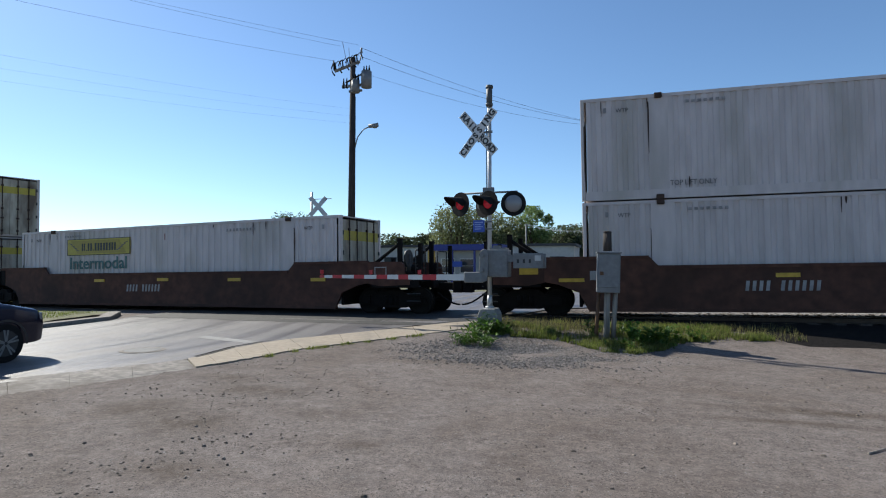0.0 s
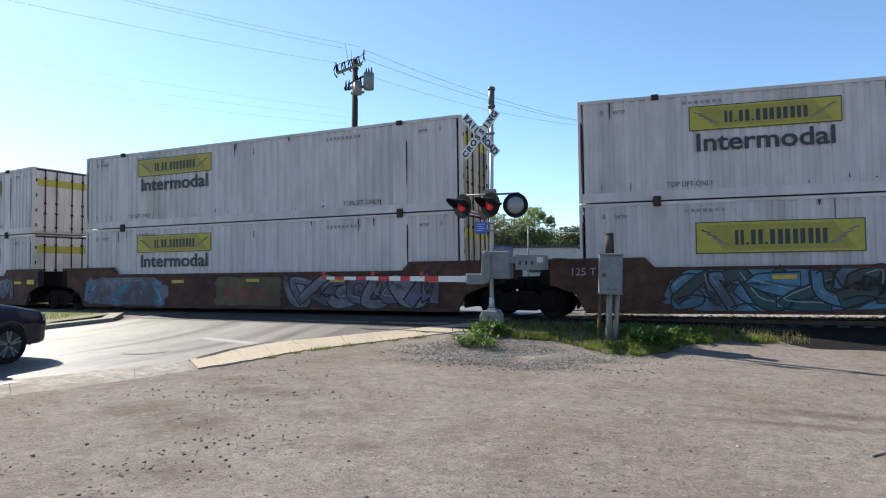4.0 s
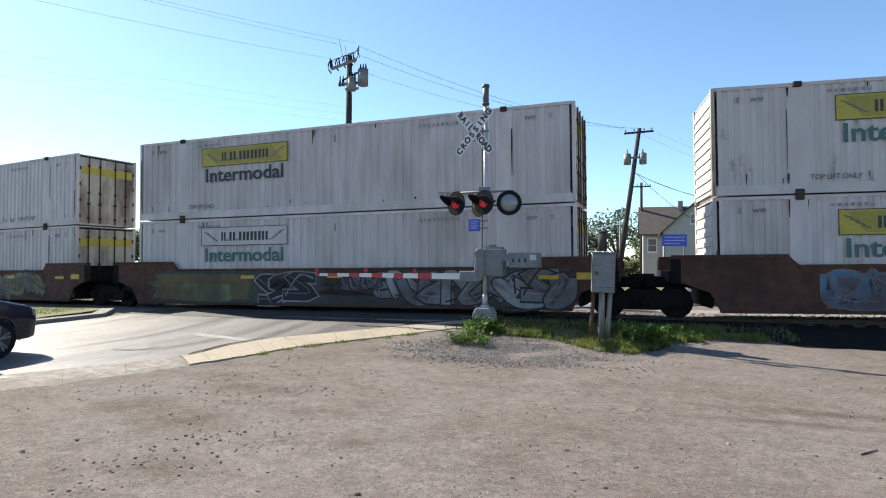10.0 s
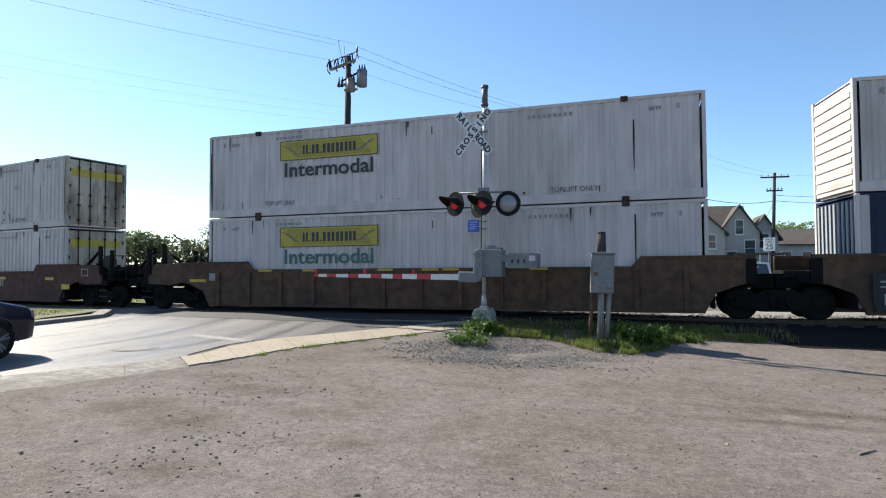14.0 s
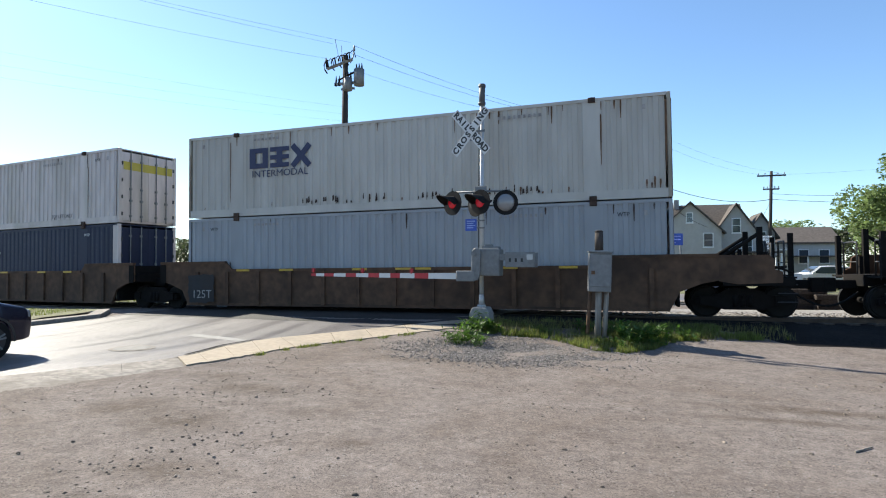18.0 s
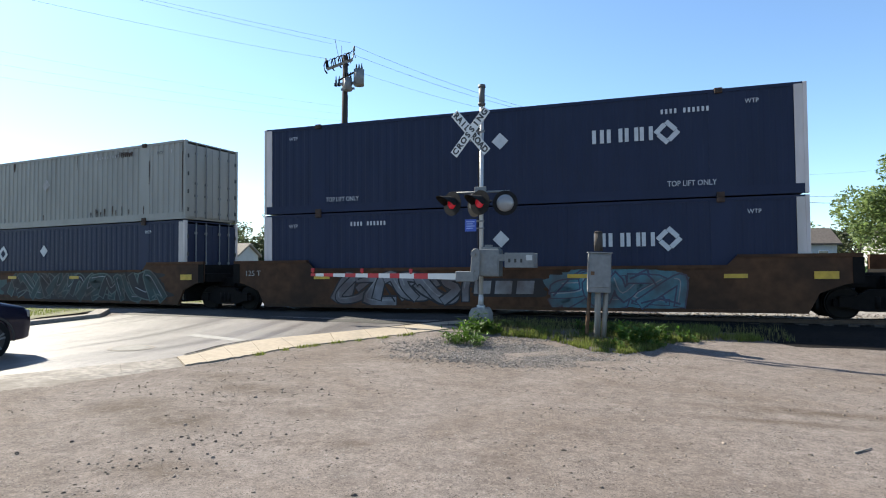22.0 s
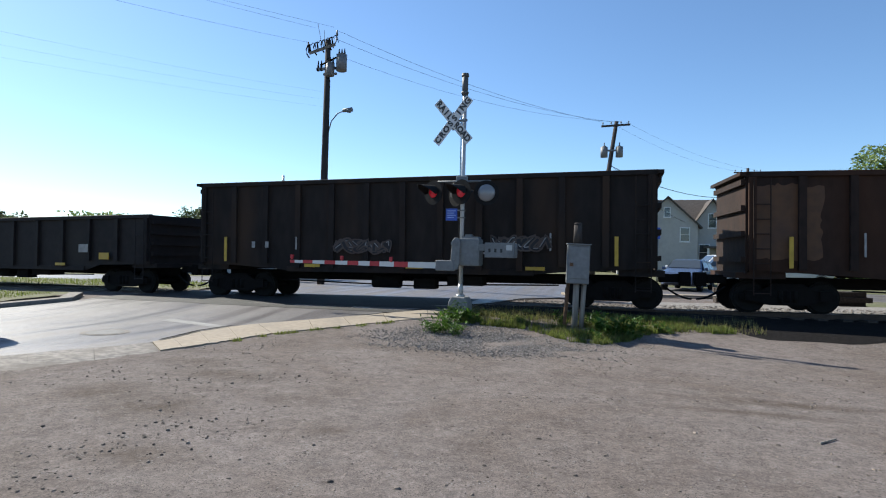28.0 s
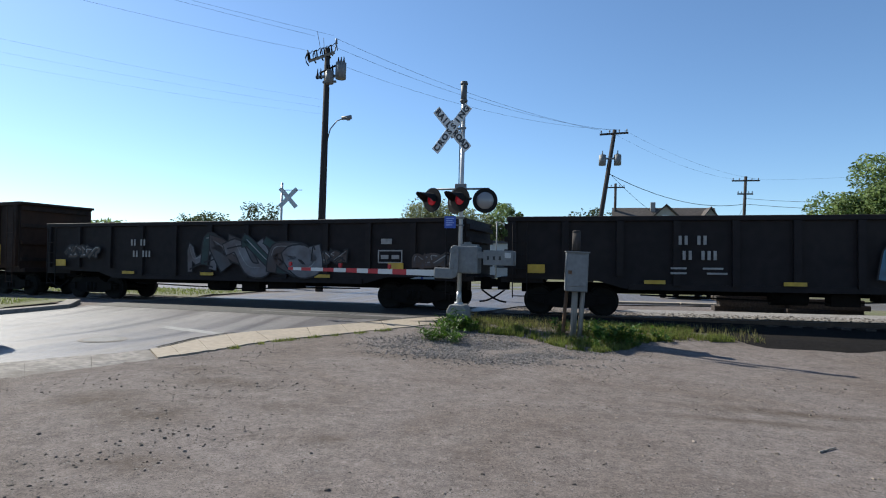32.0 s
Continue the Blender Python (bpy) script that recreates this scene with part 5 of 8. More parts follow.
# ---- trees ----
def tree(x, y, h, w, leaf, seed, n=2600, size=0.3, base=None, stem=0.3, airy=0.0, label="leafy green tree behind the buildings", droop=0.0):
    rng = random.Random(seed)
    root = thing("tree", label, "tree", pose(x, y, gz(x, y) if base is None else base))
    th = h * stem
    bm = B()
    tube(bm, (0, 0, -0.2), (0.03 * h, 0, th), 0.028 * h, 0.02 * h, 10)
    tips = []
    for k in range(9):
        a = 6.28319 * k / 9 + rng.uniform(-0.4, 0.4)
        r = w / 2 * rng.uniform(0.35, 0.8)
        p0 = Vector((0.03 * h, 0, th * rng.uniform(0.8, 1.0)))
        p1 = Vector((r * 0.5 * math.cos(a), r * 0.5 * math.sin(a), th + (h - th) * rng.uniform(0.2, 0.5)))
        p2 = Vector((r * math.cos(a), r * math.sin(a), th + (h - th) * rng.uniform(0.35, 0.9)))
        tube(bm, p0, p1, 0.013 * h, 0.009 * h, 6, False)
        tube(bm, p1, p2, 0.009 * h, 0.003 * h, 6, False)
        tips += [p1.lerp(p2, 0.6), p2]
    tube(bm, (0.03 * h, 0, th), (0, 0, h * 0.9), 0.016 * h, 0.004 * h, 6, False)
    tips += [Vector((0, 0, h * 0.7)), Vector((0, 0, h * 0.88))]
    part("trunk", bm, "bark", root)
    # clumps round the limbs, each a cloud of small leaves
    clumps = []
    for t in tips:
        clumps.append((t, rng.uniform(0.13, 0.24) * w))
    for _ in range(16):
        a, u = rng.uniform(0, 6.28), rng.uniform(-0.75, 1)
        rr = math.sqrt(max(0, 1 - u * u)) * w * 0.42 * rng.uniform(0.6, 1.05)
        clumps.append((Vector((rr * math.cos(a), rr * math.sin(a), th + (h - th) * (0.5 + 0.46 * u))), rng.uniform(0.08, 0.19) * w))
    vs, fs = [], []
    n, size = int(n * 1.7), size * 0.66
    for _ in range(n):
        c, r = clumps[rng.randrange(len(clumps))]
        d = Vector((rng.gauss(0, 1), rng.gauss(0, 1), rng.gauss(0, 0.8))).normalized() * r * rng.uniform(0.45, 1.08) ** 0.6
        p = c + d
        if droop:
            p.z -= droop * rng.random() ** 2
        if p.z > h or p.z < th * 0.5:
            continue
        a = Vector((rng.gauss(0, 1), rng.gauss(0, 1), rng.gauss(0, 0.6))).normalized()
        b = a.cross(Vector((rng.gauss(0, 1), rng.gauss(0, 1), rng.gauss(0, 1)))).normalized()
        s = size * rng.uniform(0.5, 1.1)
        o = len(vs)
        vs += [p - a * s, p + b * s * 0.45, p + a * s, p - b * s * 0.45]
        fs.append((o, o + 1, o + 2, o + 3))
    me = bpy.data.meshes.new("crown")
    me.from_pydata(vs, [], fs)
    me.materials.append(M[leaf])
    c = new("crown", me)
    c.parent = root
    return root


tree(16.4, 37.4, 7.9, 9.6, "leaf_a", 1, 24000, 0.21, stem=0.10, label="bright green leafy tree beyond the street")
tree(-21.0, 72, 9.6, 7.5, "leaf_c", 2, 4500, 0.32, label="pale green willow with drooping crown", droop=1.5)
tree(-15.8, 73, 8.6, 7.5, "leaf_c", 3, 4500, 0.32, label="pale green willow with drooping crown", droop=1.5)
tree(-11.6, 74, 9.2, 6.0, "leaf_a", 4, 3500, 0.32)
tree(-8.0, 80, 7.0, 7.0, "leaf_b", 5, 3000, 0.35)
for i, (x, y, h, w, lf) in enumerate(((-36.5, 88, 7.2, 7, "leaf_b"), (-33, 89, 6.6, 6, "leaf_b"), (-29.5, 88, 7.0, 5, "leaf_b"), (-26, 90, 7.4, 6, "leaf_a"), (-6.5, 95, 8.0, 9, "leaf_b"), (-1.4, 100, 11.0, 11, "leaf_b"), (5, 105, 8.5, 9, "leaf_a"), (23.8, 97, 8.2, 8, "leaf_a"), (28, 98, 7.0, 8, "leaf_b"), (18.5, 98, 7.0, 8, "leaf_b"),
                                      (-14, 100, 7.5, 9, "leaf_a"), (-20, 104, 8, 9, "leaf_b"))):
    tree(x, y, h, w, lf, 20 + i, 1800, 0.42, label="tree in the distance behind the buildings")
for i, (x, y, h, w, lf) in enumerate(((-33.2, 44.6, 5.6, 5.6, "leaf_b"), (-30.6, 47.0, 4.4, 4.6, "leaf_b"), (-36.5, 44, 4.2, 5, "leaf_b"), (-31.6, 50.5, 7.4, 4.2, "leaf_b"), (-36.2, 49.0, 6.2, 4.4, "leaf_b"), (-29.0, 54.0, 5.2, 4.6, "leaf_c"), (-26.3, 54.0, 5.6, 5.0, "leaf_c"))):
    tree(x, y, h, w, lf, 50 + i, 2400, 0.24, stem=0.2, label="dark dense tree behind the far crossing" if lf == "leaf_b" else "sparse spring tree with thin leaves")
for i in range(16):
    a = -60 - 3.0 * i
    tree(-80 - 9 * i * 0.9, 84 + 4 * math.sin(i * 1.7) + 2 * i * 0.2, 7.2 + 1.4 * math.sin(i * 2.3), 12, "leaf_a" if i % 3 else "leaf_b", 80 + i, 900, 0.8, label="tree in a distant wooded ridge")
for i in range(7):
    tree(26 + 7 * i, 78 + 3 * math.sin(i), 6.5 + math.sin(i * 2.1), 8, "leaf_a" if i % 2 else "leaf_b", 110 + i, 1300, 0.45, label="tree in the distance behind the houses")

def hedge(name, x0, x1, y, h, n, leaf, label, seed):
    """A far line of brush: many leaf clumps over uneven heights."""
    rng = random.Random(seed)
    vs, fs = [], []
    for _ in range(n):
        x = rng.uniform(x0, x1)
        top = h * (0.75 + 0.35 * noise.noise((x * 0.16, seed, 0)) + 0.2 * noise.noise((x * 0.7, seed, 3)))
        p = Vector((x, y + rng.gauss(0, 0.8), top * rng.random() ** 0.7))
        a = Vector((rng.gauss(0, 1), rng.gauss(0, 1), rng.gauss(0, 0.6))).normalized()
        b = a.cross(Vector((rng.gauss(0, 1), rng.gauss(0, 1), rng.gauss(0, 1)))).normalized()
        s = rng.uniform(0.15, 0.4)
        o = len(vs)
        vs += [p - a * s, p + b * s * 0.6, p + a * s, p - b * s * 0.6]
        fs.append((o, o + 1, o + 2, o + 3))
    me = bpy.data.meshes.new(name)
    me.from_pydata(vs, [], fs)
    me.materials.append(M[leaf])
    return tag(new(name, me), label, "hedge", kind="stuff")


hedge("far_brush", -70, 75, 108, 4.6, 16000, "leaf_b", "dark line of brush and far woods", 3)
hedge("hedge", -5.0, 2.0, 66, 2.6, 3500, "leaf_c", "unkempt green hedge between the buildings", 5)
hedge("hedge", 20.0, 60.0, 62, 2.2, 5000, "leaf_a", "green hedge beside the houses", 7)

# ---- houses and buildings ----
M["siding"] = mat("grey_siding", (0.40, 0.38, 0.35), 0.8, var=0.06, scale=3, stain=0.2, bump=0.1)
M["whitewall"] = mat("white_wall", (0.44, 0.44, 0.43), 0.8, var=0.06, scale=3, stain=0.25, bump=0.1)
M["shingle"] = mat("brown_shingles", (0.075, 0.062, 0.054), 0.9, var=0.3, scale=6, stain=0.3, bump=0.4, bump_scale=20)
M["pane"] = glass_mat("window_pane", (0.05, 0.06, 0.07))
M["trimwhite"] = mat("white_trim", (0.7, 0.7, 0.68), 0.6, var=0.05, stain=0.1, bump=0)
M["darktrim"] = mat("dark_trim", (0.05, 0.05, 0.055), 0.7, var=0.1, stain=0.1, bump=0)
M["blueawn"] = mat("blue_fascia", (0.035, 0.05, 0.24), 0.6, var=0.1, stain=0.2, bump=0)
M["ochre"] = mat("ochre_paint", (0.55, 0.36, 0.08), 0.7, var=0.1, stain=0.2, bump=0)


def window(parent, x, y, z, w, h):
    f = boxpart("window", (x - w / 2 - 0.08, x + w / 2 + 0.08, y - 0.05, y + 0.02, z - 0.08, z + h + 0.08), "trimwhite", parent)
    boxpart("pane", (x - w / 2, x + w / 2, y - 0.062, y - 0.05, z, z + h / 2 - 0.02), "pane", f)
    boxpart("pane", (x - w / 2, x + w / 2, y - 0.062, y - 0.05, z + h / 2 + 0.02, z + h), "pane", f)
    boxpart("sill", (x - w / 2 - 0.12, x + w / 2 + 0.12, y - 0.11, y - 0.05, z - 0.14, z - 0.08), "trimwhite", f)


def gable_block(parent, x0, x1, y0, y1, zw, zr, axis, wall="siding", over=0.35, roof="shingle"):
    """Walls with a pitched roof; axis: the way its ridge runs."""
    bm = B()
    if axis == "x":
        ym = (y0 + y1) / 2
        prof, ends = [(y0, -0.2), (y0, zw), (ym, zr - 0.05), (y1, zw), (y1, -0.2)], (x0, x1)
        ring = [[bm.verts.new((e, p[0], p[1])) for p in prof] for e in ends]
    else:
        xm = (x0 + x1) / 2
        prof, ends = [(x0, -0.2), (x0, zw), (xm, zr - 0.05), (x1, zw), (x1, -0.2)], (y0, y1)
        ring = [[bm.verts.new((p[0], e, p[1])) for p in prof] for e in ends]
    for k in range(4):
        bm.faces.new((ring[0][k], ring[0][k + 1], ring[1][k + 1], ring[1][k]))
    bm.faces.new(ring[0])
    bm.faces.new(ring[1][::-1])
    bmesh.ops.recalc_face_normals(bm, faces=bm.faces[:])
    part("wall", bm, wall, parent)
    for s in (-1, 1):
        bm = B()
        if axis == "x":
            ym = (y0 + y1) / 2
            ye = y0 - over if s < 0 else y1 + over
            ze = zw - over * (zr - zw) / (ym - y0)
            c = [(x0 - over, ye, ze), (x1 + over, ye, ze), (x1 + over, ym, zr), (x0 - over, ym, zr)]
        else:
            xm = (x0 + x1) / 2
            xe = x0 - over if s < 0 else x1 + over
            ze = zw - over * (zr - zw) / (xm - x0)
            c = [(xe, y0 - over, ze), (xe, y1 + over, ze), (xm, y1 + over, zr), (xm, y0 - over, zr)]
        lo = [bm.verts.new(p) for p in c]
        hi = [bm.verts.new((p[0], p[1], p[2] + 0.14)) for p in c]
        bm.faces.new(lo)
        bm.faces.new(hi)
        for j in range(4):
            bm.faces.new((lo[j], lo[(j + 1) % 4], hi[(j + 1) % 4], hi[j]))
        bmesh.ops.recalc_face_normals(bm, faces=bm.faces[:])
        part("roof", bm, roof, parent)


hs = thing("house", "grey sided two-storey house with brown gabled roofs", "house")
gable_block(hs, 1.7, 10.6, 59.2, 65.6, 4.75, 7.35, "x")
gable_block(hs, 3.4, 8.6, 57.6, 62.0, 4.75, 7.25, "y")
gable_block(hs, 8.3, 11.6, 58.6, 65.0, 4.7, 7.1, "y")
gable_block(hs, 11.3, 13.6, 61.0, 65.0, 4.6, 6.4, "y")
for x, y, z, w, h in ((5.95, 57.58, 5.5, 0.45, 0.8), (7.5, 57.58, 3.3, 0.7, 1.15), (2.5, 59.18, 3.0, 0.7, 1.15), (9.95, 58.58, 4.6, 0.6, 1.2), (10.8, 58.58, 2.6, 0.8, 1.4), (12.4, 60.98, 3.4, 0.8, 1.3), (9.3, 58.58, 1.6, 0.8, 1.4)):
    window(hs, x, y, z, w, h)
boxpart("chimney", (5.0, 5.45, 61.9, 62.4, 6.5, 8.0), "greyconc", hs, 0.02)
boxpart("porch_roof", (9.2, 13.4, 56.9, 58.6, 2.7, 2.85), "shingle", hs)
for x in (9.4, 11.3, 13.2):
    boxpart("porch_post", (x - 0.07, x + 0.07, 57.0, 57.14, -0.1, 2.7), "trimwhite", hs)
boxpart("porch_deck", (9.2, 13.4, 56.9, 58.6, -0.2, 0.45), "greywood", hs)
h2 = thing("house", "white sided house with low brown roof", "house")
gable_block(h2, 14.4, 20.6, 67.5, 74.0, 4.0, 5.55, "x", "whitewall")
for x in (15.8, 17.6, 19.4):
    window(h2, x, 67.48, 1.9, 0.8, 1.3)
boxpart("porch_roof", (14.6, 20.6, 65.9, 67.45, 2.5, 2.62), "shingle", h2)
for x in (14.8, 17.6, 20.4):
    boxpart("porch_post", (x - 0.06, x + 0.06, 66.0, 66.12, -0.1, 2.5), "trimwhite", h2)
h3 = thing("house", "far white house behind the street", "house")
gable_block(h3, 24.5, 31.0, 66, 73, 3.6, 5.6, "x", "whitewall")
for x in (26, 28.5):
    window(h3, x, 65.98, 1.4, 0.8, 1.3)

lb = thing("long_building", "long low white commercial building with flat dark roof edge", "building")
boxpart("wall", (-33, -5.5, 63.0, 70.0, -0.2, 3.7), "whitewall", lb)
boxpart("roof_edge", (-33.2, -5.3, 62.8, 70.2, 3.7, 3.98), "darktrim", lb)
for k in range(10):
    x = -31.5 + k * 2.7
    f = boxpart("window", (x - 0.75, x + 0.75, 62.93, 63.0, 1.1, 2.6), "darktrim", lb)
    boxpart("pane", (x - 0.68, x + 0.68, 62.90, 62.93, 1.17, 2.53), "pane", f)
for x in (-22.0, -13.0):
    boxpart("pilaster", (x - 0.15, x + 0.15, 62.85, 63.0, -0.2, 3.7), "darktrim", lb)
st = thing("store_building", "small white store with blue fascia and blue posts", "building")
boxpart("wall", (-17.2, -11.4, 52.5, 57.0, -0.2, 3.0), "whitewall", st)
boxpart("fascia", (-17.6, -11.0, 51.6, 57.2, 3.0, 3.55), "blueawn", st, label="blue painted fascia")
for x in (-17.3, -15.4, -13.3, -11.3):
    boxpart("post", (x - 0.09, x + 0.09, 51.7, 51.88, -0.2, 3.0), "blueawn", st)
boxpart("door", (-13.0, -12.0, 52.42, 52.5, -0.1, 2.2), "pane", st)
for x in (-16.0, -14.2):
    window(st, x, 52.5, 1.0, 1.2, 1.2)
boxpart("sign_panel", (-15.6, -14.4, 51.55, 51.6, 1.5, 2.0), "signblue", st)
boxpart("wall_panel", (-17.95, -17.25, 52.3, 52.5, -0.2, 3.4), "ochre", st, label="ochre painted wall panel")
sd_ = thing("shed", "small white garden shed with pale roof", "shed")
gable_block(sd_, -28.6, -25.9, 36.0, 38.5, 2.2, 2.95, "x", "whitewall", 0.2, "greywood")
boxpart("door", (-27.6, -26.8, 35.95, 36.0, 0, 1.9), "trimwhite", sd_)
gb = thing("storage_container", "white storage container behind the street", "container")
boxpart("body", (-31.0, -27.2, 47.5, 50, -0.2, 2.5), "whitewall", gb, 0.03)
for k in range(10):
    boxpart("rib", (-30.8 + k * 0.38, -30.68 + k * 0.38, 47.46, 47.5, 0.1, 2.4), "whitewall", gb)

# ---- stacked ties beside the far side of the track ----
pile = [(5.2, 22.6, 4), (5.2, 22.95, 4), (7.4, 22.6, 3), (7.4, 22.95, 3)]
for i, (x, y, n) in enumerate(pile):
    for k in range(n):
        bm = B()
        box(bm, -1.25, 1.25, -0.12, 0.12, 0, 0.17)
        bevelled(bm, 0.012)
        o = part("railroad_tie", bm, "tie")
        o.matrix_basis = pose(x + 0.15 * (k % 2), y + 0.02 * k, gz(x, y) + 0.04 + 0.172 * k, 0, 0, 6 + 3 * ((k * 7 + i) % 3))
        tag(o, "dark weathered timber tie in a stack", "timber", "stacked ties")


# ---- cars ----
def motor_car(paint, m, label, kind="hatch"):
    root = thing("car", label, "car", m)
    # local: nose towards +y, right side +x; stations along y
    if kind == "pickup":
        st_ = [(-2.7, .35, .62, .95, .95, .90, .88), (-2.6, .35, .62, 1.05, 1.05, .93, .90), (-0.9, .35, .62, 1.06, 1.07, .95, .9), (-0.85, .35, .62, 1.08, 1.75, .95, .72), (0.5, .35, .62, 1.08, 1.8, .95, .74), (1.2, .35, .62, 1.1, 1.2, .95, .85), (2.5, .35, .62, 1.02, 1.05, .93, .86), (2.7, .42, .6, .9, .92, .86, .8)]
    else:
        st_ = [(-2.1, .42, .6, .85, .9, .78, .70), (-2.02, .34, .62, .98, 1.1, .84, .72), (-1.5, .28, .64, .98, 1.42, .89, .66), (-0.6, .24, .64, .97, 1.5, .90, .64), (0.3, .24, .64, .96, 1.47, .90, .64), (1.0, .24, .64, .95, 1.06, .90, .74), (1.5, .26, .64, .92, .96, .89, .78), (1.95, .28, .62, .84, .87, .85, .72), (2.12, .30, .56, .74, .77, .76, .62), (2.2, .36, .52, .64, .66, .62, .5)]
    bm = B()
    rings = []
    for y, zl, zm, zb, zt, w, wt in st_:
        pts = [(-w * 0.94, zl), (-w, zm), (-w * 0.97, zb), (-wt, zt), (wt, zt), (w * 0.97, zb), (w, zm), (w * 0.94, zl)]
        rings.append([bm.verts.new((p[0], y, p[1])) for p in pts])
    for a, b in zip(rings, rings[1:]):
        for k in range(8):
            bm.faces.new((a[k], b[k], b[(k + 1) % 8], a[(k + 1) % 8]))
    bm.faces.new(rings[0])
    bm.faces.new(rings[-1][::-1])
    bmesh.ops.recalc_face_normals(bm, faces=bm.faces[:])
    bmesh.ops.bevel(bm, geom=bm.edges[:], offset=0.035, segments=2, affect="EDGES", profile=0.6)
    for f in bm.faces:
        f.smooth = True
    body = part("body", bm, paint, root)
    # glass: windscreen and side windows set on the cabin
    def pane(name, pts):
        bm = B()
        bm.faces.new([bm.verts.new(p) for p in pts])
        r = bmesh.ops.extrude_face_region(bm, geom=bm.faces[:])
        c = sum((Vector(p) for p in pts), Vector()) / len(pts)
        out = Vector((c.x, 0, 0.3)).normalized()
        bmesh.ops.translate(bm, verts=[v for v in r["geom"] if isinstance(v, bmesh.types.BMVert)], vec=out * 0.012)
        bmesh.ops.recalc_face_normals(bm, faces=bm.faces[:])
        part(name, bm, "pane", root)
    if kind == "pickup":
        pane("windscreen", [(-.78, 1.16, 1.22), (.78, 1.16, 1.22), (.68, .56, 1.76), (-.68, .56, 1.76)])
        for s in (-1, 1):
            pane("side_window", [(s * .93, 1.0, 1.14), (s * .76, .45, 1.7), (s * .74, -.7, 1.66), (s * .92, -.75, 1.14)])
    else:
        pane("windscreen", [(-.76, .98, 1.09), (.76, .98, 1.09), (.60, .36, 1.46), (-.60, .36, 1.46)])
        for s in (-1, 1):
            pane("side_window", [(s * .885, .8, 1.02), (s * .68, .3, 1.40), (s * .675, -.5, 1.43), (s * .885, -.5, 1.02)])
            pane("side_window", [(s * .885, -.58, 1.02), (s * .675, -.58, 1.42), (s * .70, -1.35, 1.36), (s * .88, -1.5, 1.03)])
    fr = st_[-2][0]
    for s in (-1, 1):
        bm = B()
        y1 = 1.92 if kind != "pickup" else 2.6
        box(bm, min(s * .42, s * .80), max(s * .42, s * .80), y1 - 0.12, y1 + (.16 if kind != "pickup" else .1), .66, .80)
        bevelled(bm, 0.03, 2)
        part("headlight", bm, "lens", root, "clear headlight")
        bm = B()
        box(bm, min(s * .9, s * 1.06), max(s * .9, s * 1.06), .72, .88, .98, 1.12)
        bevelled(bm, 0.03, 2)
        part("door_mirror", bm, paint, root)
        for yy in ((1.32, -1.32) if kind != "pickup" else (1.75, -1.65)):
            bm = B()
            tube(bm, (s * .70, yy, .325), (s * .905, yy, .325), .325, seg=28)
            ty = part("tyre", bm, "hose", root)
            bm = B()
            tube(bm, (s * .885, yy, .325), (s * .915, yy, .325), .22, seg=24)
            ri = part("rim", bm, "black", ty)
            for k in range(10):
                g = 6.28319 * (k // 2) / 5 + (0.16 if k % 2 else -0.16)
                bm = B()
                mm = Matrix.Translation((s * .918, yy, .325)) @ pose(0, 0, 0, math.degrees(g), 0, 0)
                box(bm, -.006, .006, -.014, .014, .03, .225, m=mm)
                part("spoke", bm, "galv", ty)
            bm = B()
            for k in range(16):
                g0, g1 = math.pi * k / 16 - 0.12, math.pi * (k + 1) / 16 - 0.12
                q = []
                for r_, g in ((.36, g0), (.40, g0), (.40, g1), (.36, g1)):
                    q.append(bm.verts.new((s * (.915 if kind != "pickup" else .965), yy + r_ * math.cos(g), .325 + r_ * math.sin(g))))
                bm.faces.new(q)
            part("wheel_arch", bm, "black", root)
    y1 = st_[-1][0]
    boxpart("grille", (-.5, .5, y1 - 0.05, y1 + 0.012, .40, .55), "black", root, 0.01)
    boxpart("bumper_vent", (-.6, .6, y1 - 0.14, y1 + 0.004, .30, .38), "black", root, 0.01)
    return root


M["navy_car"] = mat("dark_blue_car_paint", (0.007, 0.009, 0.026), 0.22, 0.3, var=0.05, stain=0.1, bump=0, spec=0.7)
M["white_car"] = mat("white_car_paint", (0.7, 0.7, 0.7), 0.3, 0, var=0.04, stain=0.1, bump=0, spec=0.6)
M["blue_car"] = mat("blue_grey_car_paint", (0.08, 0.11, 0.18), 0.25, 0.3, var=0.05, stain=0.1, bump=0, spec=0.7)
motor_car("navy_car", pose(-12.03, 6.80, gz(-12, 7) + 0.045, 0, 0, -3) @ Matrix.Diagonal((1.02, 1.02, 1.10, 1)), "dark blue hatchback waiting on the road before the gate")
motor_car("blue_car", pose(4.3, 31.5, 0.1, 0, 0, 160), "blue-grey car waiting beyond the crossing")
motor_car("white_car", pose(5.0, 37.5, 0.1, 0, 0, 165), "white car waiting behind another car")
motor_car("white_car", pose(6.9, 37.8, 0.1, 0, 0, 100), "white pickup truck parked near the house", "pickup")
motor_car("white_car", pose(12.2, 43.0, 0.1, 0, 0, 95), "white car parked on the street before the houses")

# ---- the train ----
HALF_W = 1.30


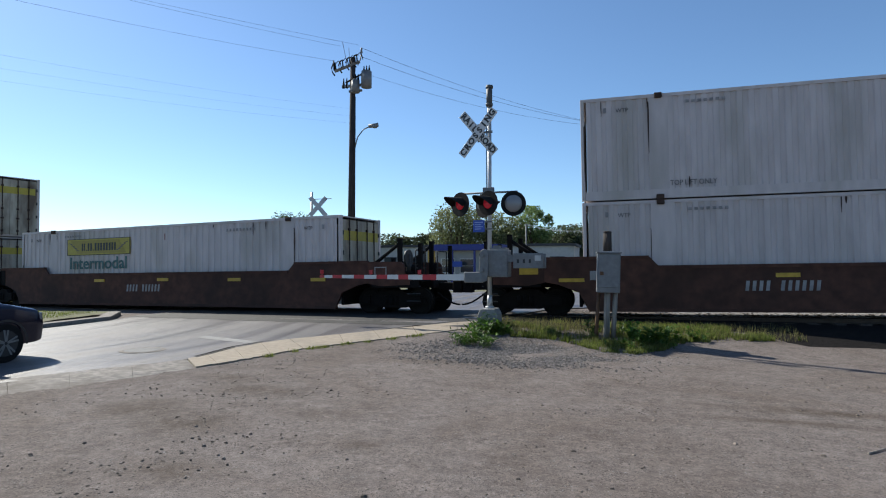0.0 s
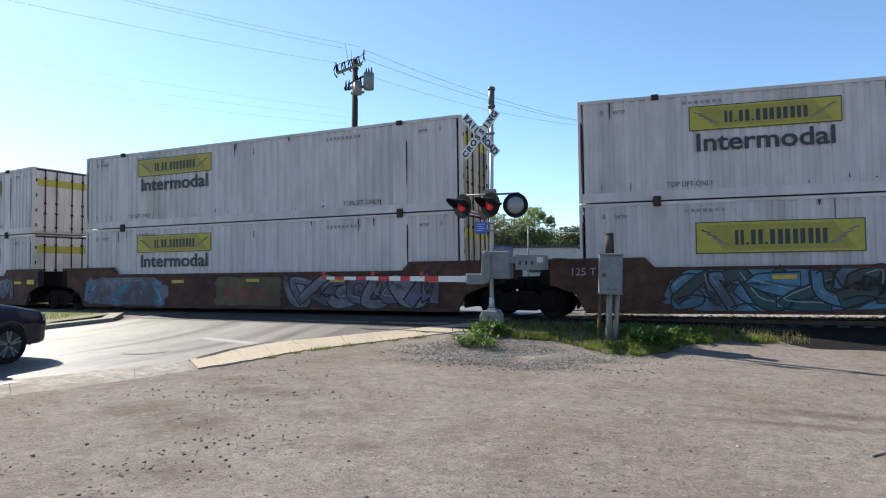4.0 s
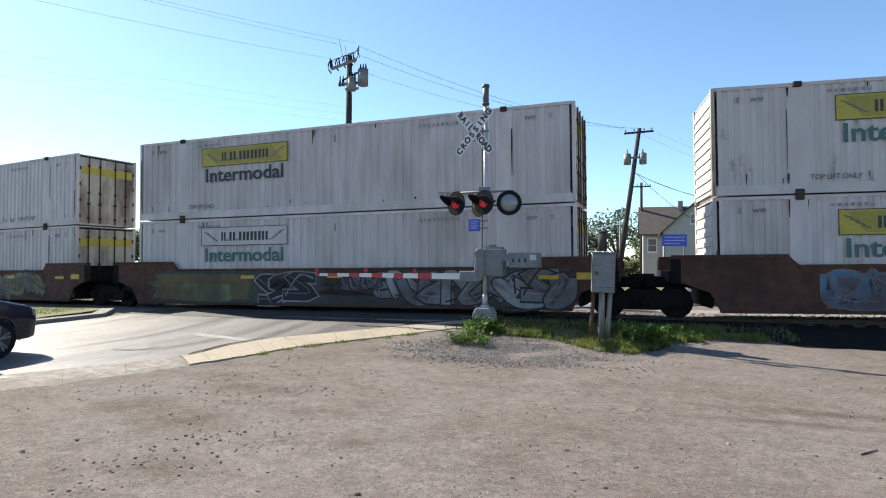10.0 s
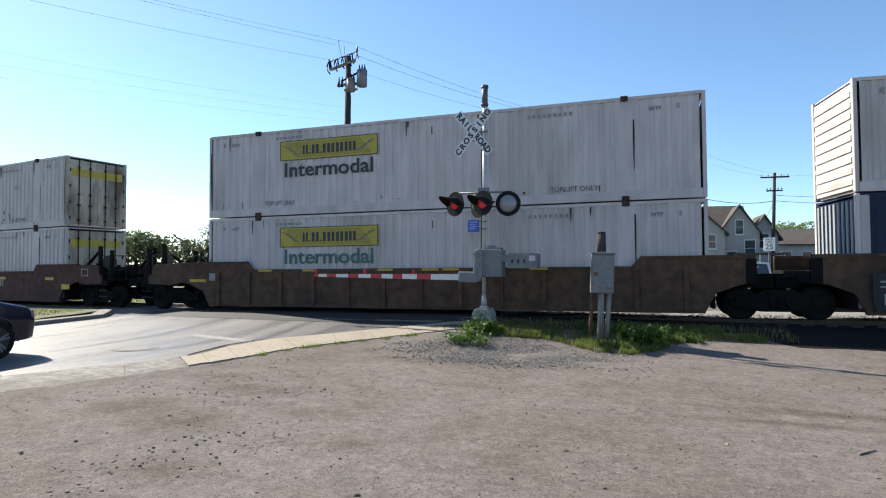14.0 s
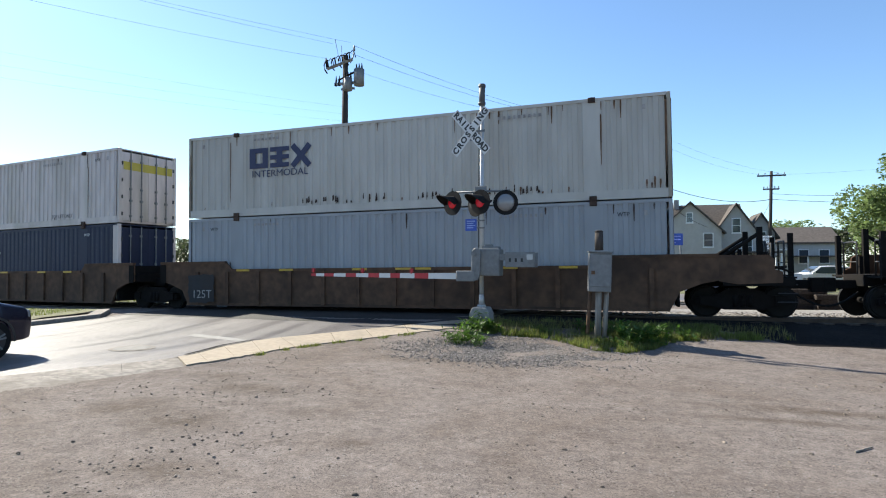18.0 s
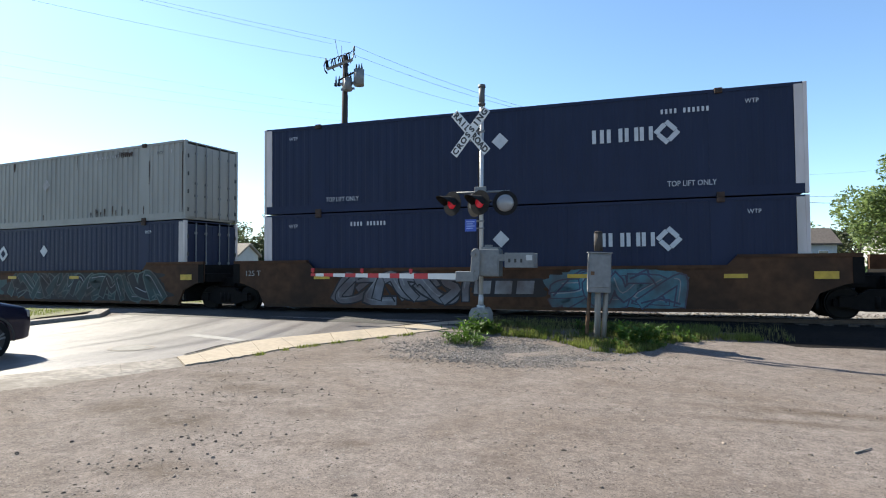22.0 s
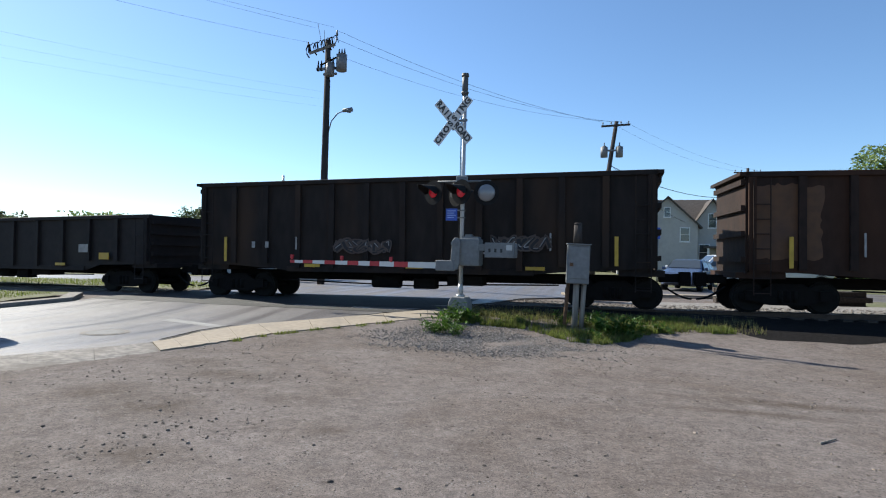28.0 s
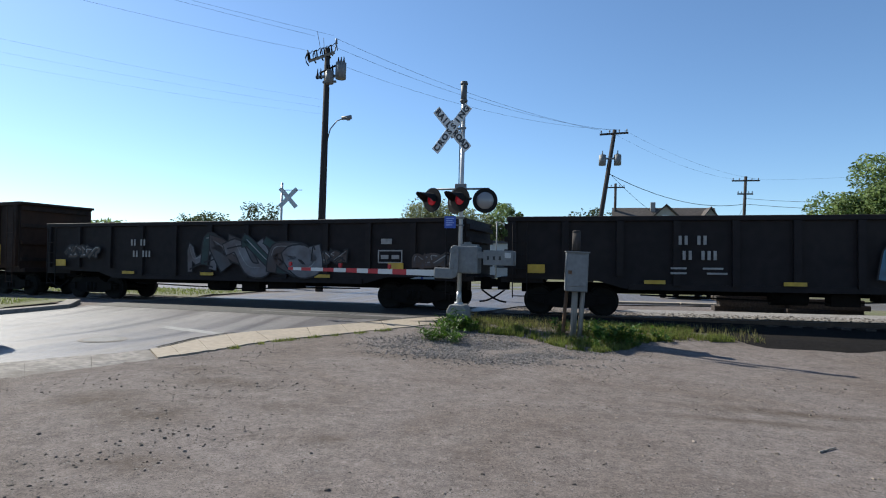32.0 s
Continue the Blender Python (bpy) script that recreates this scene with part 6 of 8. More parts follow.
def corrugated(bm, x0, x1, y, z0, z1, depth, pitch=0.29, side=-1):
    """A pressed steel wall along x with upright folds, its outer face at y."""
    n = max(1, int(round((x1 - x0) / pitch)))
    p = (x1 - x0) / n
    prof = []
    for i in range(n):
        a = x0 + i * p
        prof += [(a, 0), (a + p * 0.42, 0), (a + p * 0.54, 1), (a + p * 0.88, 1)]
    prof.append((x1, 0))
    lo = [bm.verts.new((x, y - side * depth * d, z0)) for x, d in prof]
    hi = [bm.verts.new((x, y - side * depth * d, z1)) for x, d in prof]
    for i in range(len(prof) - 1):
        q = (lo[i], lo[i + 1], hi[i + 1], hi[i])
        bm.faces.new(q if side < 0 else q[::-1])


def logo_plate(parent, x, z, y, plate, bars, words, wmat, w=3.62, h=0.66, wx=None, ws=0.67):
    """Plate with a row of plain blocks for the maker's name, the word below it."""
    g = boxpart("logo_plate", (x, x + w, y - 0.006, y + 0.02, z, z + h), plate, parent)
    bm = B()
    e = 0.022
    for a, b, c, d in ((0, w, 0, e), (0, w, h - e, h), (0, e, e, h - e), (w - e, w, e, h - e)):
        box(bm, x + a, x + b, y - 0.011, y - 0.006, z + c, z + d)
    part("plate_border", bm, bars, g)
    k = w / 3.62
    if plate == "plate":
        bm = B()
        slab(bm, [(x + 0.62 * k, z + 0.10 * h), (x + w - 0.20 * k, z + 0.10 * h), (x + w - 0.62 * k, z + 0.90 * h), (x + 0.20 * k, z + 0.90 * h)], "y", y - 0.0085, y - 0.0055)
        part("plate_ribbon", bm, "plate_dark", g, "darker yellow ribbon shape")
    cx, hh = x + 0.88 * k, 0.46 * h
    bm = B()
    for wd in (0.19, 0.06, 0.25, 0.06, 0.27, 0.27, 0.27, 0.24):
        wd *= k
        zz = z + 0.26 * h
        if wd < 0.1:
            box(bm, cx, cx + wd, y - 0.013, y - 0.008, zz, zz + 0.16 * hh)
        else:
            t = wd * 0.38
            box(bm, cx, cx + t, y - 0.013, y - 0.008, zz, zz + hh)
            box(bm, cx + wd - t, cx + wd, y - 0.013, y - 0.008, zz, zz + hh)
        cx += wd + 0.05 * k
    tagged(part("name_block", bm, bars, g), kind="stuff")
    # faint slanted lines at both ends of the plate
    bm = B()
    for s, px in ((1, x + 0.12 * k), (-1, x + w - 0.12 * k)):
        for q in range(4):
            a0, z0 = px + s * 0.13 * k * q, z + h * (0.78 - 0.13 * q)
            slab(bm, [(a0, z0), (a0 + s * 0.22 * k, z0 - 0.10 * h), (a0 + s * 0.22 * k, z0 - 0.15 * h), (a0, z0 - 0.05 * h)][::s], "y", y - 0.011, y - 0.006)
    tagged(part("plate_line", bm, "g_grey", g), kind="stuff")
    if words:
        lettering("Intermodal", ws, (x + w / 2) if wx is None else wx, y - 0.004, z - 0.345, wmat, parent, 1.13, bold=0.012)


def diamond(bm, x, z, r, y):
    """A ring of four blocks set on edge."""
    for k in range(4):
        m = Matrix.Translation((x, 0, z)) @ pose(0, 0, 0, 0, 45 + 90 * k, 0)
        box(bm, -r * 0.62, r * 0.34, y - 0.008, y - 0.003, r * 0.36, r * 0.72, m=m)


def container(kind, low):
    """A 53-foot container, 16.15 m long. kind: paint and marks."""
    raised, kind = kind == "j", kind.upper()      # "j": a "J" with its plate set higher
    body_mat = dict(J="box_white", R="box_white", O="box_white", D="box_dirty", Y="box_white", N="box_white", C="box_cream", K="box_white", P="box_grey", E="box_beige", U="box_navy", V="box_navy")[kind]
    post_mat = "box_white" if kind in "UV" else ("doortan" if kind in "DC" else body_mat)
    door_mat = "box_navy" if kind in "UV" else (body_mat if kind in "PEKNR" else "doortan")
    label = dict(J="white corrugated steel freight container with yellow plate, weathered", R="white corrugated freight container with yellow plate towards its rear", O="white corrugated freight container with outlined plate and faded lettering",
                 D="white freight container with rust-pitted sides and yellow plate", Y="white freight container with yellow plate and no wording", N="clean white freight container with yellow plate", C="cream freight container with navy railroad emblem, stained",
                 K="white freight container with light blue railroad emblem", P="plain grey corrugated freight container, stained", E="plain beige-grey corrugated freight container", U="navy blue freight container with white emblem and pale corner posts", V="navy blue freight container with white emblem towards its rear")[kind]
    root = thing("freight_container", label, "container", group="containers of the train")
    z0, L, H = (0.32 if low else 3.235), 8.075, 2.90
    f = -HALF_W
    # floor, roof and frame
    boxpart("floor", (-L + 0.1, L - 0.1, -1.24, 1.24, z0 + 0.03, z0 + 0.14), body_mat, root)
    boxpart("roof", (-L + 0.05, L - 0.05, -1.26, 1.26, z0 + H - 0.06, z0 + H - 0.02), body_mat, root)
    for s in (-1, 1):
        boxpart("bottom_rail", (-L + 0.1, L - 0.1, s * 1.285 - 0.02, s * 1.285 + 0.02, z0 + 0.02, z0 + 0.27), body_mat, root)
        boxpart("top_rail", (-L + 0.1, L - 0.1, s * 1.28 - 0.02, s * 1.28 + 0.02, z0 + H - 0.10, z0 + H - 0.01), body_mat, root)
        bm = B()
        corrugated(bm, -L + 0.16, -6.25, s * 1.285, z0 + 0.27, z0 + H - 0.10, 0.012 if kind in 'UV' else 0.032, side=s)
        corrugated(bm, -5.75, 5.75, s * 1.285, z0 + 0.27, z0 + H - 0.10, 0.012 if kind in 'UV' else 0.032, side=s)
        corrugated(bm, 6.25, L - 0.16, s * 1.285, z0 + 0.27, z0 + H - 0.10, 0.012 if kind in 'UV' else 0.032, side=s)
        part("side_wall", bm, body_mat, root)
        for x in (-6.0, 6.0):
            boxpart("lifting_post", (x - 0.25, x + 0.25, s * 1.27 - 0.025, s * 1.27 + 0.025, z0 + 0.27, z0 + H - 0.10), body_mat, root)
            for zz in (z0 - 0.01, z0 + H - 0.13):
                bm = B()
                box(bm, x - 0.10, x + 0.10, s * 1.29 - 0.08, s * 1.29 + 0.025, zz, zz + 0.14)
                bevelled(bm, 0.012)
                part("corner_casting", bm, "rustdark", root)
        for e in (-1, 1):
            bm = B()
            box(bm, e * L - 0.10 if e > 0 else -L, e * L if e > 0 else -L + 0.10, s * 1.235 - 0.065, s * 1.235 + 0.065, z0 + 0.02, z0 + H - 0.01)
            bevelled(bm, 0.01)
            part("corner_post", bm, post_mat, root, "pale corner post" if kind in "UV" else "")
            if kind in "UV":
                boxpart("post_panel", (e * L - (0.30 if e > 0 else -0.10), e * L - (0.10 if e > 0 else -0.30), s * 1.29 - 0.012, s * 1.29 + 0.012, z0 + 0.05, z0 + H - 0.06), post_mat, root)
    # doors at the rear end, ribbed wall at the front
    for d in (-1, 1):
        door = boxpart("door", (L - 0.05, L - 0.02, min(0.005 * d, 1.17 * d), max(0.005 * d, 1.17 * d), z0 + 0.12, z0 + H - 0.14), door_mat, root, label="weathered steel door")
        bm = B()
        for k in (0.33, 0.80):
            tube(bm, (L + 0.015, d * k, z0 + 0.08), (L + 0.015, d * k, z0 + H - 0.08), 0.022, seg=6)
            box(bm, L - 0.02, L + 0.03, d * k - 0.06, d * k + 0.06, z0 + 0.85, z0 + 0.93)
            for zz in (0.25, 1.3, 2.4):
                box(bm, L - 0.02, L + 0.025, d * k - 0.05, d * k + 0.05, z0 + zz, z0 + zz + 0.08)
        part("lock_rod", bm, "rustdark" if kind in "JROYDC" else "galv", door)
        for zz in (0.3, 0.95, 1.6, 2.25):
            boxpart("hinge", (L - 0.02, L + 0.012, d * 1.16 - 0.03, d * 1.16 + 0.03, z0 + zz, z0 + zz + 0.14), "black", door)
    if kind in "JROYDN":
        boxpart("door_plate", (L - 0.018, L - 0.012, -1.10, 1.10, z0 + 2.08, z0 + 2.40), "plate", root)
    if kind == "V":
        bm = B()
        for k in range(6):
            box(bm, L - 0.018, L - 0.010, -0.62 + 0.12 * k, -0.55 + 0.12 * k, z0 + 1.98, z0 + 2.16)
        for zz in (1.90, 2.02, 2.14, 2.26):
            box(bm, L - 0.018, L - 0.010, 0.58, 0.68, z0 + zz, z0 + zz + 0.08)
        box(bm, L - 0.018, L - 0.010, -0.52, -0.40, z0 + 1.12, z0 + 1.24)
        tagged(part("door_mark", bm, "letter_white", root), kind="stuff")
    bm = B()
    box(bm, -L + 0.03, -L + 0.05, -1.17, 1.17, z0 + 0.1, z0 + H - 0.12)
    fw = part("front_wall", bm, body_mat, root)
    for k in range(9 if kind in "UV" else 0):
        yy = -1.08 + k * 0.255
        boxpart("wall_rib", (-L + 0.0, -L + 0.028, yy, yy + 0.11, z0 + 0.14, z0 + H - 0.16), "box_grey", fw)
    for k in range(0 if kind in "UV" else 9):
        zz = z0 + 0.22 + k * 0.28
        boxpart("wall_rib", (-L + 0.0, -L + 0.028, -1.12, 1.12, zz, zz + 0.13), body_mat, fw)
    # marks on the side towards the lot
    y = f - 0.002
    tl = "letter_white" if kind in "UV" else "faded"
    if kind not in "CEU" and not (kind == "V" and low):
        lettering("TOP LIFT ONLY", 0.21, {"R": 4.9, "V": 5.3}.get(kind, 4.6), y, z0 + 0.40, tl, root, 0.84 if kind == "V" else 0.92)
        lettering("TOP LIFT ONLY", 0.20, -5.15, y, z0 + 0.42, tl, root, 0.84)
    bm = B()
    for wx in (6.8, -6.95) if kind != "U" else (6.2, -6.5):
        if kind not in "CK":
            lettering("WTP", 0.17, wx, y, z0 + 2.50, tl if kind != "P" else "letter", root, 0.9)
    for x in (-7.45, 7.35) if kind not in "UV" else ():
        box(bm, x, x + 0.08, y - 0.004, y, z0 + 2.46, z0 + 2.60)
    for k in range(9 if kind not in "UV" else 0):
        box(bm, 3.3 + k * 0.15, 3.3 + k * 0.15 + 0.07, y - 0.004, y, z0 + 2.52, z0 + 2.62)
    for k in range(7 if kind not in "UV" else 0):
        box(bm, -5.3 + k * 0.15, -5.3 + k * 0.15 + 0.09, y - 0.004, y, z0 + 2.58, z0 + 2.66)
    for k in range(11 if kind in "UV" else 0):
        if k != 4:
            nx, nz = (-5.03, z0 + 2.24) if kind == "U" else (-4.85, z0 + 2.46) if low else (4.55, z0 + 2.33)
            box(bm, nx + k * 0.115, nx + k * 0.115 + 0.06, y - 0.004, y, nz, nz + 0.13)
    tagged(part("number_bar", bm, "letter_white" if kind in "UV" else "mark" if kind in "PE" else "faint", root), kind="stuff")
    if kind in "JODN":
        if kind == "N":
            logo_plate(root, -5.12, z0 + 1.52, y, "plate", "letter", True, "letter", 3.75, 0.90, -3.25, 0.56)
        else:
            logo_plate(root, -5.22 if raised else -5.14, z0 + (1.92 if raised or kind == "O" else 1.84), y, "box_white" if kind == "O" else "plate", "letter", True, "letter_green" if kind in "OD" or (low and not raised) else "letter")
    elif kind == "Y":
        logo_plate(root, -5.05, z0 + 1.45, y, "plate", "letter", False, "letter", 3.95, 0.84)
    elif kind == "R":
        logo_plate(root, 1.74, z0 + (1.69 if low else 1.82), y, "plate", "letter", True, "letter")
    elif kind in "CK":
        lm = "letter_navy" if kind == "C" else "letter_blue"
        x, zz = (-5.47, z0 + 1.62) if kind == "C" else (-5.50, z0 + 1.52)
        k = 0.90 if kind == "C" else 0.95
        shapes = [[(0, 0.82, 0, 0.19), (0, 0.82, 0.58, 0.77), (0, 0.27, 0.19, 0.58), (0.58, 0.82, 0.19, 0.58)],
                  [(0.92, 1.74, 0, 0.17), (0.92, 1.74, 0.30, 0.47), (0.92, 1.74, 0.60, 0.77), (1.20, 1.46, 0.47, 0.60), (1.20, 1.46, 0.17, 0.30)]]
        for bars in shapes:
            bm = B()
            for a, b_, d, e in bars:
                box(bm, x + a * k, x + b_ * k, y - 0.006, y, zz + d * k, zz + e * k)
            tagged(part("emblem", bm, lm, root), kind="stuff")
        bm = B()
        for g in (-1, 1):
            m = Matrix.Translation((x + 2.26 * k, 0, zz + 0.385 * k)) @ pose(0, 0, 0, 0, 47 * g, 0)
            box(bm, -0.54 * k, 0.54 * k, y - 0.006 - 0.002 * (g > 0), y, -0.11 * k, 0.11 * k, m=m)
        tagged(part("emblem", bm, lm, root), kind="stuff")
        lettering("INTERMODAL", 0.33, x + 1.33 * k, y, zz - 0.20, lm, root, 1.08)
    elif kind in "UV":
        x, zz = (-4.72, z0 + 1.66) if kind == "U" else (2.72, z0 + 1.64)
        h = 0.38
        for a, wd in ((0, 0.32), (0.40, 0.42), (0.88, 0.36), (1.28, 0.34)):
            bm = B()
            t = 0.105
            box(bm, x + a, x + a + t, y - 0.006, y, zz, zz + h)
            box(bm, x + a + wd - t, x + a + wd, y - 0.006, y, zz, zz + h)
            tagged(part("emblem", bm, "letter_white", root), kind="stuff")
        bm = B()
        diamond(bm, x + 1.98, zz + h / 2, 0.36, y)
        tagged(part("emblem", bm, "letter_white", root), kind="stuff")
        bm = B()
        slab(bm, [(0.06 + 0.25 * a, z0 + 1.92 + 0.25 * b_) for a, b_ in ((-1, 0), (0, -1), (1, 0), (0, 1))], "y", y - 0.005, y)
        tagged(part("emblem", bm, "letter_white", root), kind="stuff")
    if kind == "E":
        bm = B()
        slab(bm, [(0.15 + 0.26 * a, z0 + 1.72 + 0.26 * b_) for a, b_ in ((-1, 0), (-0.2, -0.9), (1, 0), (0.1, 1))], "y", y - 0.005, y)
        part("emblem", bm, "mark", root)
    if kind not in "UV":
        drips(root, kind, z0, y)
    if kind in "JODY":
        boxpart("painted_tick", (0.30, 0.335, y - 0.004, y, z0 + 2.32, z0 + 2.56), "g_red", root)
    if kind in "DCOJ":
        rng = random.Random(5 + ord(kind))
        bm = B()
        for k in range({"D": 46, "C": 40, "O": 24, "J": 6}[kind]):
            x, zz = (rng.uniform(-4, 4), z0 + 0.35 + abs(rng.gauss(0, 0.55))) if kind == "D" else (rng.uniform(-3.5, 4.5) if kind in "CJ" else rng.choice((rng.uniform(-3, -1.6), rng.gauss(2.0, 0.9))), z0 + 0.27 + rng.uniform(0, 0.12))
            w, h = rng.uniform(0.03, 0.09), rng.uniform(0.05, 0.26) * (0.6 if kind in "OJ" else 1)
            slab(bm, [(x, zz), (x + w, zz + h * 0.2), (x + w * 0.8, zz + h), (x + w * 0.2, zz + h * 0.9)], "y", y - 0.003, y)
        tagged(part("rust_spot", bm, "rustdark", root), kind="stuff")
    return root


def stroke(bm, pts, w, y, taper=1.0):
    """A sprayed line of width w along a smooth curve through pts in the x-z plane, at depth y."""
    if len(pts) > 2:
        q, fine = [pts[0]] + list(pts) + [pts[-1]], []
        for i in range(1, len(q) - 2):
            for k in range(4):
                t = k / 4
                fine.append(tuple(0.5 * (2 * q[i][a] + (q[i + 1][a] - q[i - 1][a]) * t + (2 * q[i - 1][a] - 5 * q[i][a] + 4 * q[i + 1][a] - q[i + 2][a]) * t * t
                                         + (3 * q[i][a] - q[i - 1][a] - 3 * q[i + 1][a] + q[i + 2][a]) * t ** 3) for a in (0, 1)))
        pts = fine + [pts[-1]]
    P = [Vector((p[0], 0, p[1])) for p in pts]
    left, right = [], []
    n = len(P)
    for i, p in enumerate(P):
        d0 = (P[i] - P[i - 1]).normalized() if i else (P[1] - P[0]).normalized()
        d1 = (P[i + 1] - P[i]).normalized() if i < n - 1 else d0
        d = (d0 + d1)
        d = d.normalized() if d.length > 1e-4 else d0
        k = min(1.5, 1 / max(0.5, d.dot(d1)))
        nn = Vector((-d.z, 0, d.x)) * w / 2 * k * (1 + (taper - 1) * i / (n - 1))
        e = -d0 * w * 0.3 if i == 0 else (d1 * w * 0.3 if i == n - 1 else Vector())
        left.append(bm.verts.new((p + nn + e) + Vector((0, y, 0))))
        right.append(bm.verts.new((p - nn + e) + Vector((0, y, 0))))
    for i in range(n - 1):
        bm.faces.new((right[i], right[i + 1], left[i + 1], left[i]))


GLYPHS = [[(0.05, 0), (0.0, 0.5), (0.15, 1), (0.7, 0.95), (0.85, 0.7), (0.4, 0.5), (0.95, 0.0)], [(0.0, 0.95), (0.3, 1.0), (0.35, 0.1), (0.7, 0.0), (0.95, 0.35), (0.85, 1.0)],
          [(0.9, 0.8), (0.5, 1.0), (0.05, 0.75), (0.2, 0.5), (0.8, 0.45), (0.9, 0.15), (0.4, 0.0), (0.0, 0.2)], [(0.0, 0.0), (0.35, 1.0), (0.6, 0.9), (0.95, 0.0)],
          [(0.1, 1.0), (0.05, 0.3), (0.3, 0.0), (0.85, 0.1), (0.95, 0.8), (0.6, 0.95), (0.45, 0.5)], [(0.0, 0.1), (0.15, 0.95), (0.5, 0.35), (0.8, 1.0), (1.0, 0.0)], [(0.95, 0.95), (0.1, 0.9), (0.8, 0.1), (0.0, 0.0)]]


def drips(root, kind, z0, y):
    """Rust runs and grime on a long side, from the top rail, the bottom rail and the lifting posts."""
    rng = random.Random(ord(kind) * 7 + int(z0 * 10))
    bm = B()
    spots = []
    for _ in range({"C": 34, "D": 22, "E": 16, "P": 18}.get(kind, 7)):
        x, h = rng.uniform(-7.8, 7.8), rng.uniform(0.10, 0.55)
        if rng.random() < 0.5:
            spots.append((x, z0 + 2.79 - h, h))
        else:
            spots.append((x, z0 + 0.27, h * 0.6))
    for x in (-7.98, 7.95, 6.24, -6.26):
        if rng.random() < (0.95 if kind in "CDE" else 0.5):
            h = rng.uniform(0.6, 2.2)
            spots.append((x, z0 + rng.uniform(0.27, 2.7 - h), h))
    if kind == "E":
        spots += [(2.9 + 0.32 * k + rng.uniform(-0.08, 0.08), z0 + 0.28, rng.uniform(0.12, 0.4)) for k in range(8)]
        spots += [(4.4 + 0.11 * k, z0 + 2.50, rng.uniform(0.14, 0.26)) for k in range(9)]
    for x, z, h in spots:
        w = rng.uniform(0.010, 0.032) * (2.2 if kind == "E" and z > z0 + 2.4 else 1)
        slab(bm, [(x - w * 0.4, z), (x + w * 0.3, z + h * 0.05), (x + w, z + h * 0.8), (x + w * 0.7, z + h), (x - w * 0.8, z + h), (x - w, z + h * 0.6)], "y", y - 0.003, y)
    tagged(part("rust_run", bm, "rust" if kind == "C" else "rustdark", root), kind="stuff")


def graffiti(parent, x0, x1, z0, z1, y, fills, edge, seed, cloud=""):
    """Sprayed piece: a cloud behind, letter-like strokes with an edge and a fill, thin shine lines."""
    rng = random.Random(seed)
    h = z1 - z0
    n = max(3, int(round((x1 - x0) / (h * 0.52))))
    w = (x1 - x0) / n
    be, bf, bh = B(), [B() for _ in fills], B()
    if cloud:
        bm = B()
        m = 60
        pts = []
        for k in range(m):
            a = 6.28319 * (k + 0.5) / m
            r = 1 + 0.07 * math.sin(a * 5 + seed) + 0.05 * rng.uniform(-1, 1)
            px = (x0 + x1) / 2 + (x1 - x0) * 0.53 * r * math.copysign(abs(math.cos(a)) ** 0.5, math.cos(a))
            pz = (z0 + z1) / 2 + h * 0.50 * r * math.copysign(abs(math.sin(a)) ** 0.5, math.sin(a))
            pts.append((px, min(max(pz, z0 - 0.06), z1 + 0.02)))
        c = bm.verts.new(((x0 + x1) / 2, y - 0.002, (z0 + z1) / 2))
        vs = [bm.verts.new((p[0], y - 0.002, p[1])) for p in pts]
        for k in range(m):
            bm.faces.new((c, vs[k], vs[(k + 1) % m]))
        tagged(part("graffiti_ground", bm, cloud, parent), kind="stuff")
    for k in range(n):
        gl = GLYPHS[rng.randrange(len(GLYPHS))]
        flip, tilt = rng.random() < 0.4, rng.uniform(-0.7, 0.7)
        hh = h * rng.uniform(0.72, 0.90)
        zb = z0 + (h - hh) * rng.random()
        th = h * rng.uniform(0.17, 0.30)
        pts = []
        for a, b in gl:
            a = 1 - a if flip else a
            X = min(max(x0 + w * (k - 0.35 + 1.7 * a) + tilt * (b - 0.5) * h + rng.uniform(-0.12, 0.12) * h, x0), x1)
            Z = zb + th / 2 + (hh - th) * b + rng.uniform(-0.03, 0.03) * h
            pts.append((X, min(max(Z, z0 + th / 2), z1 - th / 2)))
        tp = rng.uniform(0.6, 1.5)
        d = 0.0035 + 0.0012 * k
        stroke(be, pts, th + 0.085, y - d, tp)
        stroke(bf[k % len(fills)], pts, th, y - d - 0.0005, tp)
        stroke(bh, [(p[0] - th * 0.18, p[1] + th * 0.22) for p in pts[1:4]], 0.03, y - d - 0.001)
        if rng.random() < 0.5:
            a, b = pts[0], pts[-1]
            stroke(be, [a, ((a[0] + b[0]) / 2, a[1] + 0.1), b], 0.05, y - d - 0.0015)
    g = tagged(part("graffiti", be, edge, parent, "sprayed graffiti"), kind="stuff")
    for b, m in zip(bf, fills):
        tagged(part("graffiti_fill", b, m, g), kind="stuff")
    tagged(part("graffiti_shine", bh, "g_pale" if edge != "g_pale" else "g_grey", g), kind="stuff")


def paint_patch(parent, x0, x1, z0, z1, y, material, seed):
    """Rolled-over paint with an uneven edge."""
    rng = random.Random(seed)
    bm = B()
    m = 64
    c = bm.verts.new(((x0 + x1) / 2, y, (z0 + z1) / 2))
    vs = []
    for k in range(m):
        a = 6.28319 * (k + 0.5) / m
        ca, sa = math.cos(a), math.sin(a)
        q = max(abs(ca), abs(sa))
        f = 0.86 + 0.10 * noise.noise((a * 2.5, seed, 0)) + 0.06 * rng.random()
        vs.append(bm.verts.new(((x0 + x1) / 2 + (x1 - x0) / 2 * ca / q * f, y, (z0 + z1) / 2 + (z1 - z0) / 2 * sa / q * f)))
    for k in range(m):
        bm.faces.new((c, vs[k], vs[(k + 1) % m]))
    part("paint_patch", bm, material, parent)


SHARED = {}


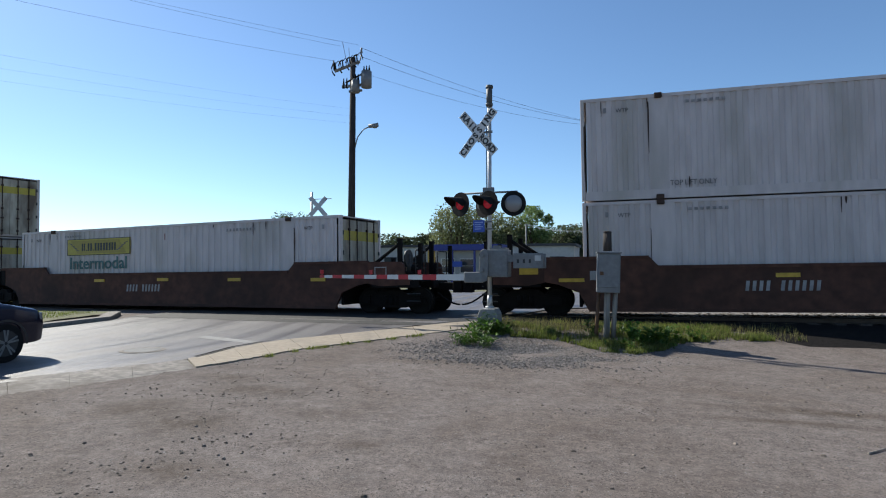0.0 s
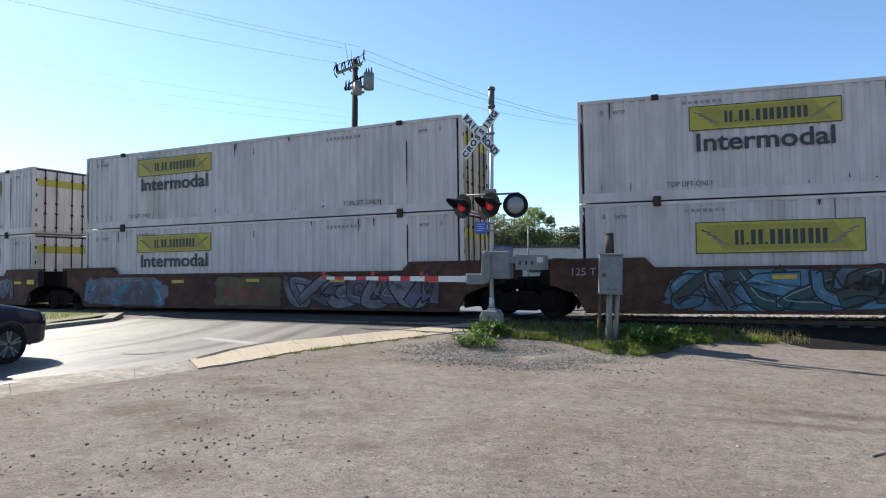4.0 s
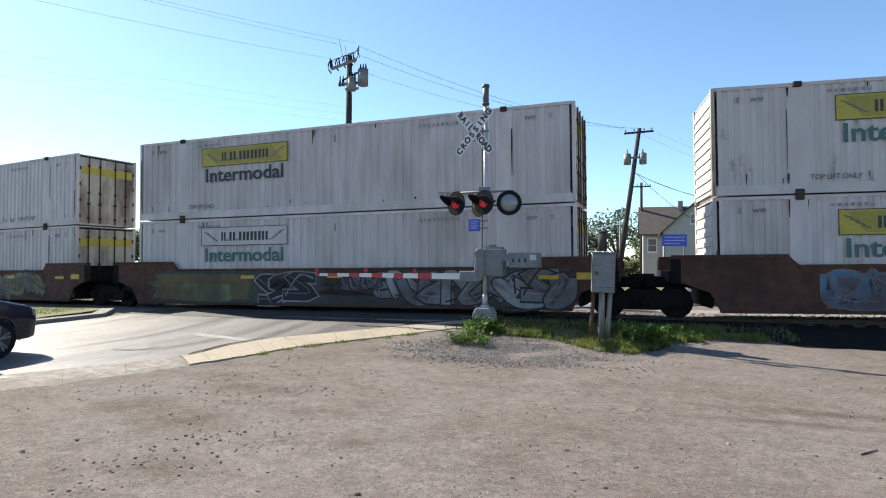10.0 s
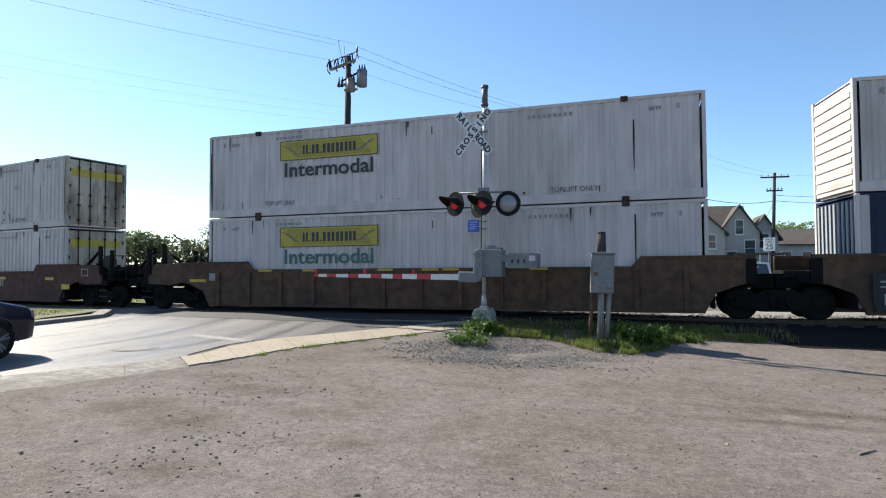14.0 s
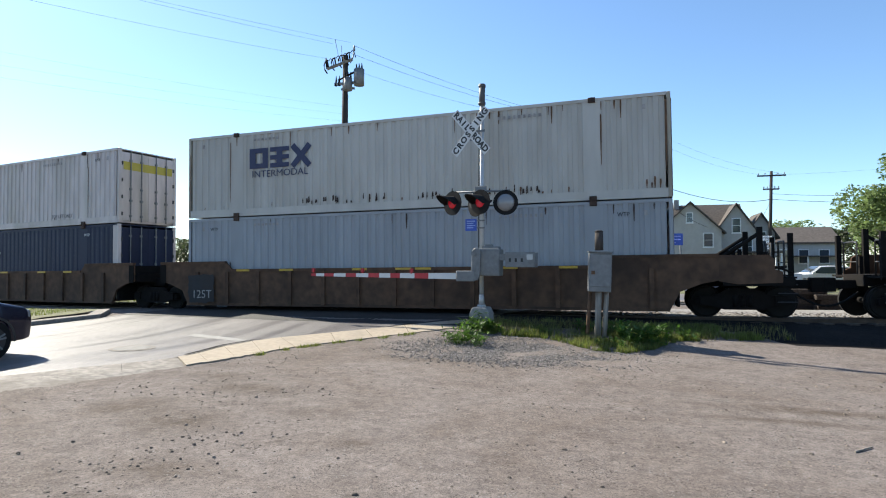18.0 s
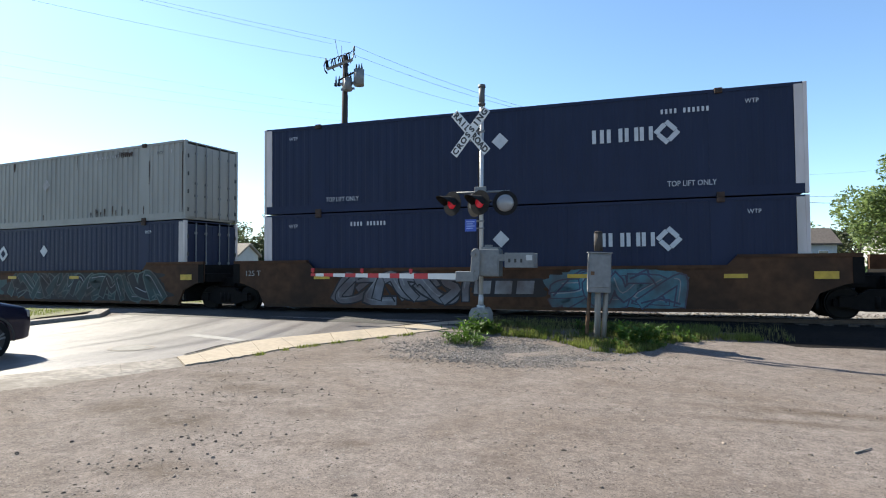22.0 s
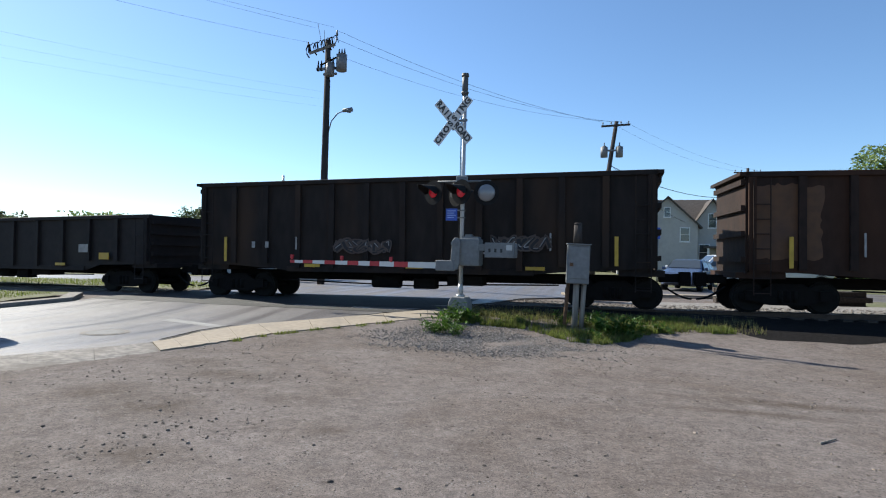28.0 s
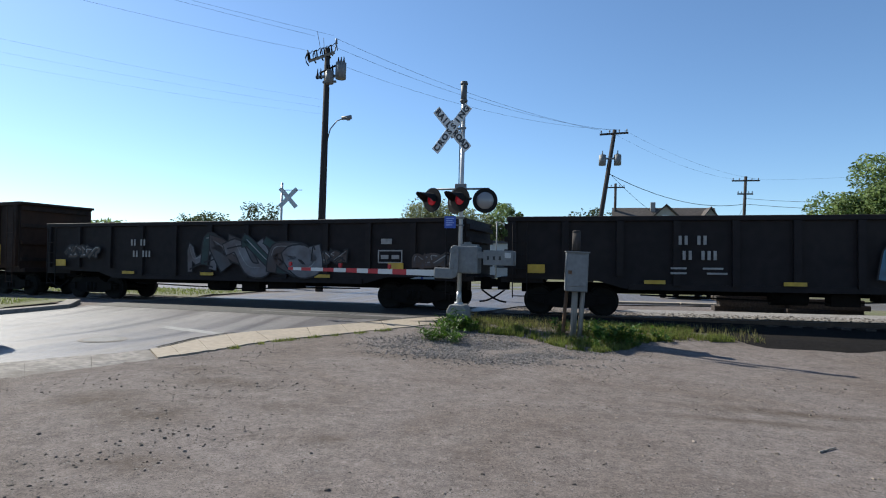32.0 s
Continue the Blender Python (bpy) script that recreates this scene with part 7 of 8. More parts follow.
def bogie(parent, x):
    """A two-axle truck: two side frames, a bolster, four wheels on two axles."""
    if "frame" not in SHARED:
        bm = B()
        for s in (-1, 1):
            slab(bm, [(-1.15, 0.52), (-1.15, 0.36), (-0.75, 0.30), (-0.45, 0.22), (0.45, 0.22), (0.75, 0.30), (1.15, 0.36), (1.15, 0.52), (0.6, 0.62), (0.35, 0.78), (-0.35, 0.78), (-0.6, 0.62)], "y", s * 0.95 - 0.07, s * 0.95 + 0.07)
            for e in (-0.89, 0.89):
                box(bm, e - 0.14, e + 0.14, s * 1.0 - 0.08, s * 1.0 + 0.1, 0.34, 0.60)
            for e in (-0.18, 0, 0.18):
                tube(bm, (e, s * 1.0, 0.30), (e, s * 1.0, 0.60), 0.07, seg=8)
        box(bm, -0.22, 0.22, -1.0, 1.0, 0.48, 0.74)
        SHARED["frame"] = bm
        t = part("truck", bm, "truck", parent)
        SHARED["frame"] = t
        bm = B()
        tube(bm, (0, -0.07, 0), (0, 0.07, 0), 0.42, seg=26)
        tube(bm, (0, 0.07, 0), (0, 0.10, 0), 0.45, seg=26)
        tube(bm, (0, -0.10, 0), (0, -0.07, 0), 0.16, seg=14)
        tube(bm, (0, -0.085, 0), (0, -0.07, 0), 0.36, 0.39, seg=26)
        w = part("wheel", bm, "wheel", t)
        SHARED["wheel"] = w
        first = True
    else:
        t = same("truck", SHARED["frame"], parent)
        first = False
    t.matrix_basis = pose(x, 0, 0)
    for e in (-0.89, 0.89):
        for s in (-1, 1):
            m = pose(e, s * 0.75, 0.42, 0, 0, 0 if s < 0 else 180)
            if first:
                first = False
                SHARED["wheel"].matrix_basis = m
            else:
                same("wheel", SHARED["wheel"], t, m)
    for x_ in (-0.89, 0.89):
        if "axle" not in SHARED:
            bm = B()
            tube(bm, (0, -0.7, 0.42), (0, 0.7, 0.42), 0.08, seg=8)
            SHARED["axle"] = part("axle", bm, "truck", t)
            SHARED["axle"].matrix_basis = pose(x_, 0, 0)
        else:
            same("axle", SHARED["axle"], t, pose(x_, 0, 0))
    return t


def coupler(parent, x, d):
    """Knuckle coupler and air hose at the end x, reaching d (+1 or -1) outwards."""
    bm = B()
    box(bm, min(x, x + d * 0.75), max(x, x + d * 0.75), -0.12, 0.12, 0.74, 0.98)
    box(bm, min(x + d * 0.55, x + d * 0.86), max(x + d * 0.55, x + d * 0.86), -0.20, 0.16, 0.66, 1.04)
    bevelled(bm, 0.02)
    part("coupler", bm, "truck", parent)
    bm = B()
    path_tube(bm, [(x + d * (0.1 + 0.76 * k / 8), -0.35, 0.66 - 0.36 * math.sin(math.pi * k / 16) ** 1.0) for k in range(9)], 0.03)
    part("air_hose", bm, "hose", parent)


def number_bars(parent, x, y, z, h, groups, material, slant=0.0):
    bm = B()
    cx = x
    rng = random.Random(int(abs(x) * 10) + groups[0])
    for n in groups:
        for _ in range(n):
            w = h * 0.62
            slab(bm, [(cx, z), (cx + w * 0.52, z), (cx + w * 0.52 + slant * h, z + h), (cx + slant * h, z + h)], "y", y - 0.004, y)
            cx += w
        cx += h * 0.7
    tagged(part("number_bar", bm, material, parent), kind="stuff")


def well_car(body, left, right, style, marks):
    """One unit of a well car; left and right: 'joint' (shared truck) or 'coupler'."""
    label = {"car_a": "weathered dark brown steel well car, carrying containers", "car_b": "tan-brown ribbed steel well car with yellow top edge", "car_c": "orange-brown steel well car covered in graffiti"}[body]
    root = thing("well_car", label, "rail car", group="cars of the train")
    hi = 1.68
    for s in (-1, 1):
        pts = [(-9.15, 1.0), (-9.15, hi), (-6.35, hi), (-6.1, 1.42), (6.1, 1.42), (6.35, hi), (9.15, hi), (9.15, 1.0), (8.75, 0.92), (8.2, 0.70), (7.95, 0.21), (-7.95, 0.21), (-8.2, 0.70), (-8.75, 0.92)]
        bm = B()
        slab(bm, pts, "y", s * 1.42 - 0.04, s * 1.42 + 0.04)
        bmesh.ops.triangulate(bm, faces=bm.faces[:])
        part("side_sill", bm, body, root)
        bm = B()
        box(bm, -6.1, 6.1, s * 1.42 - 0.07, s * 1.42 + 0.07, 1.34, 1.43)
        box(bm, -7.95, 7.95, s * 1.40 - 0.07, s * 1.40 + 0.09, 0.18, 0.27)
        for e in (-1, 1):
            box(bm, min(e * 6.35, e * 9.15), max(e * 6.35, e * 9.15), s * 1.42 - 0.07, s * 1.42 + 0.07, hi - 0.06, hi + 0.02)
        part("chord", bm, "car_b" if body == "car_b" else body, root)
        if style == "ribbed":
            for k in range(13):
                x = -7.5 + k * 1.25
                bm = B()
                box(bm, x - 0.06, x + 0.06, min(s * 1.45, s * 1.53), max(s * 1.45, s * 1.53), 0.24, 1.34)
                part("rib", bm, body, root)
            for x in (-5.6, -3.9, -1.2, 0.3, 0.95, 3.6, 5.3):
                boxpart("edge_stripe", (x - 0.26, x + 0.26, min(s * 1.485, s * 1.50), max(s * 1.485, s * 1.50), 1.35, 1.42), "yellow", root, label="faded yellow edge mark")
    bm = B()
    for x in (-6.0, -2, 2, 6.0):
        box(bm, x - 0.5, x + 0.5, -1.38, 1.38, 0.18, 0.30)
    part("floor_beam", bm, body, root)
    for e, kind in ((-1, left), (1, right)):
        reach = 9.7 if kind == "joint" else 11.0
        a, b = sorted((e * 8.15, e * reach))
        bm = B()
        box(bm, a, b, -0.55, 0.55, 0.82, 1.12)
        a2, b2 = sorted((e * 8.15, e * 9.2))
        box(bm, a2, b2, -1.36, 1.36, 0.98, 1.28)
        part("end_platform", bm, "truck", root)
        bm = B()
        a3, b3 = sorted((e * 8.12, e * 8.2))
        box(bm, a3, b3, -1.36, 1.36, 0.3, 1.60)
        part("bulkhead", bm, "truck", root)
        if kind == "coupler":
            bogie(root, e * 9.75)
            coupler(root, e * 10.95, e)
            for ya, yb in ((-1.2, -0.5), (0.45, 1.2)):
                bm = B()
                path_tube(bm, [(e * 10.7, ya, 0.95), (e * 10.7, ya, 1.97), (e * 10.7, ya + 0.03, 2.0), (e * 10.7, yb - 0.03, 2.0), (e * 10.7, yb, 1.97), (e * 10.7, yb, 0.95)], 0.022)
                part("end_railing", bm, "black", root)
                bm = B()
                tube(bm, (e * 10.7, ya, 1.45), (e * 10.7, yb, 1.45), 0.018, seg=6)
                part("railing_bar", bm, "black", root)
            bm = B()
            a4, b4 = sorted((e * 9.3, e * 10.95))
            box(bm, a4, b4, -1.36, -0.6, 1.04, 1.09)
            part("walkway", bm, "truck", root)
            boxpart("walkway", (a4, b4, 0.6, 1.36, 1.04, 1.09), "truck", root)
            for k in range(3):
                bm = B()
                tube(bm, (e * 10.5, -1.42, 0.45 + 0.22 * k), (e * 10.95, -1.42, 0.45 + 0.22 * k), 0.018, seg=6)
                part("step", bm, "black", root)
            for s in (-1, 1):
                boxpart("guard_post", (e * 10.15 - 0.07, e * 10.15 + 0.07, s * 1.18 - 0.05, s * 1.18 + 0.05, 1.0, 2.38), "truck", root, label="dark steel end post")
                bm = B()
                tube(bm, (e * 9.25, s * 1.18, 1.60), (e * 10.12, s * 1.18, 2.20), 0.06, 0.05, 8)
                part("guard_brace", bm, "truck", root)
                boxpart("guard_post", (e * 10.85 - 0.06, e * 10.85 + 0.06, s * 1.18 - 0.05, s * 1.18 + 0.05, 1.0, 2.2), "truck", root)
            # uprights and levers over the truck
            for xx, ya, zt in ((9.35, -1.34, 1.62), (9.8, -1.34, 1.50), (10.25, -1.34, 1.72), (9.6, -0.6, 1.78), (10.1, -0.4, 1.66), (9.9, 0.5, 1.85), (10.5, 0.7, 1.60)):
                bm = B()
                box(bm, e * xx - 0.05, e * xx + 0.05, ya - 0.05, ya + 0.05, 1.05, zt)
                part("end_upright", bm, "truck", root)
            bm = B()
            path_tube(bm, [(e * 9.25, -1.40, 1.50), (e * 9.9, -1.40, 1.46), (e * 10.4, -1.40, 1.36), (e * 10.85, -1.38, 1.20)], 0.03)
            part("grab_rail", bm, "truck", root)
            bm = B()
            path_tube(bm, [(e * 9.2, -1.0, 1.12), (e * 9.7, -1.05, 1.62), (e * 10.3, -1.05, 1.30), (e * 10.8, -0.9, 1.34)], 0.04)
            part("brake_lever", bm, "truck", root)
            bm = B()
            box(bm, min(e * 9.25, e * 10.9), max(e * 9.25, e * 10.9), -1.44, -1.38, 0.86, 1.06)
            part("platform_edge", bm, "truck", root)
            bm = B()
            tube(bm, (e * 10.3, -0.9, 1.09), (e * 10.3, -0.9, 1.9), 0.07, seg=8)
            tube(bm, (e * 10.3 - 0.03, -0.9, 1.75), (e * 10.3 + 0.03, -0.9, 1.75), 0.28, seg=18)
            part("brake_wheel", bm, "black", root)
            bm = B()
            tube(bm, (e * 9.4, 0.2, 1.38), (e * 10.2, 0.2, 1.38), 0.2, seg=12)
            box(bm, min(e * 9.5, e * 9.9), max(e * 9.5, e * 9.9), -0.8, -0.3, 1.1, 1.55)
            part("brake_reservoir", bm, "truck", root)
            # the sill runs on and slopes down to the end
            for s in (-1, 1):
                bm = B()
                slab(bm, [(e * 9.15, 0.98), (e * 9.15, 1.66), (e * 10.30, 1.65), (e * 10.42, 1.56), (e * 10.45, 1.28), (e * 10.62, 1.22), (e * 10.62, 0.94), (e * 9.6, 0.90)], "y", s * 1.42 - 0.035, s * 1.42 + 0.035)
                part("end_sill", bm, body, root)
        elif e > 0:
            bogie(root, 9.75)
            bm = B()
            tube(bm, (9.75, 0, 0.7), (9.75, 0, 1.2), 0.35, seg=14)
            part("joint", bm, "truck", root)
        # thin black plates added on the sill ends to stand for shade near the truck
        if kind == "joint":
            for s in (-1, 1):
                a5, b5 = sorted((e * 8.92, e * 9.17))
                y5, y6 = sorted((s * 1.455, s * 1.475))
                boxpart("end_skirt", (a5, b5, y5, y6, 0.96, 1.60), "truck", root, label="black plate added for the shade at the car joint")
    spots = ((-5.8, 1.14), (-1.77, 1.15), (2.27, 1.15), (6.3, 1.14)) if body == "car_c" else ((-3.0, 1.14), (0.4, 1.16), (3.8, 1.14), (7.3, 1.12))
    for x, z in spots if style != "ribbed" else ():
        boxpart("reflector_strip", (x - 0.28, x + 0.28, -1.480, -1.46, z - 0.055, z + 0.055), "yellow", root)
    if style != "ribbed" and right == "joint":
        boxpart("end_placard", (8.08, 8.62, -1.487, -1.475, 1.06, 1.25), "yellow", root, label="large yellow end placard")
    if right == "coupler" and style != "ribbed":
        if body == "car_a":
            bm = B()
            for a, b_, c, d in ((9.40, 9.82, 1.22, 1.25), (9.40, 9.82, 1.47, 1.50), (9.40, 9.43, 1.25, 1.47), (9.79, 9.82, 1.25, 1.47)):
                box(bm, a, b_, -1.466, -1.456, c, d)
            part("card_frame", bm, "mark", root, "pale rectangular card holder")
        else:
            boxpart("end_placard", (9.25, 9.80, -1.468, -1.456, 1.24, 1.46), "yellow", root, label="large yellow end placard")
    if left == "coupler":
        if style != "ribbed":
            boxpart("end_placard", (-9.85, -9.32, -1.468, -1.456, 1.22, 1.46), "yellow", root, label="large yellow end placard")
        boxpart("reflector_strip", (-8.75, -8.05, -1.475, -1.46, 1.0, 1.1), "yellow", root)
        boxpart("placard", (-7.9, -7.65, -1.475, -1.46, 1.05, 1.3), "mark", root)
    yb = -1.535 if style == "ribbed" else -1.4605
    for mk in marks:
        if mk[0] == "n":
            number_bars(root, mk[1], yb - 0.0015, mk[2], 0.26, (4, 6), "mark", 0.12)
        elif mk[0] == "g":
            graffiti(root, mk[1], mk[2], mk[3], mk[4], yb - 0.0025, mk[5], mk[6], mk[7], mk[8] if len(mk) > 8 else "")
        elif mk[0] == "t":
            lettering(mk[1], mk[2], mk[3], yb - 0.0075, mk[4], "mark", root)
        elif mk[0] == "p":
            paint_patch(root, mk[1], mk[2], mk[3], mk[4], yb if len(mk) < 7 else yb - mk[6], mk[5], int(mk[1] * 10) + 200)
        elif mk[0] == "y":
            boxpart("end_placard", (mk[1] - mk[3] / 2, mk[1] + mk[3] / 2, yb - 0.012, yb - 0.006, mk[2] - mk[4] / 2, mk[2] + mk[4] / 2), "yellow", root, label="yellow reflective placard")
        elif mk[0] == "b":
            for a in mk[1]:
                bm = B()
                slab(bm, [(a[0], a[1]), (a[0] + a[2], a[1]), (a[0] + a[2] + 0.12 * a[3], a[1] + a[3]), (a[0] + 0.12 * a[3], a[1] + a[3])], "y", yb - 0.0075, yb - 0.0025)
                part("painted_block", bm, mk[2], root)
    return root


def gondola(L, top, paint, kind, marks):
    """An open gondola of length L with upright ribs, hollow, on two trucks."""
    label = {"gon_black": "black steel gondola car with white lettering", "gon_rust": "tall dark rusty steel gondola car", "gon_rust2": "tall rust-streaked brown steel gondola car"}[paint]
    root = thing("gondola_car", label, "rail car", group="cars of the train")
    h = L / 2
    bot = 0.92 if kind == "tall" else 0.80
    for s in (-1, 1):
        bm = B()
        if kind == "tall":
            pts = [(-h, 1.15), (-h, top), (h, top), (h, 1.15), (h - 2.6, 1.0), (h - 3.4, bot), (-h + 3.4, bot), (-h + 2.6, 1.0)]
        else:
            pts = [(-h, 1.05), (-h, top), (h, top), (h, 1.05), (h - 2.5, 1.0), (h - 3.2, bot), (-h + 3.2, bot), (-h + 2.5, 1.0)]
        slab(bm, pts, "y", s * 1.40 - 0.02, s * 1.40 + 0.02)
        bmesh.ops.triangulate(bm, faces=bm.faces[:])
        part("side_sheet", bm, paint, root)
        bm = B()
        box(bm, -h - 0.02, h + 0.02, s * 1.43 - 0.07, s * 1.43 + 0.09, top - 0.06, top + 0.08)
        bevelled(bm, 0.015)
        part("top_chord", bm, paint, root)
        bm = B()
        box(bm, -h + 3.3, h - 3.3, s * 1.42 - 0.05, s * 1.42 + 0.08, bot - 0.02, bot + 0.14)
        part("side_sill", bm, paint, root)
        n = 13 if kind == "tall" else 12
        for k in range(n):
            x = -h + 0.15 + (L - 0.3) * k / (n - 1)
            bm = B()
            y0, y1 = sorted((s * 1.42, s * 1.52))
            z0 = bot + 0.1 if abs(x) < h - 3.3 else 1.15
            box(bm, x - 0.09, x + 0.09, y0, y1, z0, top - 0.06)
            part("side_post", bm, paint, root)
    for e in (-1, 1):
        bm = B()
        a, b = sorted((e * h, e * (h - 0.06)))
        box(bm, a, b, -1.38, 1.38, 1.05, top + 0.06)
        ew = part("end_wall", bm, paint, root)
        for k in range(4):
            zz = 1.35 + (top - 1.6) * k / 3
            a2, b2 = sorted((e * h, e * (h + 0.10)))
            boxpart("end_rib", (a2, b2, -1.38, 1.38, zz, zz + 0.14), paint, ew)
        if kind == "tall":
            a2, b2 = sorted((e * (h - 0.1), e * (h + 0.16)))
            boxpart("end_lip", (a2, b2, -1.50, 1.50, top - 0.02, top + 0.07), paint, ew)
        bogie(root, e * (h - (1.15 if kind == "tall" else 1.75)))
        coupler(root, e * (h + 0.1), e)
        boxpart("end_platform", (min(e * (h - 1.0), e * (h + 0.2)), max(e * (h - 1.0), e * (h + 0.2)), -1.3, 1.3, 0.92, 1.08), paint, root)
        bm = B()
        for xx in (0.16, 0.56):
            tube(bm, (e * (h - xx), -1.56, 0.5), (e * (h - xx), -1.56, top - 0.1), 0.016, seg=6)
        part("ladder_rail", bm, paint, root)
        for k in range(int((top - 0.7) / 0.38)):
            bm = B()
            tube(bm, (e * (h - 0.16), -1.56, 0.55 + 0.38 * k), (e * (h - 0.56), -1.56, 0.55 + 0.38 * k), 0.016, seg=6)
            part("ladder_rung", bm, paint, root)
    bm = B()
    box(bm, -h + 0.1, h - 0.1, -1.36, 1.36, 1.08, 1.14)
    part("floor", bm, paint, root)
    bm = B()
    box(bm, -h + 0.3, h - 0.3, -0.22, 0.22, 0.62, 0.92)
    part("centre_sill", bm, "truck", root)
    bm = B()
    tube(bm, (-1.2, -0.8, 0.62), (-0.3, -0.8, 0.62), 0.2, seg=12)
    part("brake_reservoir", bm, "truck", root)
    boxpart("brake_valve", (0.2, 0.9, -1.0, -0.6, 0.42, 0.75), "truck", root, 0.02)
    boxpart("brake_cylinder", (1.3, 2.4, -1.1, -0.5, 0.55, 0.85), "truck", root, 0.02)
    bm = B()
    path_tube(bm, [(-4.5, -0.9, 0.62), (-2.0, -0.9, 0.55), (0.4, -0.9, 0.50), (2.0, -0.9, 0.58), (4.6, -0.9, 0.62)], 0.025)
    part("brake_rod", bm, "truck", root)
    for x in (-3.0, 0.4, 4.0) if kind == "tall" else (-4.2, -0.8, 3.6):
        boxpart("reflector_strip", (x - 0.27, x + 0.27, -1.54, -1.525, (1.05 if kind == "tall" else 0.95), (1.15 if kind == "tall" else 1.05)), "yellow", root)
    if kind != "tall":
        boxpart("placard", (-h + 0.55, -h + 1.05, -1.545, -1.53, 1.2, 1.44), "yellow", root, label="yellow rectangular placard")
        boxpart("placard", (h - 2.4, h - 1.9, -1.545, -1.53, 1.2, 1.44), "yellow", root, label="yellow rectangular placard")
    else:
        boxpart("hand_stripe", (-h + 1.0, -h + 1.1, -1.545, -1.53, 1.2, 2.0), "yellow", root, label="upright yellow stripe")
        boxpart("hand_stripe", (h - 1.1, h - 1.0, -1.545, -1.53, 1.2, 2.0), "yellow", root, label="upright yellow stripe")
    for mk in marks:
        if mk[0] == "n":
            number_bars(root, mk[1], -1.53, mk[2], mk[3], mk[4], "mark")
        elif mk[0] == "g":
            graffiti(root, mk[1], mk[2], mk[3], mk[4], -1.53, mk[5], mk[6], mk[7], mk[8] if len(mk) > 8 else "")
        elif mk[0] == "b":
            bm = B()
            for a in mk[1]:
                box(bm, a[0], a[0] + a[2], -1.534, -1.53, a[1], a[1] + a[3])
            tagged(part("stencil_bar", bm, "mark", root), kind="stuff")
        elif mk[0] == "p":
            paint_patch(root, mk[1], mk[2], mk[3], mk[4], -1.4235, mk[5], int(mk[1] * 10) + 300)
    return root


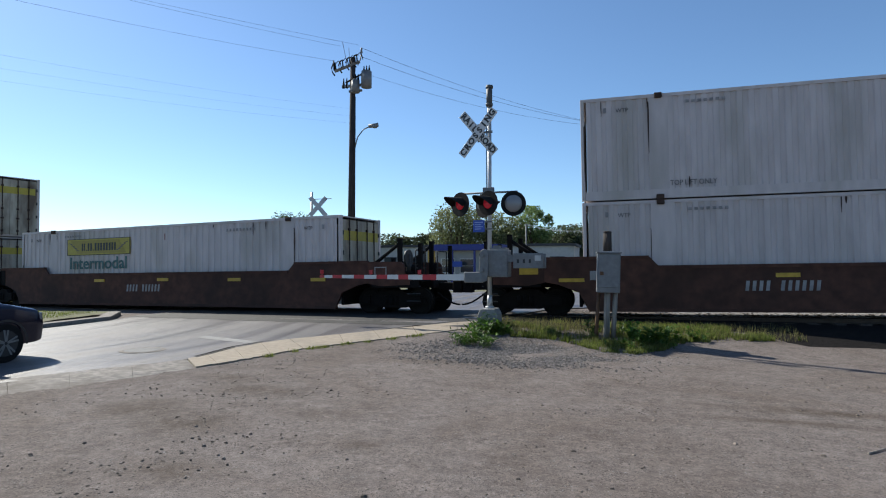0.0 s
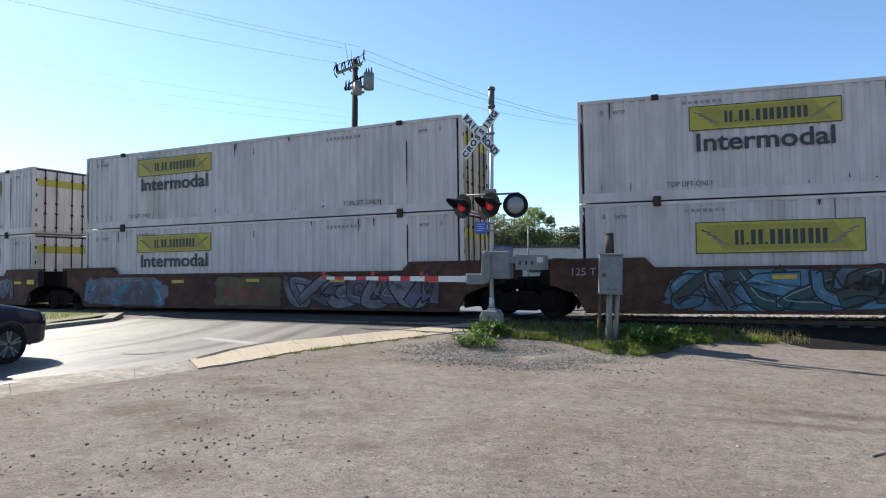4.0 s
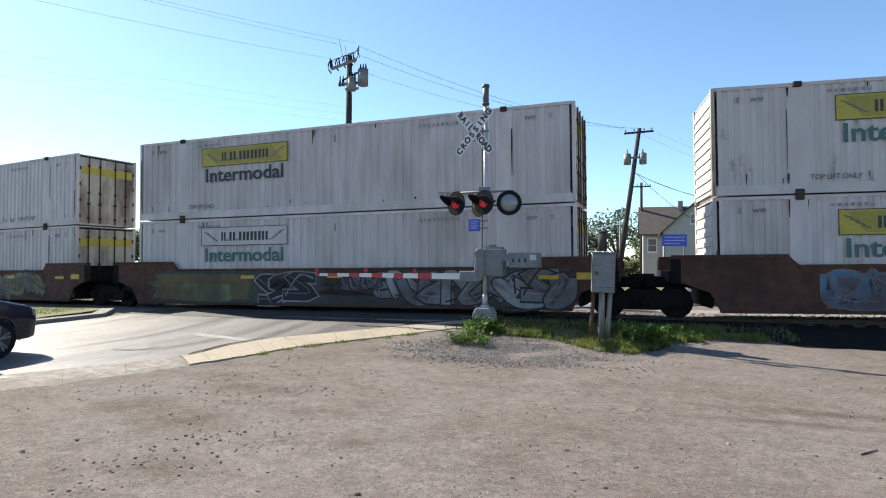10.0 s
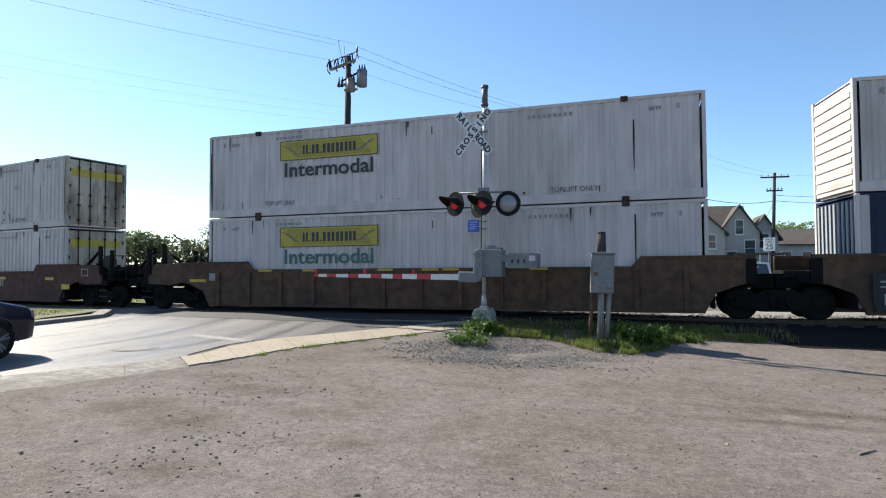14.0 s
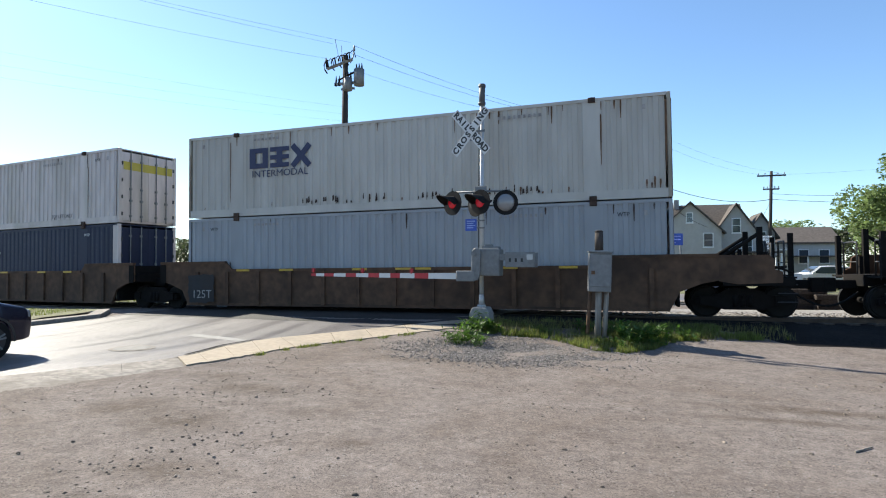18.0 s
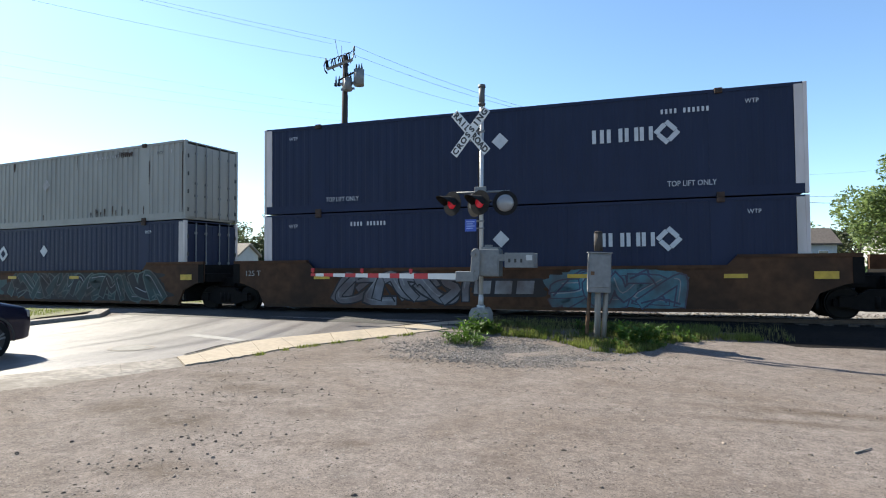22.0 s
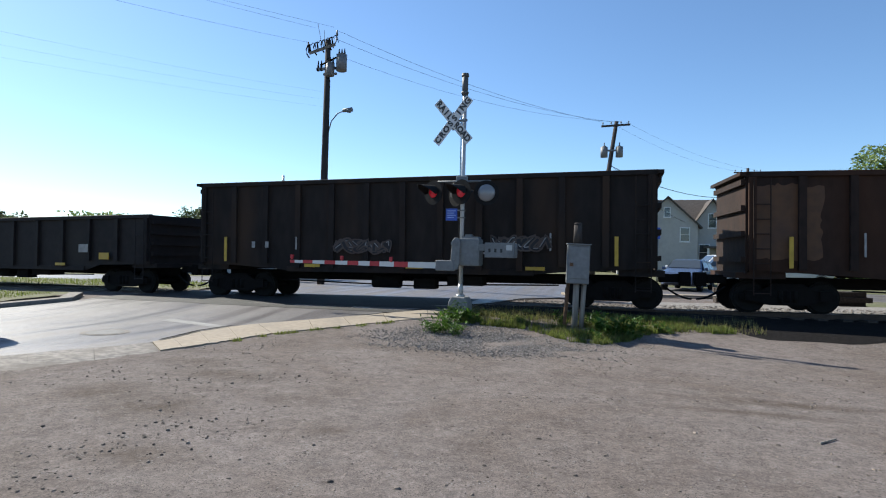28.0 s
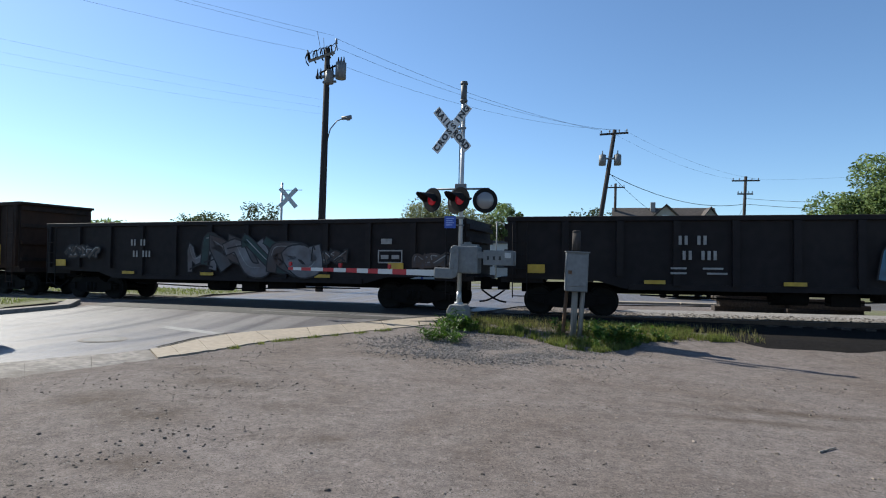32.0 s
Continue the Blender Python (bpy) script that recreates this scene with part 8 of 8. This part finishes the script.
# front end of each load at 16 s along the track, car paint, loads from below, marks
J, C_ = "joint", "coupler"
LOADS = [
    (-202.35, "car_a", J, J, "plain", ("J", "J"), []),
    (-182.75, "car_a", J, C_, "plain", ("J",), [("n", -1.5, 0.72)]),
    (-159.13, "car_a", C_, J, "plain", ("R", "R"), [("n", -4.0, 0.74), ("g", 0.7, 6.8, 0.24, 1.30, ["g_violet", "g_grey"], "g_black", 1)]),
    (-139.55, "car_a", J, J, "plain", ("j", "j"), [("g", -7.7, -3.8, 0.26, 1.30, ["g_blue", "g_violet", "g_grey"], "g_violet", 2, "g_grey"), ("p", -1.4, 1.75, 0.24, 1.34, "g_olive"), ("b", [(-0.9, 0.5, 0.48, 0.42), (-0.25, 0.5, 0.48, 0.42), (0.40, 0.5, 0.48, 0.42)], "g_red"), ("g", 1.8, 7.2, 0.24, 1.32, ["g_grey", "g_violet"], "g_black", 3)]),
    (-120.11, "car_a", J, C_, "plain", ("Y", "J"), [("g", -5.6, -0.8, 0.24, 1.38, ["g_blue", "g_teal"], "g_black", 4, "g_blue"), ("n", 2.07, 0.76), ("t", "125 T", 0.30, -8.0, 1.32)]),
    (-96.45, "car_a", C_, J, "plain", ("J", "O"), [("n", -4.8, 0.74), ("g", 1.1, 6.2, 0.24, 1.36, ["g_green", "g_mint", "g_green"], "g_red2", 5)]),
    (-76.86, "car_a", J, J, "plain", ("O", "J"), [("p", -8.0, 8.6, 0.16, 1.46, "g_moss"), ("p", -7.4, -2.7, 0.3, 1.3, "g_olive", 0.0006), ("p", -6.0, -3.6, 0.25, 0.95, "g_green", 0.001), ("g", -2.5, -0.4, 0.22, 1.38, ["g_black"], "g_pale", 6), ("p", -0.3, 2.2, 0.5, 1.34, "g_red2"), ("g", 0.7, 2.0, 0.72, 1.22, ["g_violet"], "g_black", 16), ("g", 1.9, 7.9, 0.22, 1.38, ["g_grey", "g_pale", "g_grey"], "g_black", 7)]),
    (-57.33, "car_a", J, C_, "plain", ("J", "D"), [("g", -5.5, -3.1, 0.26, 1.25, ["g_blue", "g_violet"], "g_grey", 8, "g_grey"), ("n", 2.15, 0.80), ("y", 8.39, 0.80, 0.54, 0.2)]),
    (-33.79, "car_b", C_, J, "ribbed", ("J", "J"), []),
    (-14.37, "car_b", J, J, "ribbed", ("U", "N"), [("p", -7.93, -6.7, 0.22, 1.30, "g_black"), ("t", "125T", 0.40, -7.28, 0.56), ("b", [(-7.7, 0.98, 0.22, 0.05), (-7.1, 0.98, 0.2, 0.05), (-7.7, 0.86, 0.75, 0.04)], "mark")]),
    (5.17, "car_b", J, C_, "ribbed", ("P", "C"), [("p", -7.93, -6.7, 0.22, 1.30, "g_black"), ("t", "125T", 0.40, -7.28, 0.56)]),
    (28.75, "car_c", C_, J, "plain", ("U", "E"), [("p", -7.7, -5.0, 0.24, 1.36, "g_teal"), ("p", -5.1, -1.9, 0.40, 1.10, "g_teal", 0.0006), ("n", -4.6, 0.78), ("g", -1.9, 7.2, 0.22, 1.38, ["g_dteal", "g_black", "g_dteal"], "g_slate", 10, "g_black")]),
    (48.22, "car_c", J, J, "plain", ("V", "V"), [("t", "125 T", 0.26, -8.4, 1.27), ("g", -5.3, -1.0, 0.24, 1.30, ["g_grey", "g_grey"], "g_black", 11), ("p", -0.95, 1.5, 0.52, 1.12, "g_black"), ("b", [(-0.75, 0.64, 0.5, 0.38), (-0.12, 0.64, 0.5, 0.38), (0.52, 0.64, 0.5, 0.38)], "g_pale"), ("g", 1.6, 5.0, 0.24, 1.36, ["g_cyan", "g_cyan"], "g_indigo", 12, "g_cyan")]),
    (67.76, "car_c", J, C_, "plain", ("K", "V"), [("t", "125 T", 0.26, -8.4, 1.27), ("g", -5.4, -3.6, 0.22, 1.36, ["g_grey", "g_black"], "g_pale", 13, "g_black"), ("g", -2.7, 0.5, 0.22, 1.38, ["g_grey", "g_grey"], "g_black", 14), ("p", 0.9, 7.6, 0.30, 1.55, "g_night"), ("g", 1.2, 7.4, 0.26, 1.30, ["g_dgrey", "g_dteal", "g_black"], "g_indigo", 15, "g_black")]),
]
made_boxes = {}
for o, paint, left, right, style, loads, marks in LOADS:
    mid = o + 8.075
    MOVING.append((well_car(paint, left, right, style, marks), mid, 9.75))
    for level, kd in enumerate(loads):
        key = (kd, level == 0)
        if key in made_boxes:
            c = copy_thing(made_boxes[key], Matrix())
        else:
            c = made_boxes[key] = container(*key)
        MOVING.append((c, mid, 9.75))

GONDOLAS = [
    (88.14, 104.34, 2.72, "gon_black", "low", [("n", -5.9, 2.22, 0.25, (4,)), ("n", -6.05, 1.72, 0.25, (5,)), ("b", [(-5.6, 1.48, 0.3, 0.05), (-5.1, 1.48, 0.45, 0.05), (-5.6, 1.38, 0.3, 0.05), (-5.1, 1.38, 0.4, 0.05), (4.6, 1.45, 0.5, 0.3)])]),
    (106.38, 120.87, 3.72, "gon_rust", "tall", [("b", [(-5.2, 1.65, 0.12, 0.2), (-4.7, 1.65, 0.12, 0.2), (-3.6, 1.6, 0.05, 0.4), (2.2, 1.5, 0.6, 0.05), (3.0, 1.75, 0.5, 0.05), (4.4, 1.6, 0.05, 0.5)]), ("g", 2.8, 4.4, 1.60, 2.0, ["g_black"], "g_rust", 21), ("g", -2.2, -0.4, 1.5, 1.9, ["g_black"], "g_rust", 22)]),
    (122.87, 137.28, 3.60, "gon_rust2", "tall", [("p", -7.15, -5.3, 1.3, 3.45, "g_ochre_rust"), ("g", -3.7, -1.0, 1.35, 1.95, ["g_rust", "g_red2"], "g_black", 23), ("g", 3.8, 4.6, 1.9, 2.3, ["g_rust"], "g_black", 27), ("b", [(-4.5, 1.5, 0.05, 0.6), (2.0, 1.3, 0.5, 0.06)])]),
    (138.86, 155.34, 2.70, "gon_black", "low", [("n", -4.1, 1.95, 0.22, (2, 2)), ("n", -4.0, 1.55, 0.22, (2, 3)), ("g", -1.5, 3.4, 0.95, 2.30, ["g_grey", "g_dteal", "g_dgrey"], "g_black", 24), ("b", [(5.5, 1.42, 0.8, 0.04), (5.5, 1.78, 0.8, 0.04), (5.5, 1.42, 0.04, 0.36), (6.26, 1.42, 0.04, 0.40), (5.6, 1.55, 0.25, 0.12), (5.95, 1.55, 0.25, 0.12), (5.6, 2.0, 0.35, 0.16)]), ("g", 6.7, 7.7, 1.3, 1.7, ["g_dgrey"], "g_rust", 28), ("g", -7.2, -5.6, 1.5, 1.95, ["g_rust"], "g_black", 25), ("g", 3.6, 4.4, 1.4, 1.8, ["g_rust"], "g_black", 29)]),
    (156.40, 172.70, 2.70, "gon_black", "low", [("n", -3.6, 2.0, 0.24, (2, 2)), ("n", -3.5, 1.6, 0.24, (2, 3)), ("b", [(-3.8, 1.35, 0.4, 0.05), (-3.0, 1.35, 0.5, 0.05), (-3.8, 1.22, 0.4, 0.05), (-2.9, 1.22, 0.5, 0.05)]), ("g", 1.2, 6.8, 0.85, 2.2, ["g_blue", "g_blue", "g_pale"], "g_black", 26)]),
    (174.2, 190.4, 2.70, "gon_black", "low", []),
]
for a, b, top, paint, kd, marks in GONDOLAS:
    MOVING.append((gondola(b - a, top, paint, kd, marks), (a + b) / 2, (b - a) / 2 - (1.15 if kd == "tall" else 1.75)))


def motions():
    """The train passes from the far end of the bend towards the crossing's other side at about 35 km/h."""
    times = [0.0] + [0.8 * k for k in range(1, 40)] + [32.0]
    for ob, mid, half in MOVING:
        rows = []
        for t in times:
            rows.append((t, car_pose(mid - travelled(t), half)))
        walk(ob, rows)


motions()
